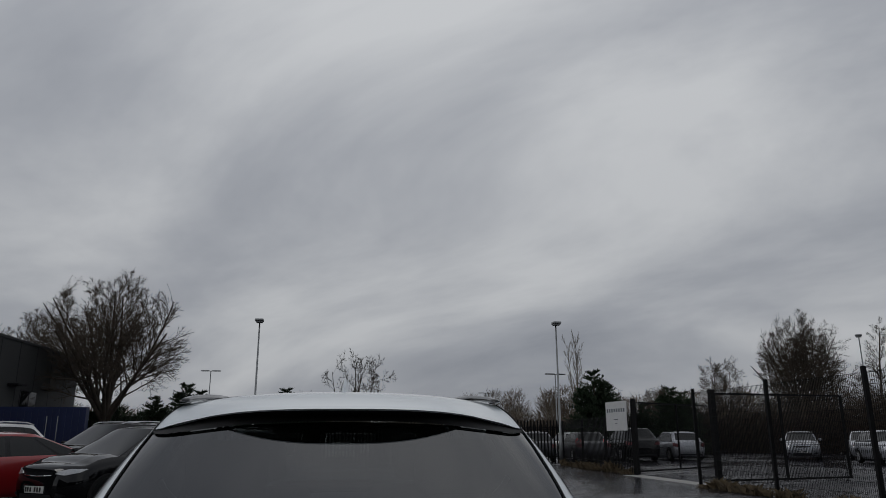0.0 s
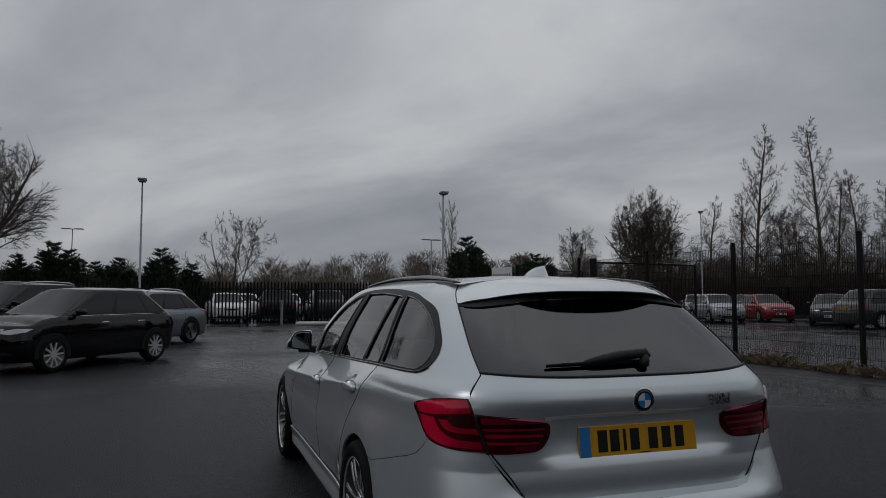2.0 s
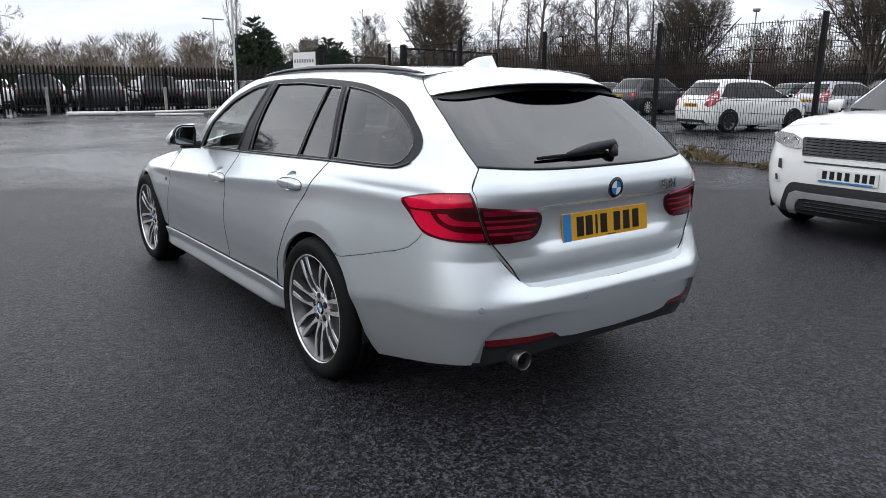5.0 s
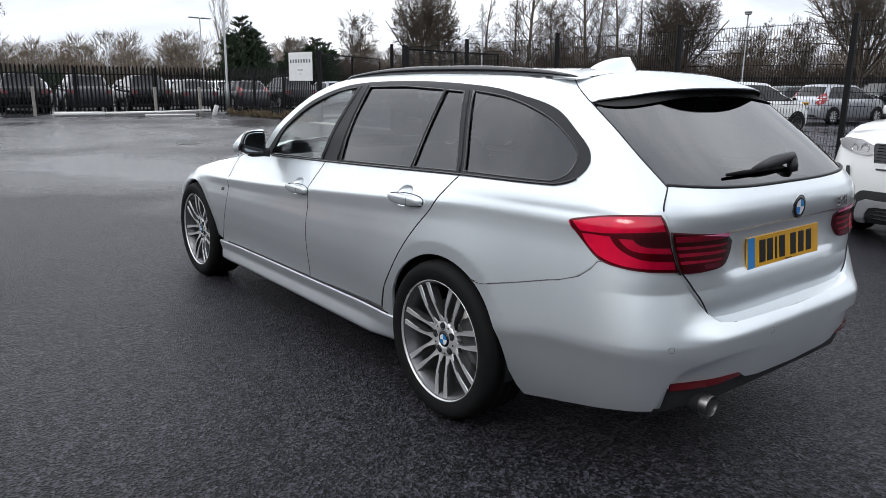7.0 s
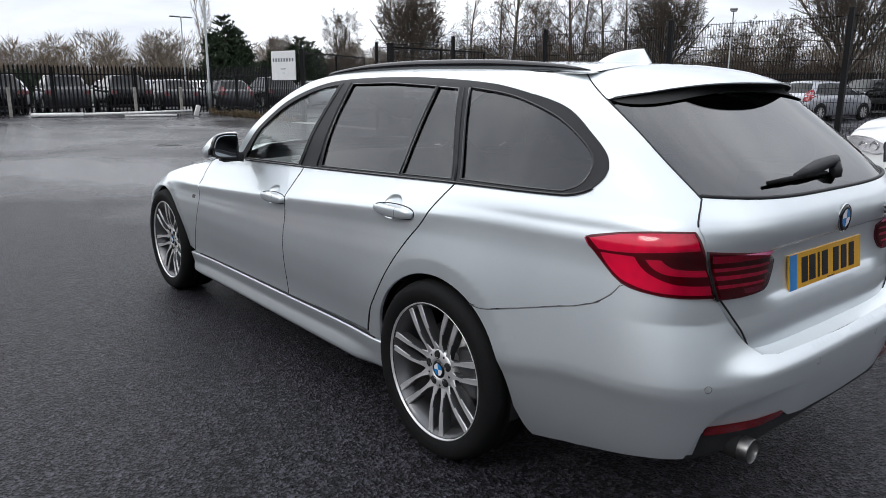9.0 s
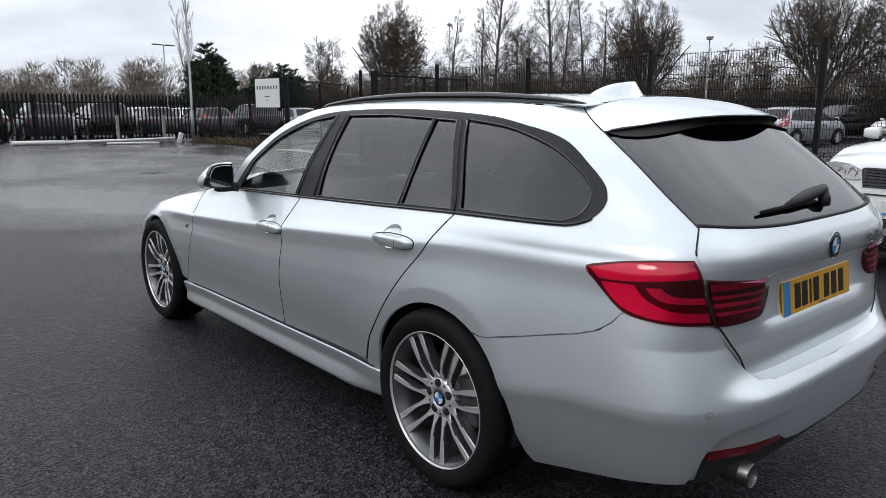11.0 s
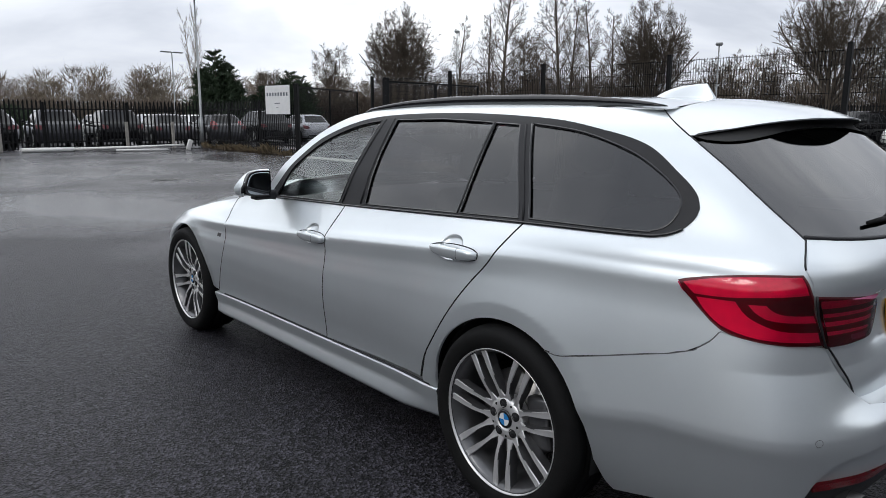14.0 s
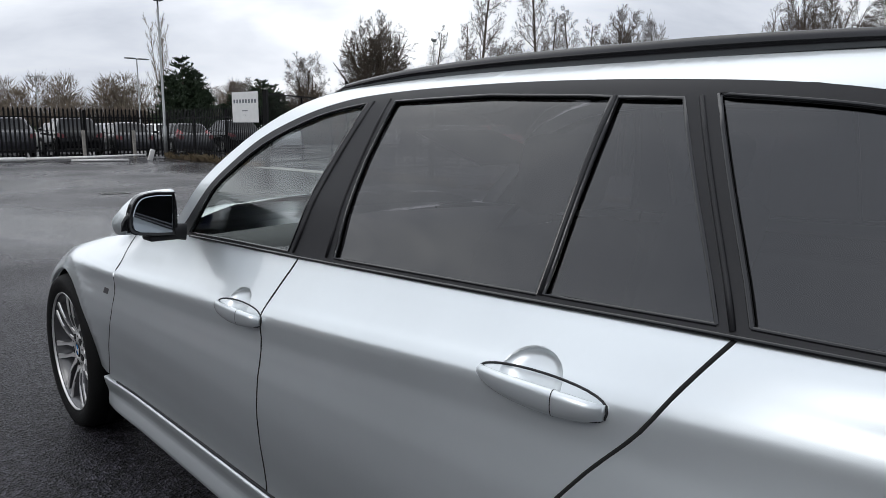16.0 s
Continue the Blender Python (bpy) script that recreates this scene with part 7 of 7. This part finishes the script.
pole_tree = tree_proto("poplar", "thin pale bare poplar with upright branches", 23, 8.5, 1.12,
                       [dict(stems=3, splay=0.05, reach=8.4, girth=0.045, lift=0.02, wander=0.03, joints=10), dict(count=18, start=0.15, reach=0.28, angle=0.50, lift=0.10, wander=0.05, joints=5, taper=0.6), dict(count=9, start=0.2, reach=0.45, angle=0.45, lift=0.06, wander=0.08, joints=3)], bark="paletwig", twig="paletwig")
pole_tree.matrix_basis = pose(16.4, 46.3, 0)
dense_tree = tree_proto("dense_tree", "dense bare tree with brown twigs", 31, 10.5, 3.0,
                        [dict(stems=4, splay=0.22, reach=9.8, girth=0.13, lift=0.03, wander=0.045, joints=10), dict(LEVELS[0], count=18, start=0.14, reach=0.42), dict(LEVELS[1], count=11), dict(LEVELS[2], count=9)])
dense_tree.matrix_basis = pose(39.4, 51.5, 0, 0, 0, 40)
for p, x, y, tall, wide, turn in (
        (dense_tree, 31.2, 52.4, 0.73, 0.66, 100), (tall_tree, 41.6, 48.2, 0.70, 0.86, 30), (tall_tree, 42.6, 36.8, 1.02, 0.98, 140), (tall_tree, 42.4, 33.5, 0.70, 0.86, 200),
        (round_tree, 45.2, 30.2, 0.96, 0.74, 80), (tall_tree, 45.4, 38.4, 0.74, 0.85, 300), (dense_tree, 43.4, 40.6, 0.86, 0.72, 15), (tall_tree, 41.6, 44.0, 0.72, 0.80, 75), (tall_tree, 47.5, 35.6, 0.68, 0.82, 250),
        (dense_tree, 46.4, 32.6, 0.80, 0.66, 210), (tall_tree, 46.0, 24.3, 0.41, 0.52, 20), (dense_tree, 47.0, 22.2, 0.60, 0.44, 260), (round_tree, 43.0, 16.4, 0.92, 0.80, 40), (dense_tree, 44.2, 12.6, 0.92, 0.90, 120),
        (round_tree, 44.5, 8.4, 0.90, 0.85, 310), (dense_tree, 45.0, 3.5, 0.9, 0.9, 70), (round_tree, 44.0, -2.0, 0.9, 0.85, 10), (dense_tree, 50.5, 27.6, 0.58, 0.62, 330), (dense_tree, 26.5, 55.0, 0.52, 0.56, 160), (dense_tree, 23.0, 56.0, 0.50, 0.50, 20),
        (round_tree, 36.0, 49.8, 1.04, 0.76, 290), (pole_tree, 18.8, 60.0, 0.66, 0.8, 60), (small_tree, -2.2, 50.0, 0.66, 0.72, 130), (round_tree, -17.5, 42.0, 0.80, 0.80, 210)):
    put_tree(p, x, y, tall, wide, turn)


def conifer(name, seed, h, w, label):
    t = thing(name, label, "tree", "evergreens")
    rnd = random.Random(seed)
    bm = bmesh.new()
    tube(bm, [(0, 0, 0), (0.03, 0, h * 0.5), (0, 0, h * 0.97)], [0.12, 0.08, 0.015], 8)
    part("trunk", bm, M["bark"], t)
    verts, faces = [], []
    tops = [(0.0, 0.0, 1.0), (w * 0.36, 0.1, 0.84), (-w * 0.40, -0.1, 0.76), (0.1, w * 0.35, 0.80)]
    for k in range(760):
        tx, ty, th = tops[k % len(tops)]
        f = rnd.random() ** 1.15
        z = h * th * (0.04 + 0.94 * f)
        reach = w * 0.78 * (1 - f) ** 0.62 * rnd.uniform(0.55, 1.10) + 0.12
        a = rnd.uniform(0, 2 * math.pi)
        d = Vector((math.cos(a), math.sin(a), rnd.uniform(0.25, 0.85)))
        base = Vector((tx * (0.4 + 0.6 * f), ty * (0.4 + 0.6 * f), z - 0.25 * reach))
        for j in range(9):
            q = (j + 2) / 10
            p = base + d * reach * q + Vector((0, 0, -0.12 * reach * q * q))
            for _ in range(3):
                o = (Vector((rnd.uniform(-1, 1), rnd.uniform(-1, 1), rnd.uniform(-0.2, 0.9))) + d * 0.8).normalized() * rnd.uniform(0.16, 0.34)
                n = o.orthogonal().normalized() * 0.034
                n = Matrix.Rotation(rnd.uniform(0, 3.1), 3, o.normalized()) @ n
                i = len(verts)
                verts += [p - n * 0.5, p + o * 0.5 - n, p + o, p + o * 0.5 + n]
                faces.append((i, i + 1, i + 2, i + 3))
    me = bpy.data.meshes.new("crown")
    me.from_pydata(verts, [], faces)
    me.materials.append(M["needle"])
    o = new("crown", me)
    o.parent = t
    return t


fir = conifer("conifer", 5, 5.7, 2.4, "dark green evergreen with ragged outline")
fir.matrix_basis = pose(17.2, 44.6, 0)
for x, y, s, turn in ((18.5, 45.8, 0.84, 90), (22.6, 44.6, 0.80, 200), (24.0, 45.4, 0.76, 20), (21.2, 46.0, 0.62, 70), (-3.4, 46.0, 0.78, 40), (-5.9, 46.0, 0.66, 160), (-7.4, 47.0, 0.62, 10), (-9.4, 44.0, 0.80, 250), (-8.4, 43.6, 0.72, 30), (-11.2, 44, 0.66, 300), (-13.6, 42.5, 0.62, 30), (-1.6, 47.5, 0.62, 220)):
    c = copy_thing(fir, pose(x, y, 0, 0, 0, turn))
    c.scale = (s * 1.1, s * 1.1, s)


# ---- hedges, far woods and weeds ----
def thicket(name, label, line, depth, crowns, twigs, seed, material, size, length, thick, ground=0.35):
    """Countless bare twigs in overlapping clumps along a line of (x, y, height), as one object."""
    rnd = random.Random(seed)
    verts, faces = [], []
    for c in range(crowns):
        f = (c + rnd.random()) / crowns * (len(line) - 1)
        i = min(len(line) - 2, int(f))
        a, b, t = line[i], line[i + 1], f - i
        cx, cy = a[0] + (b[0] - a[0]) * t + rnd.uniform(-depth, depth), a[1] + (b[1] - a[1]) * t + rnd.uniform(-depth, depth)
        hh = (a[2] + (b[2] - a[2]) * t) * rnd.uniform(0.55, 1.08)
        r = size * rnd.uniform(0.6, 1.3)
        for k in range(twigs):
            an, q = rnd.uniform(0, 2 * math.pi), math.sqrt(rnd.random())
            z = hh * (rnd.random() ** (0.8 if rnd.random() > ground else 2.0))
            wd = r * math.sqrt(max(0.05, 1 - (max(0.0, z / hh - 0.35) / 0.66) ** 2))
            p = Vector((cx + wd * q * math.cos(an), cy + wd * q * math.sin(an), z * 0.92))
            d = Vector((math.cos(an) * q * 0.8 + rnd.uniform(-0.5, 0.5), math.sin(an) * q * 0.8 + rnd.uniform(-0.5, 0.5), rnd.uniform(0.2, 1.3))).normalized() * length * rnd.uniform(0.5, 1.2)
            w = d.orthogonal().normalized() * thick * rnd.uniform(0.6, 1.4)
            w = Matrix.Rotation(rnd.uniform(0, 3.14), 3, d.normalized()) @ w
            e = Vector((rnd.uniform(-1, 1), rnd.uniform(-1, 1), rnd.uniform(-0.3, 1))) * length * 0.3
            i0 = len(verts)
            verts += [p - w, p + w, p + d, p + d * 0.45 - w * 0.6, p + d * 0.45 + w * 0.6, p + d * 0.5 + e]
            faces += [(i0, i0 + 1, i0 + 2), (i0 + 3, i0 + 4, i0 + 5)]
    me = bpy.data.meshes.new(name)
    me.from_pydata(verts, [], faces)
    me.materials.append(material)
    return tagged(new(name, me), label, "hedge", kind="stuff")


HEDGE = [(-30, 50, 2.8), (-12, 49, 2.8), (4, 51, 2.5), (18, 53, 2.6), (28, 50, 3.8), (36, 46, 4.4), (41, 41, 4.6), (46, 34, 4.6), (50, 24, 4.2), (48, 10, 4.4), (47, -4, 4.0)]
thicket("hedge", "tangled brown winter hedge behind the car parks", HEDGE, 1.5, 340, 700, 1, M["twig"], 1.8, 0.75, 0.0085)
thicket("undergrowth", "dark brambles under the trees behind the far fence", [(26, 48, 2.6), (36, 43, 3.0), (42, 36, 3.0), (45, 28, 2.8), (46, 14, 2.8), (45, 0, 2.6)], 1.2, 120, 480, 11, M["bramble"], 1.6, 0.6, 0.016, 0.5)
thicket("evergreen_hedge", "dark evergreen hedge at the foot of the broad tree", [(-22, 43.5, 3.3), (-13, 42.5, 3.0), (-8, 44.5, 2.6), (-3, 47, 2.3), (2, 48.5, 2.0), (9, 49, 1.9)], 1.0, 70, 620, 12, M["needle"], 1.5, 0.42, 0.040, 0.4)
thicket("far_wood", "far brown bare woodland along the horizon", [(-70, 108, 6.5), (-30, 110, 5.5), (0, 112, 6), (20, 112, 7.5), (40, 110, 8.5), (65, 100, 8), (95, 80, 9), (100, 40, 9), (95, 0, 9)], 7, 150, 520, 2, M["scrub"], 3.0, 1.5, 0.045)
thicket("far_scrub", "far brown scrub below the woodland", [(-70, 96, 4.0), (0, 98, 3.6), (40, 97, 4.6), (70, 88, 4.6), (88, 60, 4.5), (90, 0, 4.5)], 3, 90, 520, 21, M["scrub"], 3.4, 1.0, 0.05, 0.6)


def brush(name, label, line, depth, n, seed, material, thick):
    """Countless upright stalks along a line of (x, y, height), as one object."""
    rnd = random.Random(seed)
    verts, faces = [], []
    for k in range(n):
        f = rnd.random() * (len(line) - 1)
        i = min(len(line) - 2, int(f))
        a, b, t = line[i], line[i + 1], f - i
        x, y = a[0] + (b[0] - a[0]) * t + rnd.uniform(-depth, depth), a[1] + (b[1] - a[1]) * t + rnd.uniform(-depth, depth)
        clump = max(0.0, 0.5 + 0.9 * noise.noise((x * 0.9, y * 0.9, 4.1)))
        hh = (a[2] + (b[2] - a[2]) * t) * clump * rnd.uniform(0.5, 1.1)
        p = Vector((x, y, 0))
        d = Vector((rnd.uniform(-0.5, 0.5), rnd.uniform(-0.5, 0.5), 1)).normalized() * hh
        w = Vector((rnd.uniform(-1, 1), rnd.uniform(-1, 1), 0)).normalized() * thick * rnd.uniform(0.6, 1.6)
        bend = Vector((rnd.uniform(-0.15, 0.15), rnd.uniform(-0.15, 0.15), -0.03))
        i0 = len(verts)
        verts += [p - w, p + w, p + d * 0.6 + w * 0.6, p + d + bend]
        faces += [(i0, i0 + 1, i0 + 2), (i0, i0 + 2, i0 + 3)]
    me = bpy.data.meshes.new(name)
    me.from_pydata(verts, [], faces)
    me.materials.append(material)
    return tagged(new(name, me), label, "weeds", kind="stuff")


brush("dry_weeds", "dry yellow weeds along the fence foot", [(9.08, 0.5, 0.34), (9.08, 6, 0.40), (9.08, 10.5, 0.40), (9.08, 15.0, 0.36)], 0.13, 1700, 3, M["grass"], 0.004)
brush("dry_weeds", "dry weeds under the palisade return", [(9.80, 21.0, 0.40), (9.95, 29.2, 0.46)], 0.15, 1100, 4, M["grass"], 0.006)
